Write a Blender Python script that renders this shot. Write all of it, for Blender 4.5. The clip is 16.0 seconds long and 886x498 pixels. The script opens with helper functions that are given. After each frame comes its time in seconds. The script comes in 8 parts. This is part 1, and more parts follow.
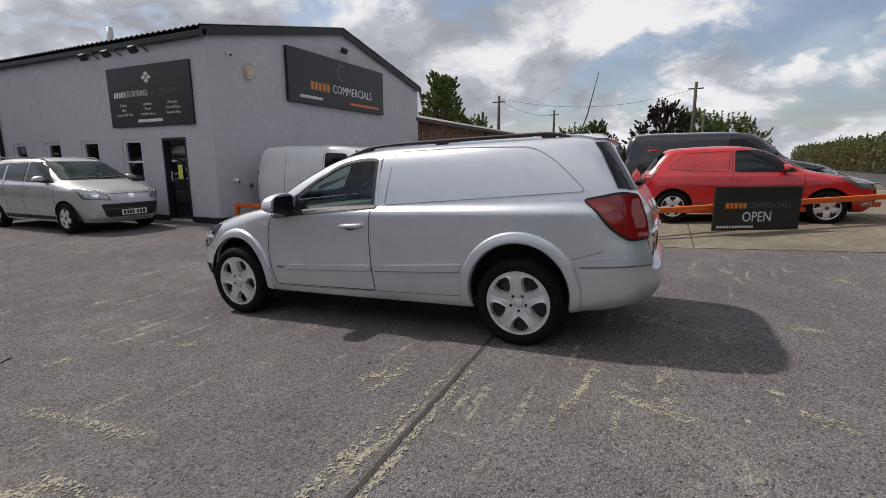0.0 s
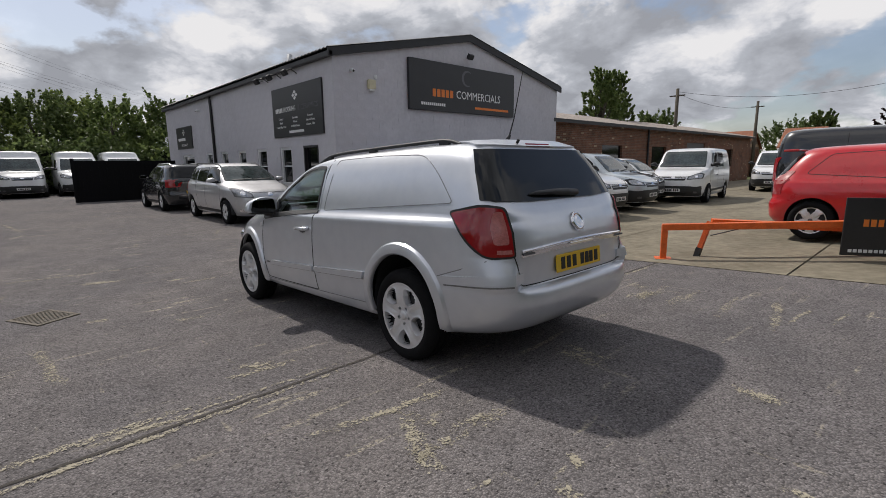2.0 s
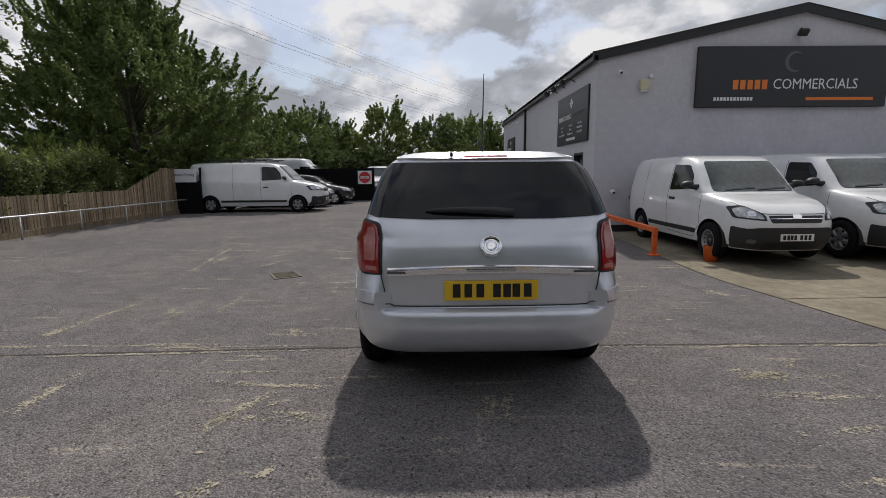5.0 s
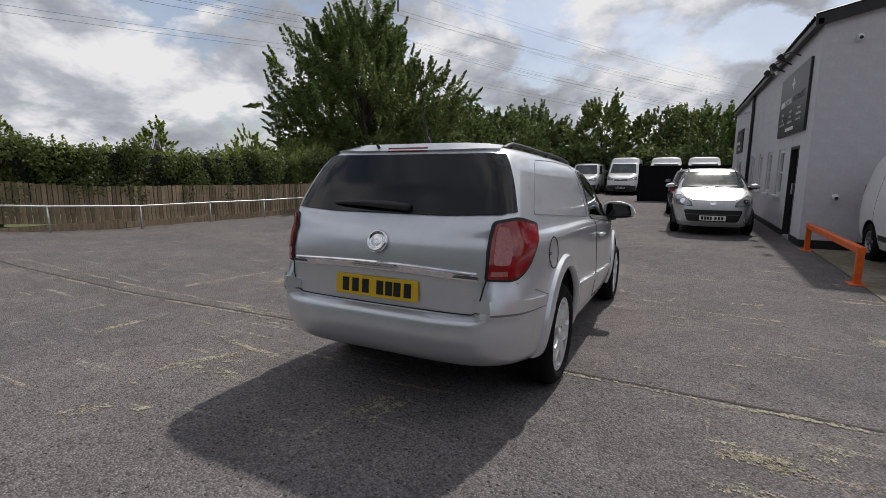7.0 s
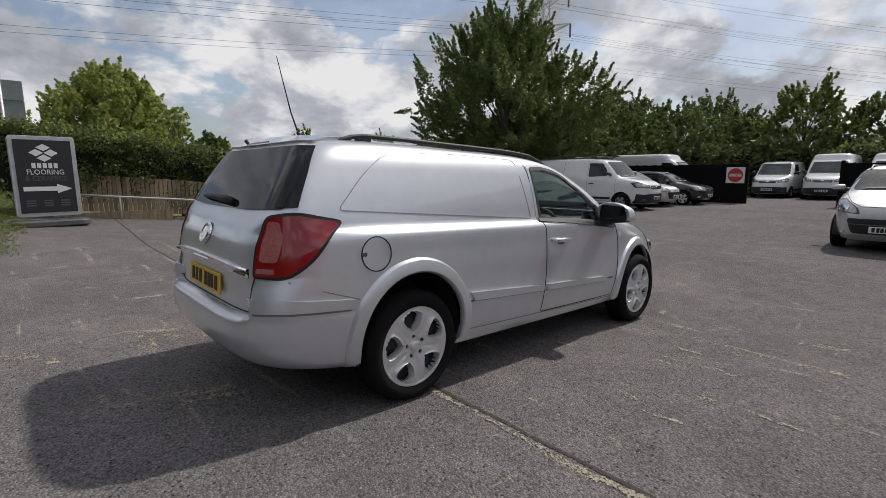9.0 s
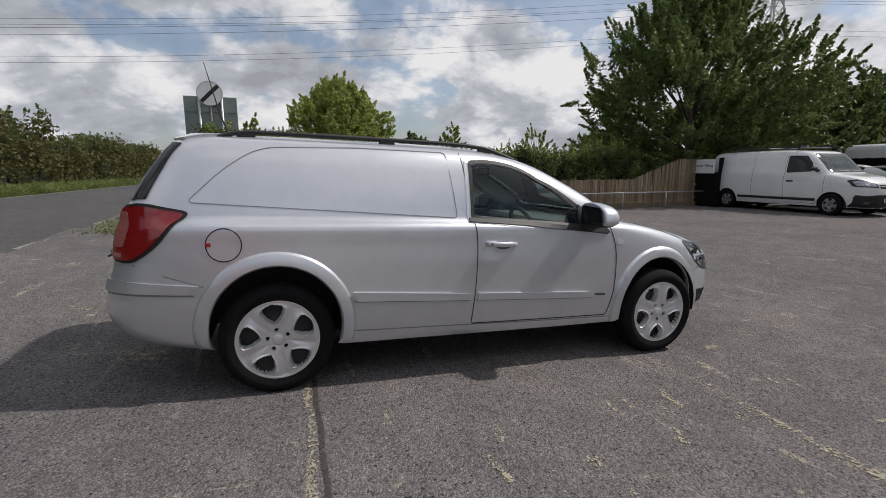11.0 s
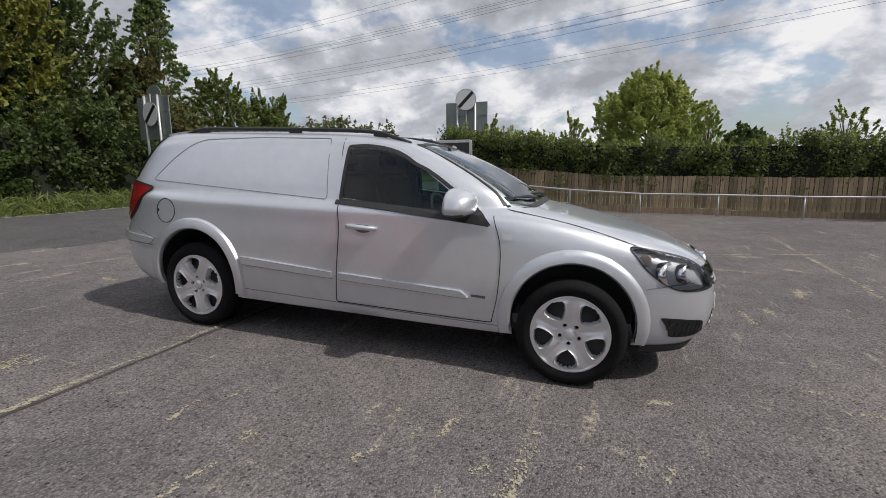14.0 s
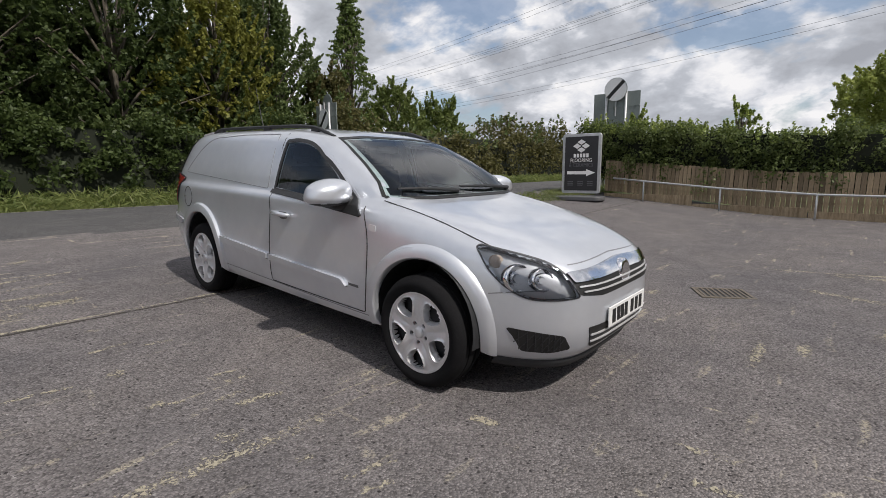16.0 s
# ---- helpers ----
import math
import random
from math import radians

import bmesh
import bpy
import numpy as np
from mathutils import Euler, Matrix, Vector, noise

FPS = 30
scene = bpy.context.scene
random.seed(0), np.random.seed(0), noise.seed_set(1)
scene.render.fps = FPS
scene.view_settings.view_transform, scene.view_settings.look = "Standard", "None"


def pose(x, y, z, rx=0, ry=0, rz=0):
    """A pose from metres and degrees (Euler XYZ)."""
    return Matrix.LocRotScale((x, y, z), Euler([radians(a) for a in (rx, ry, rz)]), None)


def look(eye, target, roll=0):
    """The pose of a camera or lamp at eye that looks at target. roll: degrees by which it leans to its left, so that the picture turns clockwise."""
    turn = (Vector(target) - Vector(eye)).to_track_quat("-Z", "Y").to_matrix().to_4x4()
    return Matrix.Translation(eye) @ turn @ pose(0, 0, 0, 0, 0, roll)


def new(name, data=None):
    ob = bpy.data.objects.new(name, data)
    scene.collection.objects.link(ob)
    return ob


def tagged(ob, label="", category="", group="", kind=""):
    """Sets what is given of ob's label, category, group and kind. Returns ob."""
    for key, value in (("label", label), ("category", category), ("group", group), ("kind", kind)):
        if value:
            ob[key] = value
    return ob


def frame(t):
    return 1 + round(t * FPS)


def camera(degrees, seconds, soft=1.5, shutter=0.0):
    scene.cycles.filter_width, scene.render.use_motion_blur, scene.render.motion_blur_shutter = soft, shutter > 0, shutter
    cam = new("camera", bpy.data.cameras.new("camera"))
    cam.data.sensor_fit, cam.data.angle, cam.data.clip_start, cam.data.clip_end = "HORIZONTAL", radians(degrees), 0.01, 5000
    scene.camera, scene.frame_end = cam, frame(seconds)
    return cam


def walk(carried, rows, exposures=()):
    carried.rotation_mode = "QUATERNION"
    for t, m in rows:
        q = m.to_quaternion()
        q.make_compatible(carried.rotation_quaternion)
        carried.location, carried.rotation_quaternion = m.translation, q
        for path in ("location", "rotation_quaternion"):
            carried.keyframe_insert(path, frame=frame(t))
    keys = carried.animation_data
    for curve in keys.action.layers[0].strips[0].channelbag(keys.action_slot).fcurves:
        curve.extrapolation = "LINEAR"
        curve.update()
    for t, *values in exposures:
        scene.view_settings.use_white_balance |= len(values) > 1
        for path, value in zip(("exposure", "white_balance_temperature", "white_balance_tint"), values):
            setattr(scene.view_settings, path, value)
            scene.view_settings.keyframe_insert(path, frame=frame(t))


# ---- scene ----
cam = camera(86.0, 16.0, soft=0.5)
PATH = [
    (0, (-2.322, 4.094, 1.414), (-1.487, 2.314, 1.049), -0.33),
    (0.5, (-2.794, 3.854, 1.450), (-1.758, 2.182, 1.088), -0.43),
    (1, (-3.216, 3.527, 1.466), (-2.027, 1.959, 1.106), -0.58),
    (1.5, (-3.642, 3.211, 1.471), (-2.327, 1.747, 1.113), -0.64),
    (2, (-3.971, 2.835, 1.449), (-2.527, 1.497, 1.095), -0.72),
    (2.5, (-4.260, 2.439, 1.458), (-2.715, 1.218, 1.106), -0.84),
    (3, (-4.526, 2.079, 1.486), (-2.829, 1.080, 1.140), -0.83),
    (3.5, (-4.727, 1.658, 1.484), (-2.919, 0.875, 1.144), -0.72),
    (4, (-4.907, 1.225, 1.471), (-3.008, 0.693, 1.138), -0.57),
    (4.2, (-4.948, 1.049, 1.475), (-3.019, 0.632, 1.148), -0.55),
    (6.3, (-4.769, -0.888, 1.468), (-2.878, -0.319, 1.147), -0.11),
    (6.5, (-4.697, -1.064, 1.478), (-2.844, -0.384, 1.157), 0.01),
    (7, (-4.419, -1.488, 1.438), (-2.652, -0.608, 1.116), 0.12),
    (7.5, (-4.129, -1.911, 1.434), (-2.442, -0.886, 1.113), 0.00),
    (8, (-3.844, -2.277, 1.432), (-2.292, -1.057, 1.116), -0.03),
    (8.5, (-3.464, -2.597, 1.412), (-2.018, -1.252, 1.095), -0.13),
    (9, (-3.078, -2.918, 1.393), (-1.743, -1.463, 1.077), -0.11),
    (9.5, (-2.656, -3.154, 1.359), (-1.469, -1.577, 1.042), -0.16),
    (10, (-2.224, -3.376, 1.376), (-1.194, -1.692, 1.056), -0.02),
    (12.3, (-0.144, -3.929, 1.341), (-0.067, -1.956, 1.019), -0.58),
    (12.5, (0.054, -3.948, 1.315), (0.047, -1.973, 0.995), -0.46),
    (13, (0.568, -3.927, 1.292), (0.335, -1.966, 0.973), -0.44),
    (13.5, (1.081, -3.806, 1.272), (0.647, -1.881, 0.948), -0.56),
    (14, (1.564, -3.691, 1.245), (0.946, -1.816, 0.923), -0.59),
    (14.5, (2.003, -3.511, 1.210), (1.178, -1.718, 0.889), -0.55),
    (15, (2.467, -3.293, 1.196), (1.461, -1.594, 0.878), -0.57),
    (15.5, (2.902, -3.039, 1.195), (1.733, -1.449, 0.876), -0.60),
    (16, (3.256, -2.722, 1.182), (1.960, -1.233, 0.858), -0.62),
]
walk(cam, [(t, look(eye, target, roll)) for t, eye, target, roll in PATH], [(0, 0.11), (2.5, 0.03), (7, 0.03), (10, 0.0), (12.5, 0.06), (14.5, 0.17), (16, 0.22)])

# ---- sky, sun ----
SUN_DIR = Vector((0.652, -0.062, 0.772)).normalized()
scene.view_settings.use_white_balance = True
scene.view_settings.white_balance_temperature = 6500
scene.view_settings.white_balance_tint = 12


def make_world():
    world = bpy.data.worlds.new("world")
    scene.world = world
    world.use_nodes = True
    nt = world.node_tree
    nt.nodes.clear()
    N, L = nt.nodes.new, nt.links.new
    out, bg = N("ShaderNodeOutputWorld"), N("ShaderNodeBackground")
    sky = N("ShaderNodeTexSky")
    sky.sky_type, sky.sun_disc = "NISHITA", False
    sky.sun_elevation = math.asin(SUN_DIR.z)
    sky.sun_rotation = math.atan2(SUN_DIR.x, SUN_DIR.y)
    sky.dust_density, sky.air_density = 1.6, 1.0
    tc, sep = N("ShaderNodeTexCoord"), N("ShaderNodeSeparateXYZ")
    L(tc.outputs["Generated"], sep.inputs[0])
    add = N("ShaderNodeMath"); add.operation = "ADD"; add.inputs[1].default_value = 0.42
    absz = N("ShaderNodeMath"); absz.operation = "ABSOLUTE"
    L(sep.outputs["Z"], absz.inputs[0]); L(absz.outputs[0], add.inputs[0])
    dx, dy = N("ShaderNodeMath"), N("ShaderNodeMath")
    dx.operation = dy.operation = "DIVIDE"
    L(sep.outputs["X"], dx.inputs[0]); L(add.outputs[0], dx.inputs[1])
    L(sep.outputs["Y"], dy.inputs[0]); L(add.outputs[0], dy.inputs[1])
    comb = N("ShaderNodeCombineXYZ")
    L(dx.outputs[0], comb.inputs[0]); L(dy.outputs[0], comb.inputs[1])
    # cloud cover, cloud relief, fine wisps
    cover = N("ShaderNodeTexNoise"); cover.inputs["Scale"].default_value = 1.55; cover.inputs["Detail"].default_value = 8; cover.inputs["Roughness"].default_value = 0.55
    cover.inputs["Distortion"].default_value = 0.15
    L(comb.outputs[0], cover.inputs["Vector"])
    ramp = N("ShaderNodeValToRGB")
    ramp.color_ramp.elements[0].position, ramp.color_ramp.elements[1].position = 0.42, 0.47
    ramp.color_ramp.elements[0].color = (0.22, 0.22, 0.22, 1)
    # rounded heaps on the clouds
    heap = N("ShaderNodeTexVoronoi"); heap.inputs["Scale"].default_value = 4.2; heap.inputs["Detail"].default_value = 4; heap.inputs["Roughness"].default_value = 0.55
    warp = N("ShaderNodeVectorMath"); warp.operation = "ADD"
    sway = N("ShaderNodeTexNoise"); sway.inputs["Scale"].default_value = 3.5; sway.inputs["Detail"].default_value = 6
    swing = N("ShaderNodeVectorMath"); swing.operation = "SCALE"; swing.inputs["Scale"].default_value = 0.35
    L(comb.outputs[0], sway.inputs["Vector"]); L(sway.outputs["Color"], swing.inputs[0])
    L(comb.outputs[0], warp.inputs[0]); L(swing.outputs[0], warp.inputs[1]); L(warp.outputs[0], heap.inputs["Vector"])

    def heaped(fac, amount, level):
        a, b = N("ShaderNodeMath"), N("ShaderNodeMath")
        a.operation, b.operation = "SUBTRACT", "MULTIPLY_ADD"
        a.inputs[0].default_value = level
        b.inputs[1].default_value = amount
        L(heap.outputs["Distance"], a.inputs[1]); L(a.outputs[0], b.inputs[0]); L(fac, b.inputs[2])
        return b.outputs[0]
    L(heaped(cover.outputs["Fac"], 0.07, 1.02), ramp.inputs[0])
    off = N("ShaderNodeVectorMath"); off.operation = "ADD"; off.inputs[1].default_value = (0.10, -0.02, 0.35)
    L(comb.outputs[0], off.inputs[0])
    relief = N("ShaderNodeTexNoise"); relief.inputs["Scale"].default_value = 2.5; relief.inputs["Detail"].default_value = 10; relief.inputs["Roughness"].default_value = 0.56
    relief.inputs["Distortion"].default_value = 0.15
    L(off.outputs[0], relief.inputs["Vector"])
    shade = N("ShaderNodeValToRGB")
    e = shade.color_ramp.elements
    e[0].position, e[0].color = 0.36, (0.40, 0.42, 0.46, 1)
    e[1].position, e[1].color = 0.60, (1.0, 1.0, 1.0, 1)
    mid = e.new(0.475); mid.color = (0.56, 0.59, 0.64, 1)
    edge = e.new(0.535); edge.color = (0.80, 0.82, 0.86, 1)
    L(heaped(relief.outputs["Fac"], 0.16, 1.0), shade.inputs[0])
    cloud = N("ShaderNodeVectorMath"); cloud.operation = "SCALE"; cloud.inputs["Scale"].default_value = CLOUD
    L(shade.outputs["Color"], cloud.inputs[0])
    blue = N("ShaderNodeVectorMath"); blue.operation = "SCALE"; blue.inputs["Scale"].default_value = SKY
    L(sky.outputs[0], blue.inputs[0])
    mix = N("ShaderNodeMix"); mix.data_type = "RGBA"
    L(ramp.outputs["Color"], mix.inputs["Factor"])
    L(blue.outputs[0], mix.inputs["A"]); L(cloud.outputs[0], mix.inputs["B"])
    L(mix.outputs["Result"], bg.inputs["Color"])
    bg.inputs["Strength"].default_value = 1.0
    L(bg.outputs[0], out.inputs[0])


SKY, CLOUD = 0.10, 0.79
make_world()
sun = new("sun", bpy.data.lights.new("sun", "SUN"))
sun.data.energy, sun.data.angle, sun.data.color = 2.95, radians(1.5), (1.0, 0.95, 0.87)
sun.matrix_world = look((60 * SUN_DIR.x, 60 * SUN_DIR.y, 60 * SUN_DIR.z), (0, 0, 0))


# ---- small tools ----
def curve(*pts):
    """A smooth monotone curve through pairs (a, b)."""
    xs, ys = np.array(pts, float).T
    h, d = np.diff(xs), np.diff(ys) / np.diff(xs)
    m = np.zeros(len(xs))
    m[0], m[-1] = d[0], d[-1]
    for i in range(1, len(xs) - 1):
        if d[i - 1] * d[i] > 0:
            w1, w2 = 2 * h[i] + h[i - 1], h[i] + 2 * h[i - 1]
            m[i] = (w1 + w2) / (w1 / d[i - 1] + w2 / d[i])

    def f(x):
        x = np.clip(x, xs[0], xs[-1])
        i = np.clip(np.searchsorted(xs, x) - 1, 0, len(h) - 1)
        t = (x - xs[i]) / h[i]
        return (ys[i] * (1 + 2 * t) * (1 - t) ** 2 + h[i] * m[i] * t * (1 - t) ** 2
                + ys[i + 1] * t * t * (3 - 2 * t) + h[i] * m[i + 1] * t * t * (t - 1))
    return f


def thing(name, m, label, category, group="", kind=""):
    ob = new(name)
    ob.empty_display_size = 0.2
    ob.matrix_basis = m
    return tagged(ob, label, category, group, kind)


def mesh_of(bm, name, material, smooth=None):
    me = bpy.data.meshes.new(name)
    if smooth is not None:
        lim = radians(smooth)
        for f in bm.faces:
            f.smooth = True
        for e in bm.edges:
            if len(e.link_faces) == 2 and e.calc_face_angle(0.0) > lim:
                e.smooth = False
    bm.to_mesh(me)
    bm.free()
    for mat in material if isinstance(material, (list, tuple)) else [material]:
        me.materials.append(mat)
    return me


def part(name, bm, material, parent=None, label="", smooth=None, m=None):
    me = bm if isinstance(bm, bpy.types.Mesh) else mesh_of(bm, name, material, smooth)
    ob = new(name, me)
    ob.parent = parent
    if m is not None:
        ob.matrix_basis = m
    if label:
        ob["label"] = label
    return ob


def structure(name, bm, material, label, category, smooth=None, m=None):
    return tagged(part(name, bm, material, None, "", smooth, m), label, category, "", "structure")


def boxes(*specs, bevel=0.0, segs=1):
    """Boxes (x0, y0, z0, x1, y1, z1) in one bmesh, with bevelled edges."""
    bm = bmesh.new()
    for s in specs:
        a, b = Vector(s[:3]), Vector(s[3:6])
        r = bmesh.ops.create_cube(bm, size=1.0)
        for v in r["verts"]:
            v.co = Vector(((a[i] + b[i]) / 2 + v.co[i] * (b[i] - a[i]) for i in range(3)))
    if bevel:
        bmesh.ops.bevel(bm, geom=bm.edges[:], offset=bevel, segments=segs, affect="EDGES", clamp_overlap=True)
    return bm


def prism(poly, z0, z1, bevel=0.0):
    """A flat outline (x, y) drawn up from z0 to z1."""
    bm = bmesh.new()
    vs = [bm.verts.new((x, y, z0)) for x, y in poly]
    f = bm.faces.new(vs)
    r = bmesh.ops.extrude_face_region(bm, geom=[f])
    for v in r["geom"]:
        if isinstance(v, bmesh.types.BMVert):
            v.co.z = z1
    bmesh.ops.recalc_face_normals(bm, faces=bm.faces[:])
    if bevel:
        bmesh.ops.bevel(bm, geom=bm.edges[:], offset=bevel, segments=1, affect="EDGES", clamp_overlap=True)
    return bm


def tube(points, radii, sides=8, bm=None, caps=True):
    """A round bar along points."""
    bm = bm or bmesh.new()
    pts = [Vector(p) for p in points]
    if not hasattr(radii, "__len__"):
        radii = [radii] * len(pts)
    rings = []
    n = None
    for i, p in enumerate(pts):
        d = (pts[min(i + 1, len(pts) - 1)] - pts[max(i - 1, 0)]).normalized()
        if n is None:
            n = d.orthogonal().normalized()
        else:
            n = (n - d * n.dot(d))
            n = n.normalized() if n.length > 1e-6 else d.orthogonal().normalized()
        b = d.cross(n)
        rings.append([bm.verts.new(p + (n * math.cos(a) + b * math.sin(a)) * radii[i]) for a in (2 * math.pi * k / sides for k in range(sides))])
    for r0, r1 in zip(rings, rings[1:]):
        for k in range(sides):
            bm.faces.new((r0[k], r0[(k + 1) % sides], r1[(k + 1) % sides], r1[k]))
    if caps:
        bm.faces.new(rings[0][::-1])
        bm.faces.new(rings[-1])
    return bm


def lathe(profile, sides=48, bm=None):
    """Profile (radius, y) turned round the y axis."""
    bm = bm or bmesh.new()
    rings = [[bm.verts.new((r * math.cos(a), y, r * math.sin(a))) for a in (2 * math.pi * k / sides for k in range(sides))] for r, y in profile]
    for r0, r1 in zip(rings, rings[1:]):
        for k in range(sides):
            bm.faces.new((r0[k], r1[k], r1[(k + 1) % sides], r0[(k + 1) % sides]))
    return bm


def rounded(poly, r, n=5):
    """The outline with its corners rounded; r: one radius, or one per corner."""
    out, k = [], len(poly)
    for i in range(k):
        rr = r[i] if hasattr(r, "__len__") else r
        p, a, b = Vector(poly[i]), Vector(poly[i - 1]), Vector(poly[(i + 1) % k])
        da, db = (a - p), (b - p)
        c = min(rr, da.length * 0.49, db.length * 0.49)
        if c < 1e-4:
            out.append(tuple(p))
            continue
        s, e = p + da.normalized() * c, p + db.normalized() * c
        for j in range(n + 1):
            t = j / n
            out.append(tuple(s * (1 - t) ** 2 + p * 2 * t * (1 - t) + e * t * t))
    return out


def ribbon(pts, width):
    """The outline of a strip of that width along pts."""
    pts = [Vector(p) for p in pts]
    left, right = [], []
    for i, p in enumerate(pts):
        d = (pts[min(i + 1, len(pts) - 1)] - pts[max(i - 1, 0)]).normalized()
        n = Vector((-d.y, d.x)) * width / 2
        left.append(tuple(p + n))
        right.append(tuple(p - n))
    return left + right[::-1]


def smooth_line(pts, n=8):
    """More points on a smooth line through pts."""
    p = [Vector(q) for q in pts]
    p = [2 * p[0] - p[1]] + p + [2 * p[-1] - p[-2]]
    out = []
    for i in range(1, len(p) - 2):
        for j in range(n):
            t = j / n
            out.append(tuple(0.5 * (2 * p[i] + (p[i + 1] - p[i - 1]) * t + (2 * p[i - 1] - 5 * p[i] + 4 * p[i + 1] - p[i + 2]) * t * t
                                    + (3 * p[i] - p[i - 1] - 3 * p[i + 1] + p[i + 2]) * t ** 3)))
    return out + [tuple(p[-2])]


YARD_Z = curve((-7.0, 0.315), (-3.0, 0.135), (-1.0, 0.045), (0.0, 0.0), (0.9, -0.041), (1.45, -0.065), (2.1, -0.076), (3.0, -0.060), (4.5, -0.020), (6.5, 0.0), (40.0, 0.0))


def ground_z(x, y):
    """The lie of the land: a level yard that rises gently to the road."""
    x, y = np.asarray(x, float), np.asarray(y, float)
    z = YARD_Z(x)
    z = np.where(x < -7.0, 0.315 + 0.045 * (1 - np.exp(np.clip(x + 7.0, -50, 0))), z)
    side = np.clip(-(y + 4.0), 0, 8) * np.clip(-(x - 1.0) / 5, 0, 1)
    far = np.clip(y - 4.0, 0, 8) * np.clip(-(x - 6.0) / 8, 0, 1)
    return z + 0.016 * side * np.clip((x + 14) / 7, 0, 1) + 0.045 * far * np.clip((x + 14) / 7, 0, 1)


def gz(x, y):
    return float(ground_z(x, y))


def grid_mesh(name, xs, ys, zfun, material, keep=None):
    """A sheet over xs by ys at the height zfun."""
    X, Y = np.meshgrid(xs, ys, indexing="ij")
    Z = zfun(X, Y)
    idx = np.arange(X.size).reshape(X.shape)
    q = np.stack([idx[:-1, :-1], idx[1:, :-1], idx[1:, 1:], idx[:-1, 1:]], -1).reshape(-1, 4)
    if keep is not None:
        cx, cy = (X[:-1, :-1] + X[1:, 1:]) / 2, (Y[:-1, :-1] + Y[1:, 1:]) / 2
        q = q[keep(cx, cy).ravel()]
    me = bpy.data.meshes.new(name)
    me.from_pydata(np.stack([X, Y, Z], -1).reshape(-1, 3).tolist(), [], q.tolist())
    me.polygons.foreach_set("use_smooth", np.ones(len(me.polygons), bool))
    me.materials.append(material)
    return me


def words(text, size, material, depth=0.002):
    """A mesh of the built-in font, centred, in the xy plane."""
    cu = bpy.data.curves.new("words", "FONT")
    cu.body, cu.size, cu.align_x, cu.align_y, cu.extrude = text, size, "CENTER", "CENTER", depth
    cu.resolution_u = 2
    ob = new("words", cu)
    bpy.context.view_layer.update()
    me = bpy.data.meshes.new_from_object(ob.evaluated_get(bpy.context.evaluated_depsgraph_get()))
    bpy.data.objects.remove(ob)
    bpy.data.curves.remove(cu)
    me.materials.clear()
    me.materials.append(material)
    return me


# ---- materials ----
def mat(name, color=(0.5, 0.5, 0.5), rough=0.5, metal=0.0, var=0.0, scale=8.0, bump=0.0, bump_scale=60.0, color2=None, spec=0.5, coat=0.0, coords="Object", emit=0.0, stretch=None, detail=6.0):
    """A node material: a base colour with two scales of variation, bump and roughness change."""
    m = bpy.data.materials.new(name)
    m.use_nodes = True
    nt = m.node_tree
    N, L = nt.nodes.new, nt.links.new
    p = nt.nodes["Principled BSDF"]
    p.inputs["Roughness"].default_value, p.inputs["Metallic"].default_value = rough, metal
    p.inputs["Specular IOR Level"].default_value = spec
    p.inputs["Coat Weight"].default_value = coat
    p.inputs["Coat Roughness"].default_value = 0.05
    p.inputs["Base Color"].default_value = (*color, 1)
    tc = N("ShaderNodeTexCoord")
    src = tc.outputs[coords]
    if stretch:
        mp = N("ShaderNodeMapping")
        mp.inputs["Scale"].default_value = stretch
        L(src, mp.inputs["Vector"])
        src = mp.outputs[0]
    if var or color2:
        n1 = N("ShaderNodeTexNoise"); n1.inputs["Scale"].default_value = scale; n1.inputs["Detail"].default_value = detail; n1.inputs["Roughness"].default_value = 0.65
        L(src, n1.inputs["Vector"])
        r = N("ShaderNodeValToRGB")
        r.color_ramp.elements[0].position, r.color_ramp.elements[1].position = 0.3, 0.72
        lo = [c * (1 - var) for c in color]
        hi = list(color2) if color2 else [min(1, c * (1 + var)) for c in color]
        r.color_ramp.elements[0].color, r.color_ramp.elements[1].color = (*lo, 1), (*hi, 1)
        L(n1.outputs["Fac"], r.inputs[0])
        n2 = N("ShaderNodeTexNoise"); n2.inputs["Scale"].default_value = scale * 9; n2.inputs["Detail"].default_value = 3
        L(src, n2.inputs["Vector"])
        mx = N("ShaderNodeMix"); mx.data_type, mx.blend_type = "RGBA", "OVERLAY"
        mx.inputs["Factor"].default_value = min(1.0, var * 1.2 + 0.08)
        L(r.outputs[0], mx.inputs["A"]); L(n2.outputs["Fac"], mx.inputs["B"])
        L(mx.outputs["Result"], p.inputs["Base Color"])
        mr = N("ShaderNodeMapRange")
        mr.inputs["To Min"].default_value, mr.inputs["To Max"].default_value = max(0, rough - 0.12 * var - 0.03), min(1, rough + 0.15 * var + 0.03)
        L(n1.outputs["Fac"], mr.inputs["Value"]); L(mr.outputs[0], p.inputs["Roughness"])
    if bump:
        n3 = N("ShaderNodeTexNoise"); n3.inputs["Scale"].default_value = bump_scale; n3.inputs["Detail"].default_value = 5
        L(src, n3.inputs["Vector"])
        b = N("ShaderNodeBump"); b.inputs["Strength"].default_value = bump; b.inputs["Distance"].default_value = 0.01
        L(n3.outputs["Fac"], b.inputs["Height"]); L(b.outputs[0], p.inputs["Normal"])
    if emit:
        p.inputs["Emission Color"].default_value = (*color, 1)
        p.inputs["Emission Strength"].default_value = emit
    return m


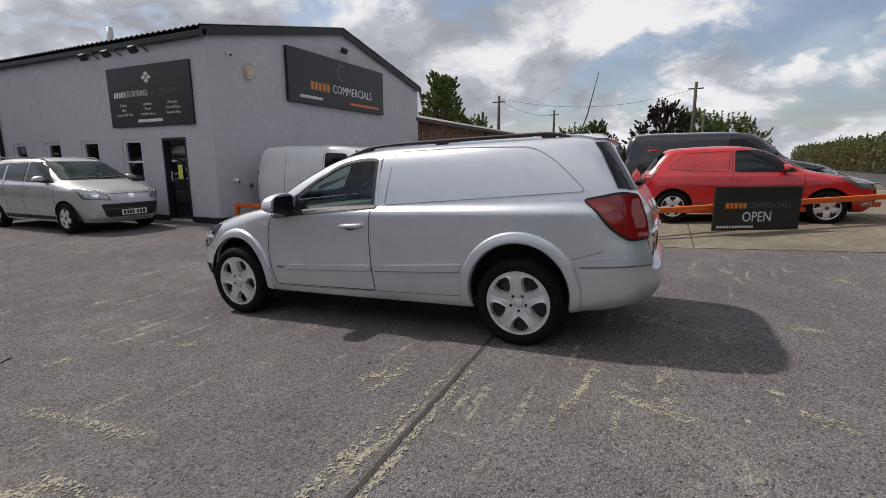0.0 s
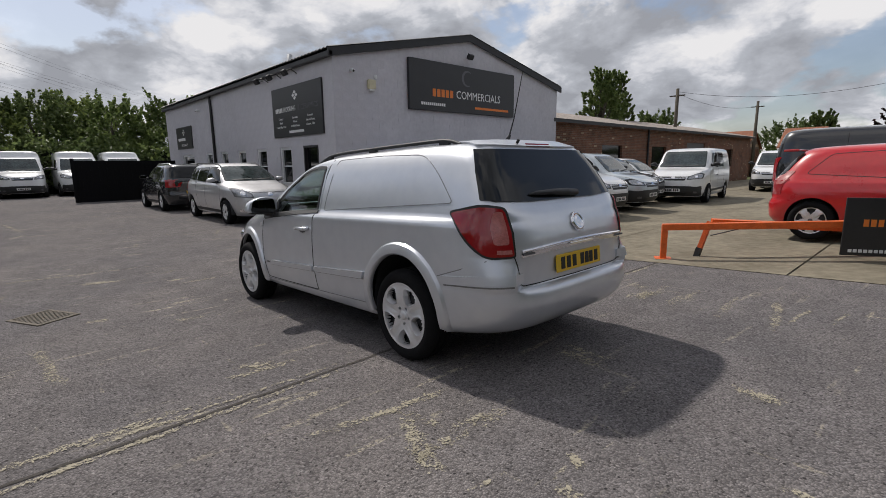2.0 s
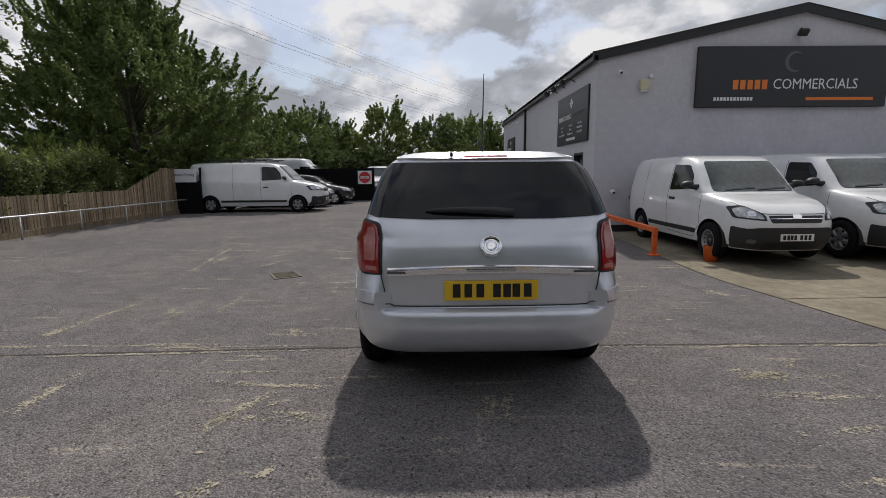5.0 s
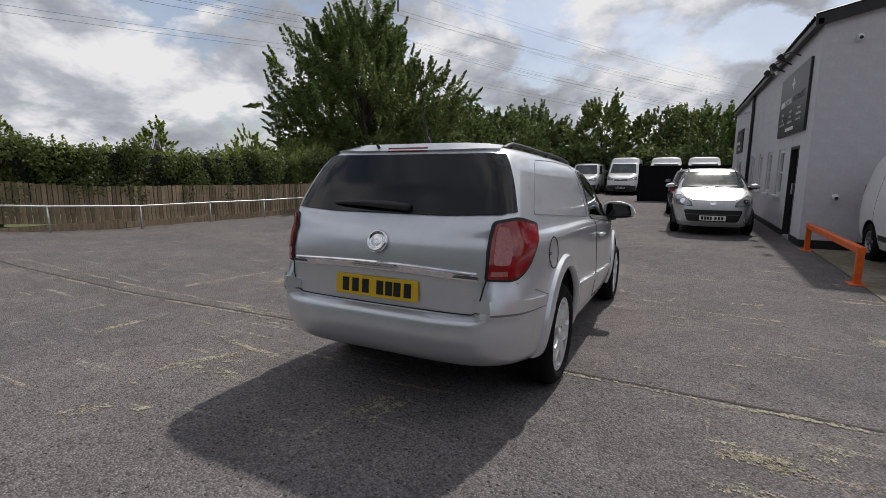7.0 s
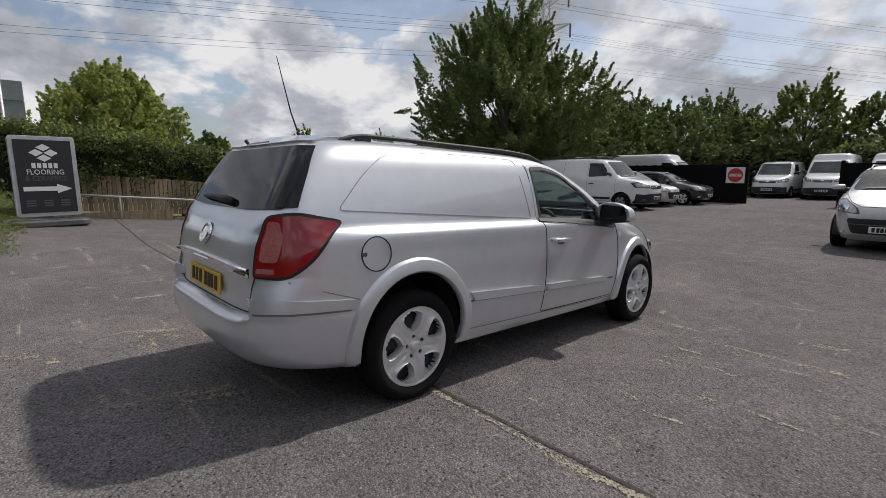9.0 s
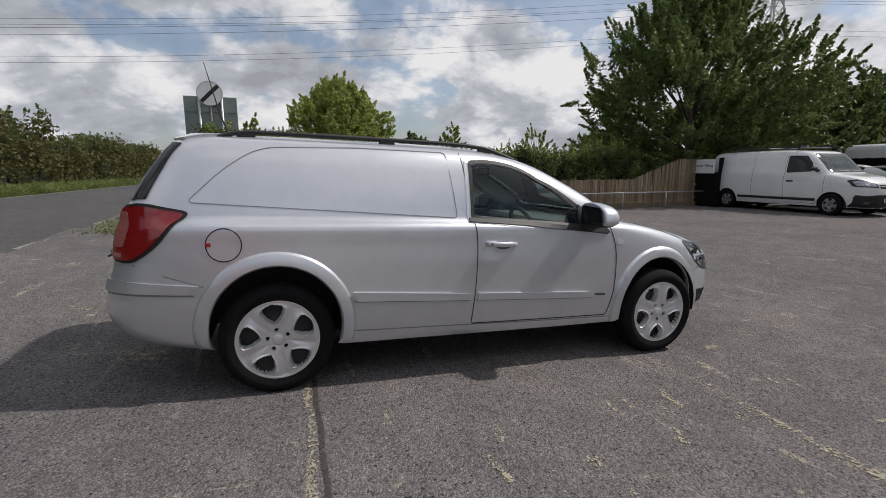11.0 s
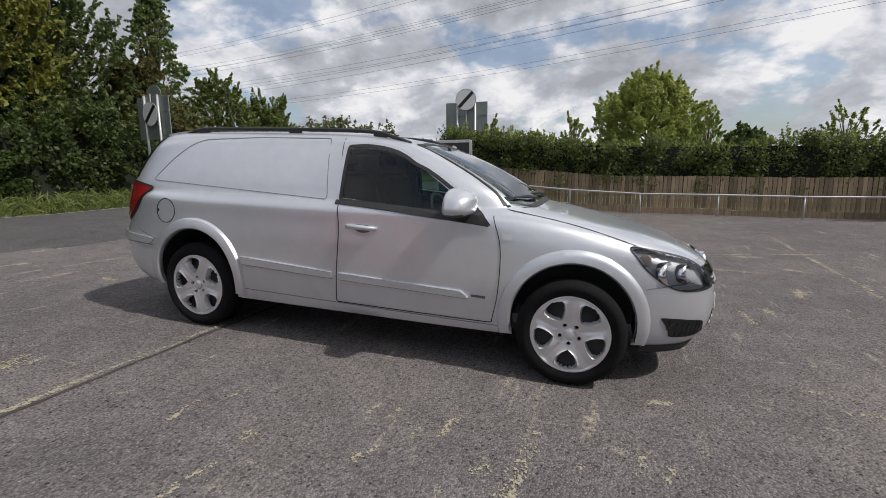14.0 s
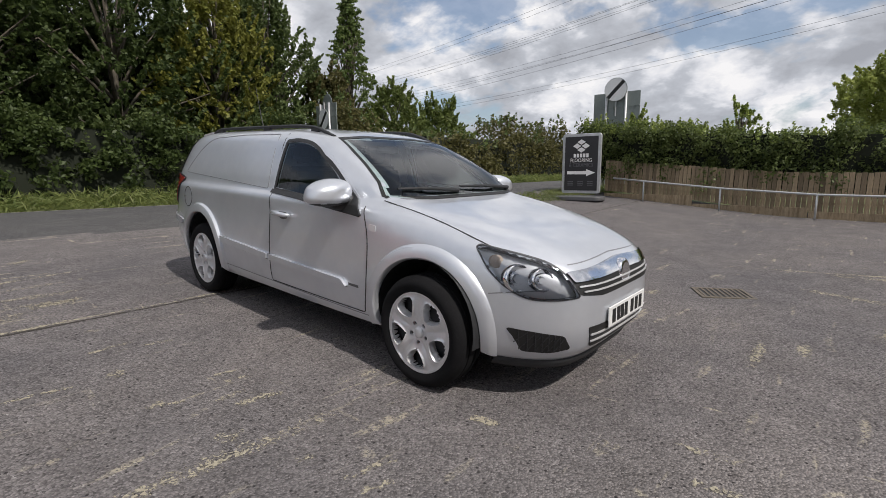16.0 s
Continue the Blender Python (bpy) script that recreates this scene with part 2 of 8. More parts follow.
def glass_mat(name, tint=(0.7, 0.75, 0.73), rough=0.0, alpha=0.25):
    """Thin window glass: tinted see-through with a mirror gloss by Fresnel."""
    m = bpy.data.materials.new(name)
    m.use_nodes = True
    nt = m.node_tree
    nt.nodes.clear()
    N, L = nt.nodes.new, nt.links.new
    out, mix, tr, gl, fr = N("ShaderNodeOutputMaterial"), N("ShaderNodeMixShader"), N("ShaderNodeBsdfTransparent"), N("ShaderNodeBsdfGlossy"), N("ShaderNodeFresnel")
    tr.inputs["Color"].default_value = (*[c * alpha for c in tint], 1)
    gl.inputs["Roughness"].default_value = rough
    gl.inputs["Color"].default_value = (0.95, 0.97, 1, 1)
    fr.inputs["IOR"].default_value = 1.5
    L(fr.outputs[0], mix.inputs[0]); L(tr.outputs[0], mix.inputs[1]); L(gl.outputs[0], mix.inputs[2]); L(mix.outputs[0], out.inputs[0])
    return m


def leaf_mat(name, dark, light, rough=0.5):
    m = bpy.data.materials.new(name)
    m.use_nodes = True
    nt = m.node_tree
    N, L = nt.nodes.new, nt.links.new
    p = nt.nodes["Principled BSDF"]
    geo, r = N("ShaderNodeNewGeometry"), N("ShaderNodeValToRGB")
    r.color_ramp.elements[0].color, r.color_ramp.elements[1].color = (*dark, 1), (*light, 1)
    tc, n = N("ShaderNodeTexCoord"), N("ShaderNodeTexNoise")
    n.inputs["Scale"].default_value = 0.6
    L(tc.outputs["Object"], n.inputs["Vector"])
    mx = N("ShaderNodeMath"); mx.operation = "MULTIPLY_ADD"; mx.inputs[1].default_value = 0.55
    sc = N("ShaderNodeMath"); sc.operation = "MULTIPLY"; sc.inputs[1].default_value = 0.5
    L(n.outputs["Fac"], sc.inputs[0])
    L(geo.outputs["Random Per Island"], mx.inputs[0]); L(sc.outputs[0], mx.inputs[2])
    L(mx.outputs[0], r.inputs[0]); L(r.outputs[0], p.inputs["Base Color"])
    p.inputs["Roughness"].default_value = rough
    p.inputs["Specular IOR Level"].default_value = 0.3
    tl, ad = N("ShaderNodeBsdfTranslucent"), N("ShaderNodeMixShader")
    ad.inputs[0].default_value = 0.42
    L(r.outputs[0], tl.inputs["Color"])
    L(p.outputs[0], ad.inputs[1]); L(tl.outputs[0], ad.inputs[2])
    L(ad.outputs[0], nt.nodes["Material Output"].inputs[0])
    return m


def asphalt_mat(name, base=(0.192, 0.181, 0.187), worn=(0.44, 0.395, 0.30), patches=True):
    """Old tarmac: stone chips in dark binder, oil stains and flecks of worn yellow paint."""
    m = bpy.data.materials.new(name)
    m.use_nodes = True
    nt = m.node_tree
    N, L = nt.nodes.new, nt.links.new
    p = nt.nodes["Principled BSDF"]
    tc = N("ShaderNodeTexCoord")
    co = tc.outputs["Object"]

    def nz(scale, detail=4, rough=0.6, vec=co, dist=0.0):
        n = N("ShaderNodeTexNoise")
        n.inputs["Scale"].default_value, n.inputs["Detail"].default_value, n.inputs["Roughness"].default_value, n.inputs["Distortion"].default_value = scale, detail, rough, dist
        L(vec, n.inputs["Vector"])
        return n.outputs["Fac"]

    def ramp(fac, *stops):
        r = N("ShaderNodeValToRGB")
        e = r.color_ramp.elements
        while len(e) < len(stops):
            e.new(0.5)
        for el, (pos, c) in zip(e, stops):
            el.position = pos
            el.color = (*c, 1) if hasattr(c, "__len__") else (c, c, c, 1)
        L(fac, r.inputs[0])
        return r.outputs[0]

    def mixc(fac, a, b, mode="MIX"):
        x = N("ShaderNodeMix"); x.data_type, x.blend_type = "RGBA", mode
        for sock, v in ((x.inputs["Factor"], fac), (x.inputs["A"], a), (x.inputs["B"], b)):
            if isinstance(v, bpy.types.NodeSocket):
                L(v, sock)
            else:
                sock.default_value = v if not hasattr(v, "__len__") else (*v, 1)
        return x.outputs["Result"]

    def mul(a, b):
        x = N("ShaderNodeMath"); x.operation = "MULTIPLY"
        L(a, x.inputs[0])
        if isinstance(b, bpy.types.NodeSocket):
            L(b, x.inputs[1])
        else:
            x.inputs[1].default_value = b
        return x.outputs[0]

    def cells(scale, feature="F1"):
        v = N("ShaderNodeTexVoronoi"); v.inputs["Scale"].default_value = scale; v.feature = feature
        L(co, v.inputs["Vector"])
        return v.outputs

    stone = cells(95)
    chips = ramp(stone["Distance"], (0.15, 1.0), (0.62, 0.0))
    tone = ramp(nz(0.45, 6), (0.3, [c * 0.80 for c in base]), (0.7, [c * k for c, k in zip(base, (1.13, 1.09, 1.02))]))
    shade = ramp(stone["Color"], (0.06, 0.17), (0.38, 0.43), (0.72, 0.56), (0.95, 0.80))
    mottle = ramp(nz(3.2, 5, 0.6), (0.35, 0.44), (0.65, 0.56))
    col = mixc(0.9, tone, mottle, "OVERLAY")
    col = mixc(0.88, col, shade, "OVERLAY")
    col = mixc(mul(ramp(stone["Distance"], (0.48, 0.0), (0.78, 1.0)), 0.55), col, [c * 0.25 for c in base])
    pits = ramp(cells(48)["Color"], (0.80, 0.0), (0.84, 1.0))
    col = mixc(mul(mul(pits, ramp(cells(48)["Distance"], (0.25, 1.0), (0.45, 0.0))), 0.90), col, [c * 0.14 for c in base])
    pale = ramp(cells(70)["Color"], (0.90, 0.0), (0.94, 1.0))
    col = mixc(mul(mul(pale, ramp(cells(70)["Distance"], (0.30, 1.0), (0.5, 0.0))), 0.55), col, (0.47, 0.45, 0.43))
    stains = ramp(nz(1.3, 5, 0.5), (0.58, 0.0), (0.74, 1.0))
    col = mixc(mul(stains, 0.28), col, [c * 0.6 for c in base])
    if patches:
        field = ramp(nz(0.55, 3, 0.5), (0.38, 0.0), (0.50, 1.0))
        for turn, sx, sy, lo in ((0.04, 6.0, 0.80, 0.622), (-0.10, 0.95, 6.0, 0.672), (0.5, 2.6, 2.1, 0.672)):
            mp = N("ShaderNodeMapping"); mp.inputs["Rotation"].default_value = (0, 0, turn); mp.inputs["Scale"].default_value = (sx, sy, 1); mp.inputs["Location"].default_value = (turn * 9, 1.7, 0)
            L(co, mp.inputs["Vector"])
            streak = ramp(nz(1.3, 4, 0.55, mp.outputs[0]), (lo, 0.0), (lo + 0.05, 1.0))
            broken = ramp(nz(17, 8, 0.75), (0.44, 0.0), (0.52, 1.0))
            grit = ramp(stone["Color"], (0.20, 0.15), (0.6, 1.0))
            col = mixc(mul(mul(mul(streak, broken), field), mul(grit, 0.80)), col, worn)
    L(col, p.inputs["Base Color"])
    p.inputs["Roughness"].default_value = 0.95
    p.inputs["Specular IOR Level"].default_value = 0.12
    b = N("ShaderNodeBump"); b.inputs["Strength"].default_value = 0.75; b.inputs["Distance"].default_value = 0.006
    L(chips, b.inputs["Height"]); L(b.outputs[0], p.inputs["Normal"])
    return m


def paint_mat(name, color, metal=0.0, rough=0.3, coat=1.0, flake=False, dirt=0.08):
    m = mat(name, color, rough, metal, var=dirt, scale=1.3, coat=coat)
    if flake:
        nt = m.node_tree
        N, L = nt.nodes.new, nt.links.new
        v, tc, b = N("ShaderNodeTexVoronoi"), N("ShaderNodeTexCoord"), N("ShaderNodeBump")
        v.inputs["Scale"].default_value = 900
        b.inputs["Strength"].default_value, b.inputs["Distance"].default_value = 0.10, 0.001
        L(tc.outputs["Object"], v.inputs["Vector"]); L(v.outputs["Distance"], b.inputs["Height"])
        L(b.outputs[0], nt.nodes["Principled BSDF"].inputs["Normal"])
    return m


SILVER = paint_mat("silver_paint", (0.660, 0.684, 0.730), metal=0.60, rough=0.34, flake=True, dirt=0.05)
SILVER2 = paint_mat("light_silver_paint", (0.60, 0.60, 0.615), metal=0.65, rough=0.42)
WHITE = paint_mat("white_paint", (0.78, 0.79, 0.80), rough=0.3)
RED = paint_mat("red_paint", (0.55, 0.012, 0.018), rough=0.28)
BLACKP = paint_mat("black_paint", (0.012, 0.013, 0.016), rough=0.25)
PALEBLUE = paint_mat("pale_silver_paint", (0.52, 0.57, 0.60), metal=0.4, rough=0.33)
PLASTIC = mat("black_plastic", (0.022, 0.023, 0.025), 0.55, var=0.15, scale=20, bump=0.1, bump_scale=300)
GREYPLASTIC = mat("grey_plastic", (0.10, 0.10, 0.105), 0.5, var=0.1, scale=20)
RUBBER = mat("tyre_rubber", (0.010, 0.010, 0.011), 0.85, var=0.25, scale=14, bump=0.15, bump_scale=120, spec=0.15)
ALLOY = mat("silver_wheel_trim", (0.74, 0.74, 0.755), 0.36, metal=0.5, var=0.06, scale=10)
STEEL = mat("steel_wheel", (0.30, 0.30, 0.31), 0.45, metal=0.6, var=0.15, scale=12)
CHROME = mat("chrome", (0.80, 0.80, 0.82), 0.10, metal=1.0)
DARKCHROME = mat("grey_lamp_housing", (0.60, 0.60, 0.61), 0.34, metal=0.3)
MIRRORGLASS = mat("dimmed_mirror_glass", (0.14, 0.145, 0.155), 0.03, metal=1.0)
GLASS = glass_mat("side_glass", (0.70, 0.92, 0.86), alpha=0.66)
SCREEN = glass_mat("windscreen_glass", (0.86, 0.94, 0.90), alpha=0.95)
TINT = mat("dark_glass", (0.008, 0.009, 0.010), 0.05, spec=0.42)
VANSCREEN = mat("van_windscreen", (0.050, 0.064, 0.064), 0.05, var=0.45, scale=1.6, spec=0.65)
LAMPGLASS = glass_mat("lamp_glass", (0.95, 0.97, 1.0), alpha=0.9)
REDLAMP = mat("red_lamp", (0.29, 0.010, 0.014), 0.12, var=0.1, scale=30, spec=0.6, coat=0.6)
PINKLAMP = mat("pale_red_lamp", (0.44, 0.15, 0.14), 0.18, var=0.25, scale=60, spec=0.6, coat=0.5)
CLEARLAMP = mat("clear_lamp", (0.70, 0.69, 0.67), 0.12, metal=0.3, spec=0.6, coat=0.5)
CLEARLENS = mat("grey_lamp_lens", (0.40, 0.41, 0.43), 0.16, metal=0.55, var=0.45, scale=16, spec=0.7, coat=0.6)
AMBER = mat("amber_lamp", (0.62, 0.50, 0.40), 0.2, spec=0.6)
YPLATE = mat("yellow_plate", (0.78, 0.50, 0.03), 0.4)
WPLATE = mat("white_plate", (0.75, 0.75, 0.74), 0.4)
INK = mat("black_ink", (0.012, 0.012, 0.012), 0.5)
INTERIOR = mat("dark_cabin_trim", (0.15, 0.155, 0.16), 0.8, var=0.2, scale=9)
SEAT = mat("grey_seat_cloth", (0.07, 0.075, 0.085), 0.9, var=0.2, scale=40, bump=0.2, bump_scale=200)
# grey for fine seams, and for shade drawn at pressed edges and under strips
SEAM_AND_SHADE = mat("seam_and_shade_line", (0.26, 0.265, 0.28), 0.5, metal=0.4)
SEAM = mat("panel_gap", (0.02, 0.02, 0.022), 0.7)
ASPHALT = asphalt_mat("yard_asphalt")
ROADMAT = asphalt_mat("road_asphalt", base=(0.125, 0.125, 0.13), patches=False)
CONCRETE = mat("forecourt_concrete", (0.205, 0.178, 0.130), 0.9, var=0.32, scale=0.9, bump=0.5, bump_scale=45, detail=10, color2=(0.270, 0.240, 0.180), spec=0.2)
GRASS = mat("rough_grass", (0.075, 0.11, 0.028), 0.9, var=0.45, scale=0.7, bump=0.6, bump_scale=30, color2=(0.16, 0.18, 0.055))
RENDER_GREY = mat("pale_grey_wall_paint", (0.55, 0.54, 0.58), 0.8, var=0.07, scale=1.1, bump=0.25, bump_scale=55)
BLACKTRIM = mat("black_painted_metal", (0.018, 0.018, 0.02), 0.5, var=0.2, scale=6)
ROOFSHEET = mat("dark_roof_sheet", (0.06, 0.062, 0.066), 0.6, var=0.3, scale=2)
SIGNBLACK = mat("charcoal_sign_board", (0.022, 0.022, 0.025), 0.38, var=0.12, scale=3)
SIGNWHITE = mat("white_sign_vinyl", (0.75, 0.75, 0.75), 0.5)
SIGNORANGE = mat("orange_sign_vinyl", (0.75, 0.20, 0.03), 0.5)
SIGNGREY = mat("grey_sign_vinyl", (0.10, 0.10, 0.11), 0.5)
ORANGE = mat("orange_paint", (0.70, 0.125, 0.02), 0.5, var=0.2, scale=7, bump=0.1)
UPVC = mat("white_window_frame", (0.75, 0.76, 0.77), 0.4, var=0.05)


def brick_mat(name):
    """Red bricks with pale ones among them, in lime mortar; laid along y and z."""
    m = bpy.data.materials.new(name)
    m.use_nodes = True
    nt = m.node_tree
    N, L = nt.nodes.new, nt.links.new
    p = nt.nodes["Principled BSDF"]
    tc, sep, comb, br = N("ShaderNodeTexCoord"), N("ShaderNodeSeparateXYZ"), N("ShaderNodeCombineXYZ"), N("ShaderNodeTexBrick")
    L(tc.outputs["Object"], sep.inputs[0]); L(sep.outputs["Y"], comb.inputs[0]); L(sep.outputs["Z"], comb.inputs[1]); L(comb.outputs[0], br.inputs["Vector"])
    br.inputs["Scale"].default_value, br.inputs["Brick Width"].default_value, br.inputs["Row Height"].default_value, br.inputs["Mortar Size"].default_value = 1.0, 0.225, 0.075, 0.006
    br.inputs["Color1"].default_value, br.inputs["Color2"].default_value, br.inputs["Mortar"].default_value = (0.20, 0.085, 0.048, 1), (0.115, 0.055, 0.036, 1), (0.20, 0.165, 0.13, 1)
    br.inputs["Bias"].default_value = -0.1
    sn, pale, r, mx = N("ShaderNodeVectorMath"), N("ShaderNodeTexWhiteNoise"), N("ShaderNodeValToRGB"), N("ShaderNodeMix")
    sn.operation = "SNAP"; sn.inputs[1].default_value = (0.225, 0.075, 1)
    L(comb.outputs[0], sn.inputs[0]); L(sn.outputs[0], pale.inputs["Vector"])
    r.color_ramp.elements[0].position, r.color_ramp.elements[1].position = 0.975, 0.98
    L(pale.outputs["Value"], r.inputs[0])
    mx.data_type = "RGBA"
    mx.inputs["B"].default_value = (0.42, 0.33, 0.22, 1)
    L(r.outputs[0], mx.inputs["Factor"]); L(br.outputs["Color"], mx.inputs["A"])
    n, ov = N("ShaderNodeTexNoise"), N("ShaderNodeMix")
    n.inputs["Scale"].default_value, n.inputs["Detail"].default_value = 2.5, 8
    L(tc.outputs["Object"], n.inputs["Vector"])
    ov.data_type, ov.blend_type = "RGBA", "OVERLAY"; ov.inputs["Factor"].default_value = 0.6
    L(mx.outputs["Result"], ov.inputs["A"]); L(n.outputs["Fac"], ov.inputs["B"]); L(ov.outputs["Result"], p.inputs["Base Color"])
    p.inputs["Roughness"].default_value = 0.9
    b = N("ShaderNodeBump"); b.invert = True; b.inputs["Strength"].default_value, b.inputs["Distance"].default_value = 0.7, 0.01
    L(br.outputs["Fac"], b.inputs["Height"]); L(b.outputs[0], p.inputs["Normal"])
    return m


BRICK = brick_mat("red_brick")
FENCEWOOD = mat("weathered_fence_board", (0.35, 0.25, 0.145), 0.85, var=0.4, scale=2.2, bump=0.3, bump_scale=25, stretch=(6, 6, 0.6), color2=(0.46, 0.36, 0.24))
_nt = FENCEWOOD.node_tree
_info, _mr, _mx = _nt.nodes.new("ShaderNodeObjectInfo"), _nt.nodes.new("ShaderNodeMapRange"), _nt.nodes.new("ShaderNodeMix")
_mr.inputs["To Min"].default_value, _mr.inputs["To Max"].default_value = 0.55, 1.15
_mx.data_type, _mx.blend_type = "RGBA", "MULTIPLY"
_mx.inputs["Factor"].default_value = 1.0
_src = _nt.nodes["Principled BSDF"].inputs["Base Color"].links[0].from_socket
_nt.links.new(_info.outputs["Random"], _mr.inputs["Value"])
_nt.links.new(_src, _mx.inputs["A"]); _nt.links.new(_mr.outputs[0], _mx.inputs["B"])
_nt.links.new(_mx.outputs["Result"], _nt.nodes["Principled BSDF"].inputs["Base Color"])
GALV = mat("galvanised_steel", (0.52, 0.53, 0.54), 0.45, metal=0.6, var=0.15, scale=8)
SIGNBACK = mat("grey_sign_back", (0.23, 0.26, 0.25), 0.55, metal=0.3, var=0.1, scale=3)
BARK = mat("bark", (0.10, 0.085, 0.065), 0.9, var=0.35, scale=6, bump=0.8, bump_scale=14)
HEDGE = leaf_mat("hedge_leaf", (0.048, 0.074, 0.024), (0.165, 0.205, 0.062))
# darker copy of the hedge leaf, with shade put into its colour
SHADELEAF = leaf_mat("shaded_tree_leaf", (0.040, 0.064, 0.021), (0.100, 0.138, 0.040))
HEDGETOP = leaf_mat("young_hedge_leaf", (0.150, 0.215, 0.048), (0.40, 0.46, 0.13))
TREELEAF = leaf_mat("tree_leaf", (0.070, 0.114, 0.036), (0.215, 0.272, 0.086))
LIGHTLEAF = leaf_mat("light_green_leaf", (0.085, 0.130, 0.036), (0.240, 0.285, 0.085))
FARLEAF = leaf_mat("wood_leaf", (0.058, 0.096, 0.034), (0.178, 0.222, 0.076))
BROWNLEAF = leaf_mat("dry_leaf", (0.062, 0.066, 0.025), (0.190, 0.172, 0.066))
# paler yellow-green leaf for the field tree, sunlight put into its colour
SUNLITLEAF = leaf_mat("sunlit_field_leaf", (0.215, 0.275, 0.065), (0.460, 0.490, 0.150))
YELLOWLEAF = leaf_mat("yellowing_leaf", (0.125, 0.150, 0.030), (0.330, 0.320, 0.070))
DARKLEAF = leaf_mat("copper_leaf", (0.02, 0.012, 0.012), (0.06, 0.035, 0.03))
WIRE = mat("wire", (0.10, 0.10, 0.11), 0.5, metal=0.5)
FENCEBLACK = mat("black_stained_board", (0.008, 0.008, 0.009), 0.9, spec=0.15, var=0.3, scale=5, bump=0.2, stretch=(3, 3, 0.4))
TERRACOTTA = mat("terracotta_tiles", (0.28, 0.11, 0.06), 0.85, var=0.35, scale=3)

# ---- ground, road, forecourt ----
ROAD_MID = [(-36, -120), (-21, -60), (-13.6, -25), (-10.6, -10), (-8.6, 0), (-7.6, 8), (-7.0, 16), (-6.6, 40), (2, 80), (30, 130)]
_rx = curve(*[(p[1], p[0]) for p in ROAD_MID])
ROAD_HALF = 2.95


def spread(a, b, fine, step, coarse):
    """Coordinates: fine steps within (a, b), growing steps out to the horizon."""
    mid = np.arange(a, b + step / 2, step)
    out = np.cumsum(coarse * 1.35 ** np.arange(26))
    out = out[out < 2600]
    return np.r_[(a - out)[::-1], mid, b + out]


structure("ground", grid_mesh("ground", spread(-30, 40, 0, 1.0, 1.5), spread(-45, 40, 0, 1.0, 1.5), lambda x, y: ground_z(x, y) - 0.06 - 0.10 * np.exp(-((x - _rx(y)) / 3.2) ** 4), GRASS), None, "rough green and straw-coloured grassland reaching the horizon", "ground")
APRON_Y = -3.72

structure("yard", grid_mesh("yard", np.arange(-12, 40.01, 0.25), np.arange(-3.97, 11.8, 0.25), ground_z, ASPHALT, lambda x, y: (x > _rx(y) + ROAD_HALF - 0.1) & (y > APRON_Y - 0.02)), None, "worn grey asphalt yard with cracks and flaking yellow paint", "asphalt yard")
structure("road", grid_mesh("road", np.linspace(-1, 1, 13), np.linspace(-118, 120, 239), lambda u, y: u * 0, ROADMAT), None, "grey asphalt country road", "road")
road = bpy.data.objects["road"]
for v in road.data.vertices:
    u, y = v.co.x, v.co.y
    x = float(_rx(y)) + u * ROAD_HALF
    v.co = (x, y, gz(x, y) - 0.035 + 0.03 * (1 - u * u))


def strip_along(name, offs, y0, y1, width, lift, material, label, category, dash=None, thick=0.006):
    bm = bmesh.new()
    y = y0
    step = 0.5
    while y < y1:
        if dash is None or ((y - y0) % sum(dash)) < dash[0]:
            q = []
            for yy in (y, min(y + step, y1)):
                x = float(_rx(yy)) + offs
                for s in (-width / 2, width / 2):
                    q.append((x + s, yy, gz(x, yy) - 0.035 + 0.03 * (1 - (offs / ROAD_HALF) ** 2) + lift))
            vs = [bm.verts.new(p) for p in (q[0], q[1], q[3], q[2])]
            bm.faces.new(vs)
        y += step
    bmesh.ops.remove_doubles(bm, verts=bm.verts[:], dist=0.001)
    return structure(name, bm, material, label, category)


LINEPAINT = mat("worn_white_line", (0.55, 0.53, 0.47), 0.7, var=0.4, scale=14, color2=(0.20, 0.19, 0.17))
strip_along("road_edge_line", ROAD_HALF - 0.12, -100, 30, 0.10, 0.006, LINEPAINT, "worn white edge line of the road", "road marking", dash=(1.5, 1.0))
strip_along("road_edge_line", -ROAD_HALF + 0.15, -100, 60, 0.10, 0.006, LINEPAINT, "worn white edge line of the road", "road marking")
# kerb on the far side of the road
bm = bmesh.new()
for y in np.arange(-100, -9, 0.92):
    x0, x1 = float(_rx(y)) - ROAD_HALF - 0.06, float(_rx(y + 0.9)) - ROAD_HALF - 0.06
    z = gz(x0, y)
    vs = [bm.verts.new(p) for p in ((x0 - 0.13, y, z - 0.15), (x0, y, z - 0.15), (x1, y + 0.9, z - 0.15), (x1 - 0.13, y + 0.9, z - 0.15), (x0 - 0.13, y, z + 0.05), (x0 - 0.015, y, z + 0.05), (x1 - 0.015, y + 0.9, z + 0.05), (x1 - 0.13, y + 0.9, z + 0.05))]
    for f in ((0, 1, 5, 4), (1, 2, 6, 5), (2, 3, 7, 6), (3, 0, 4, 7), (4, 5, 6, 7)):
        bm.faces.new([vs[i] for i in f])
structure("kerb", bm, CONCRETE, "low pale concrete kerb beside the verge", "kerb")

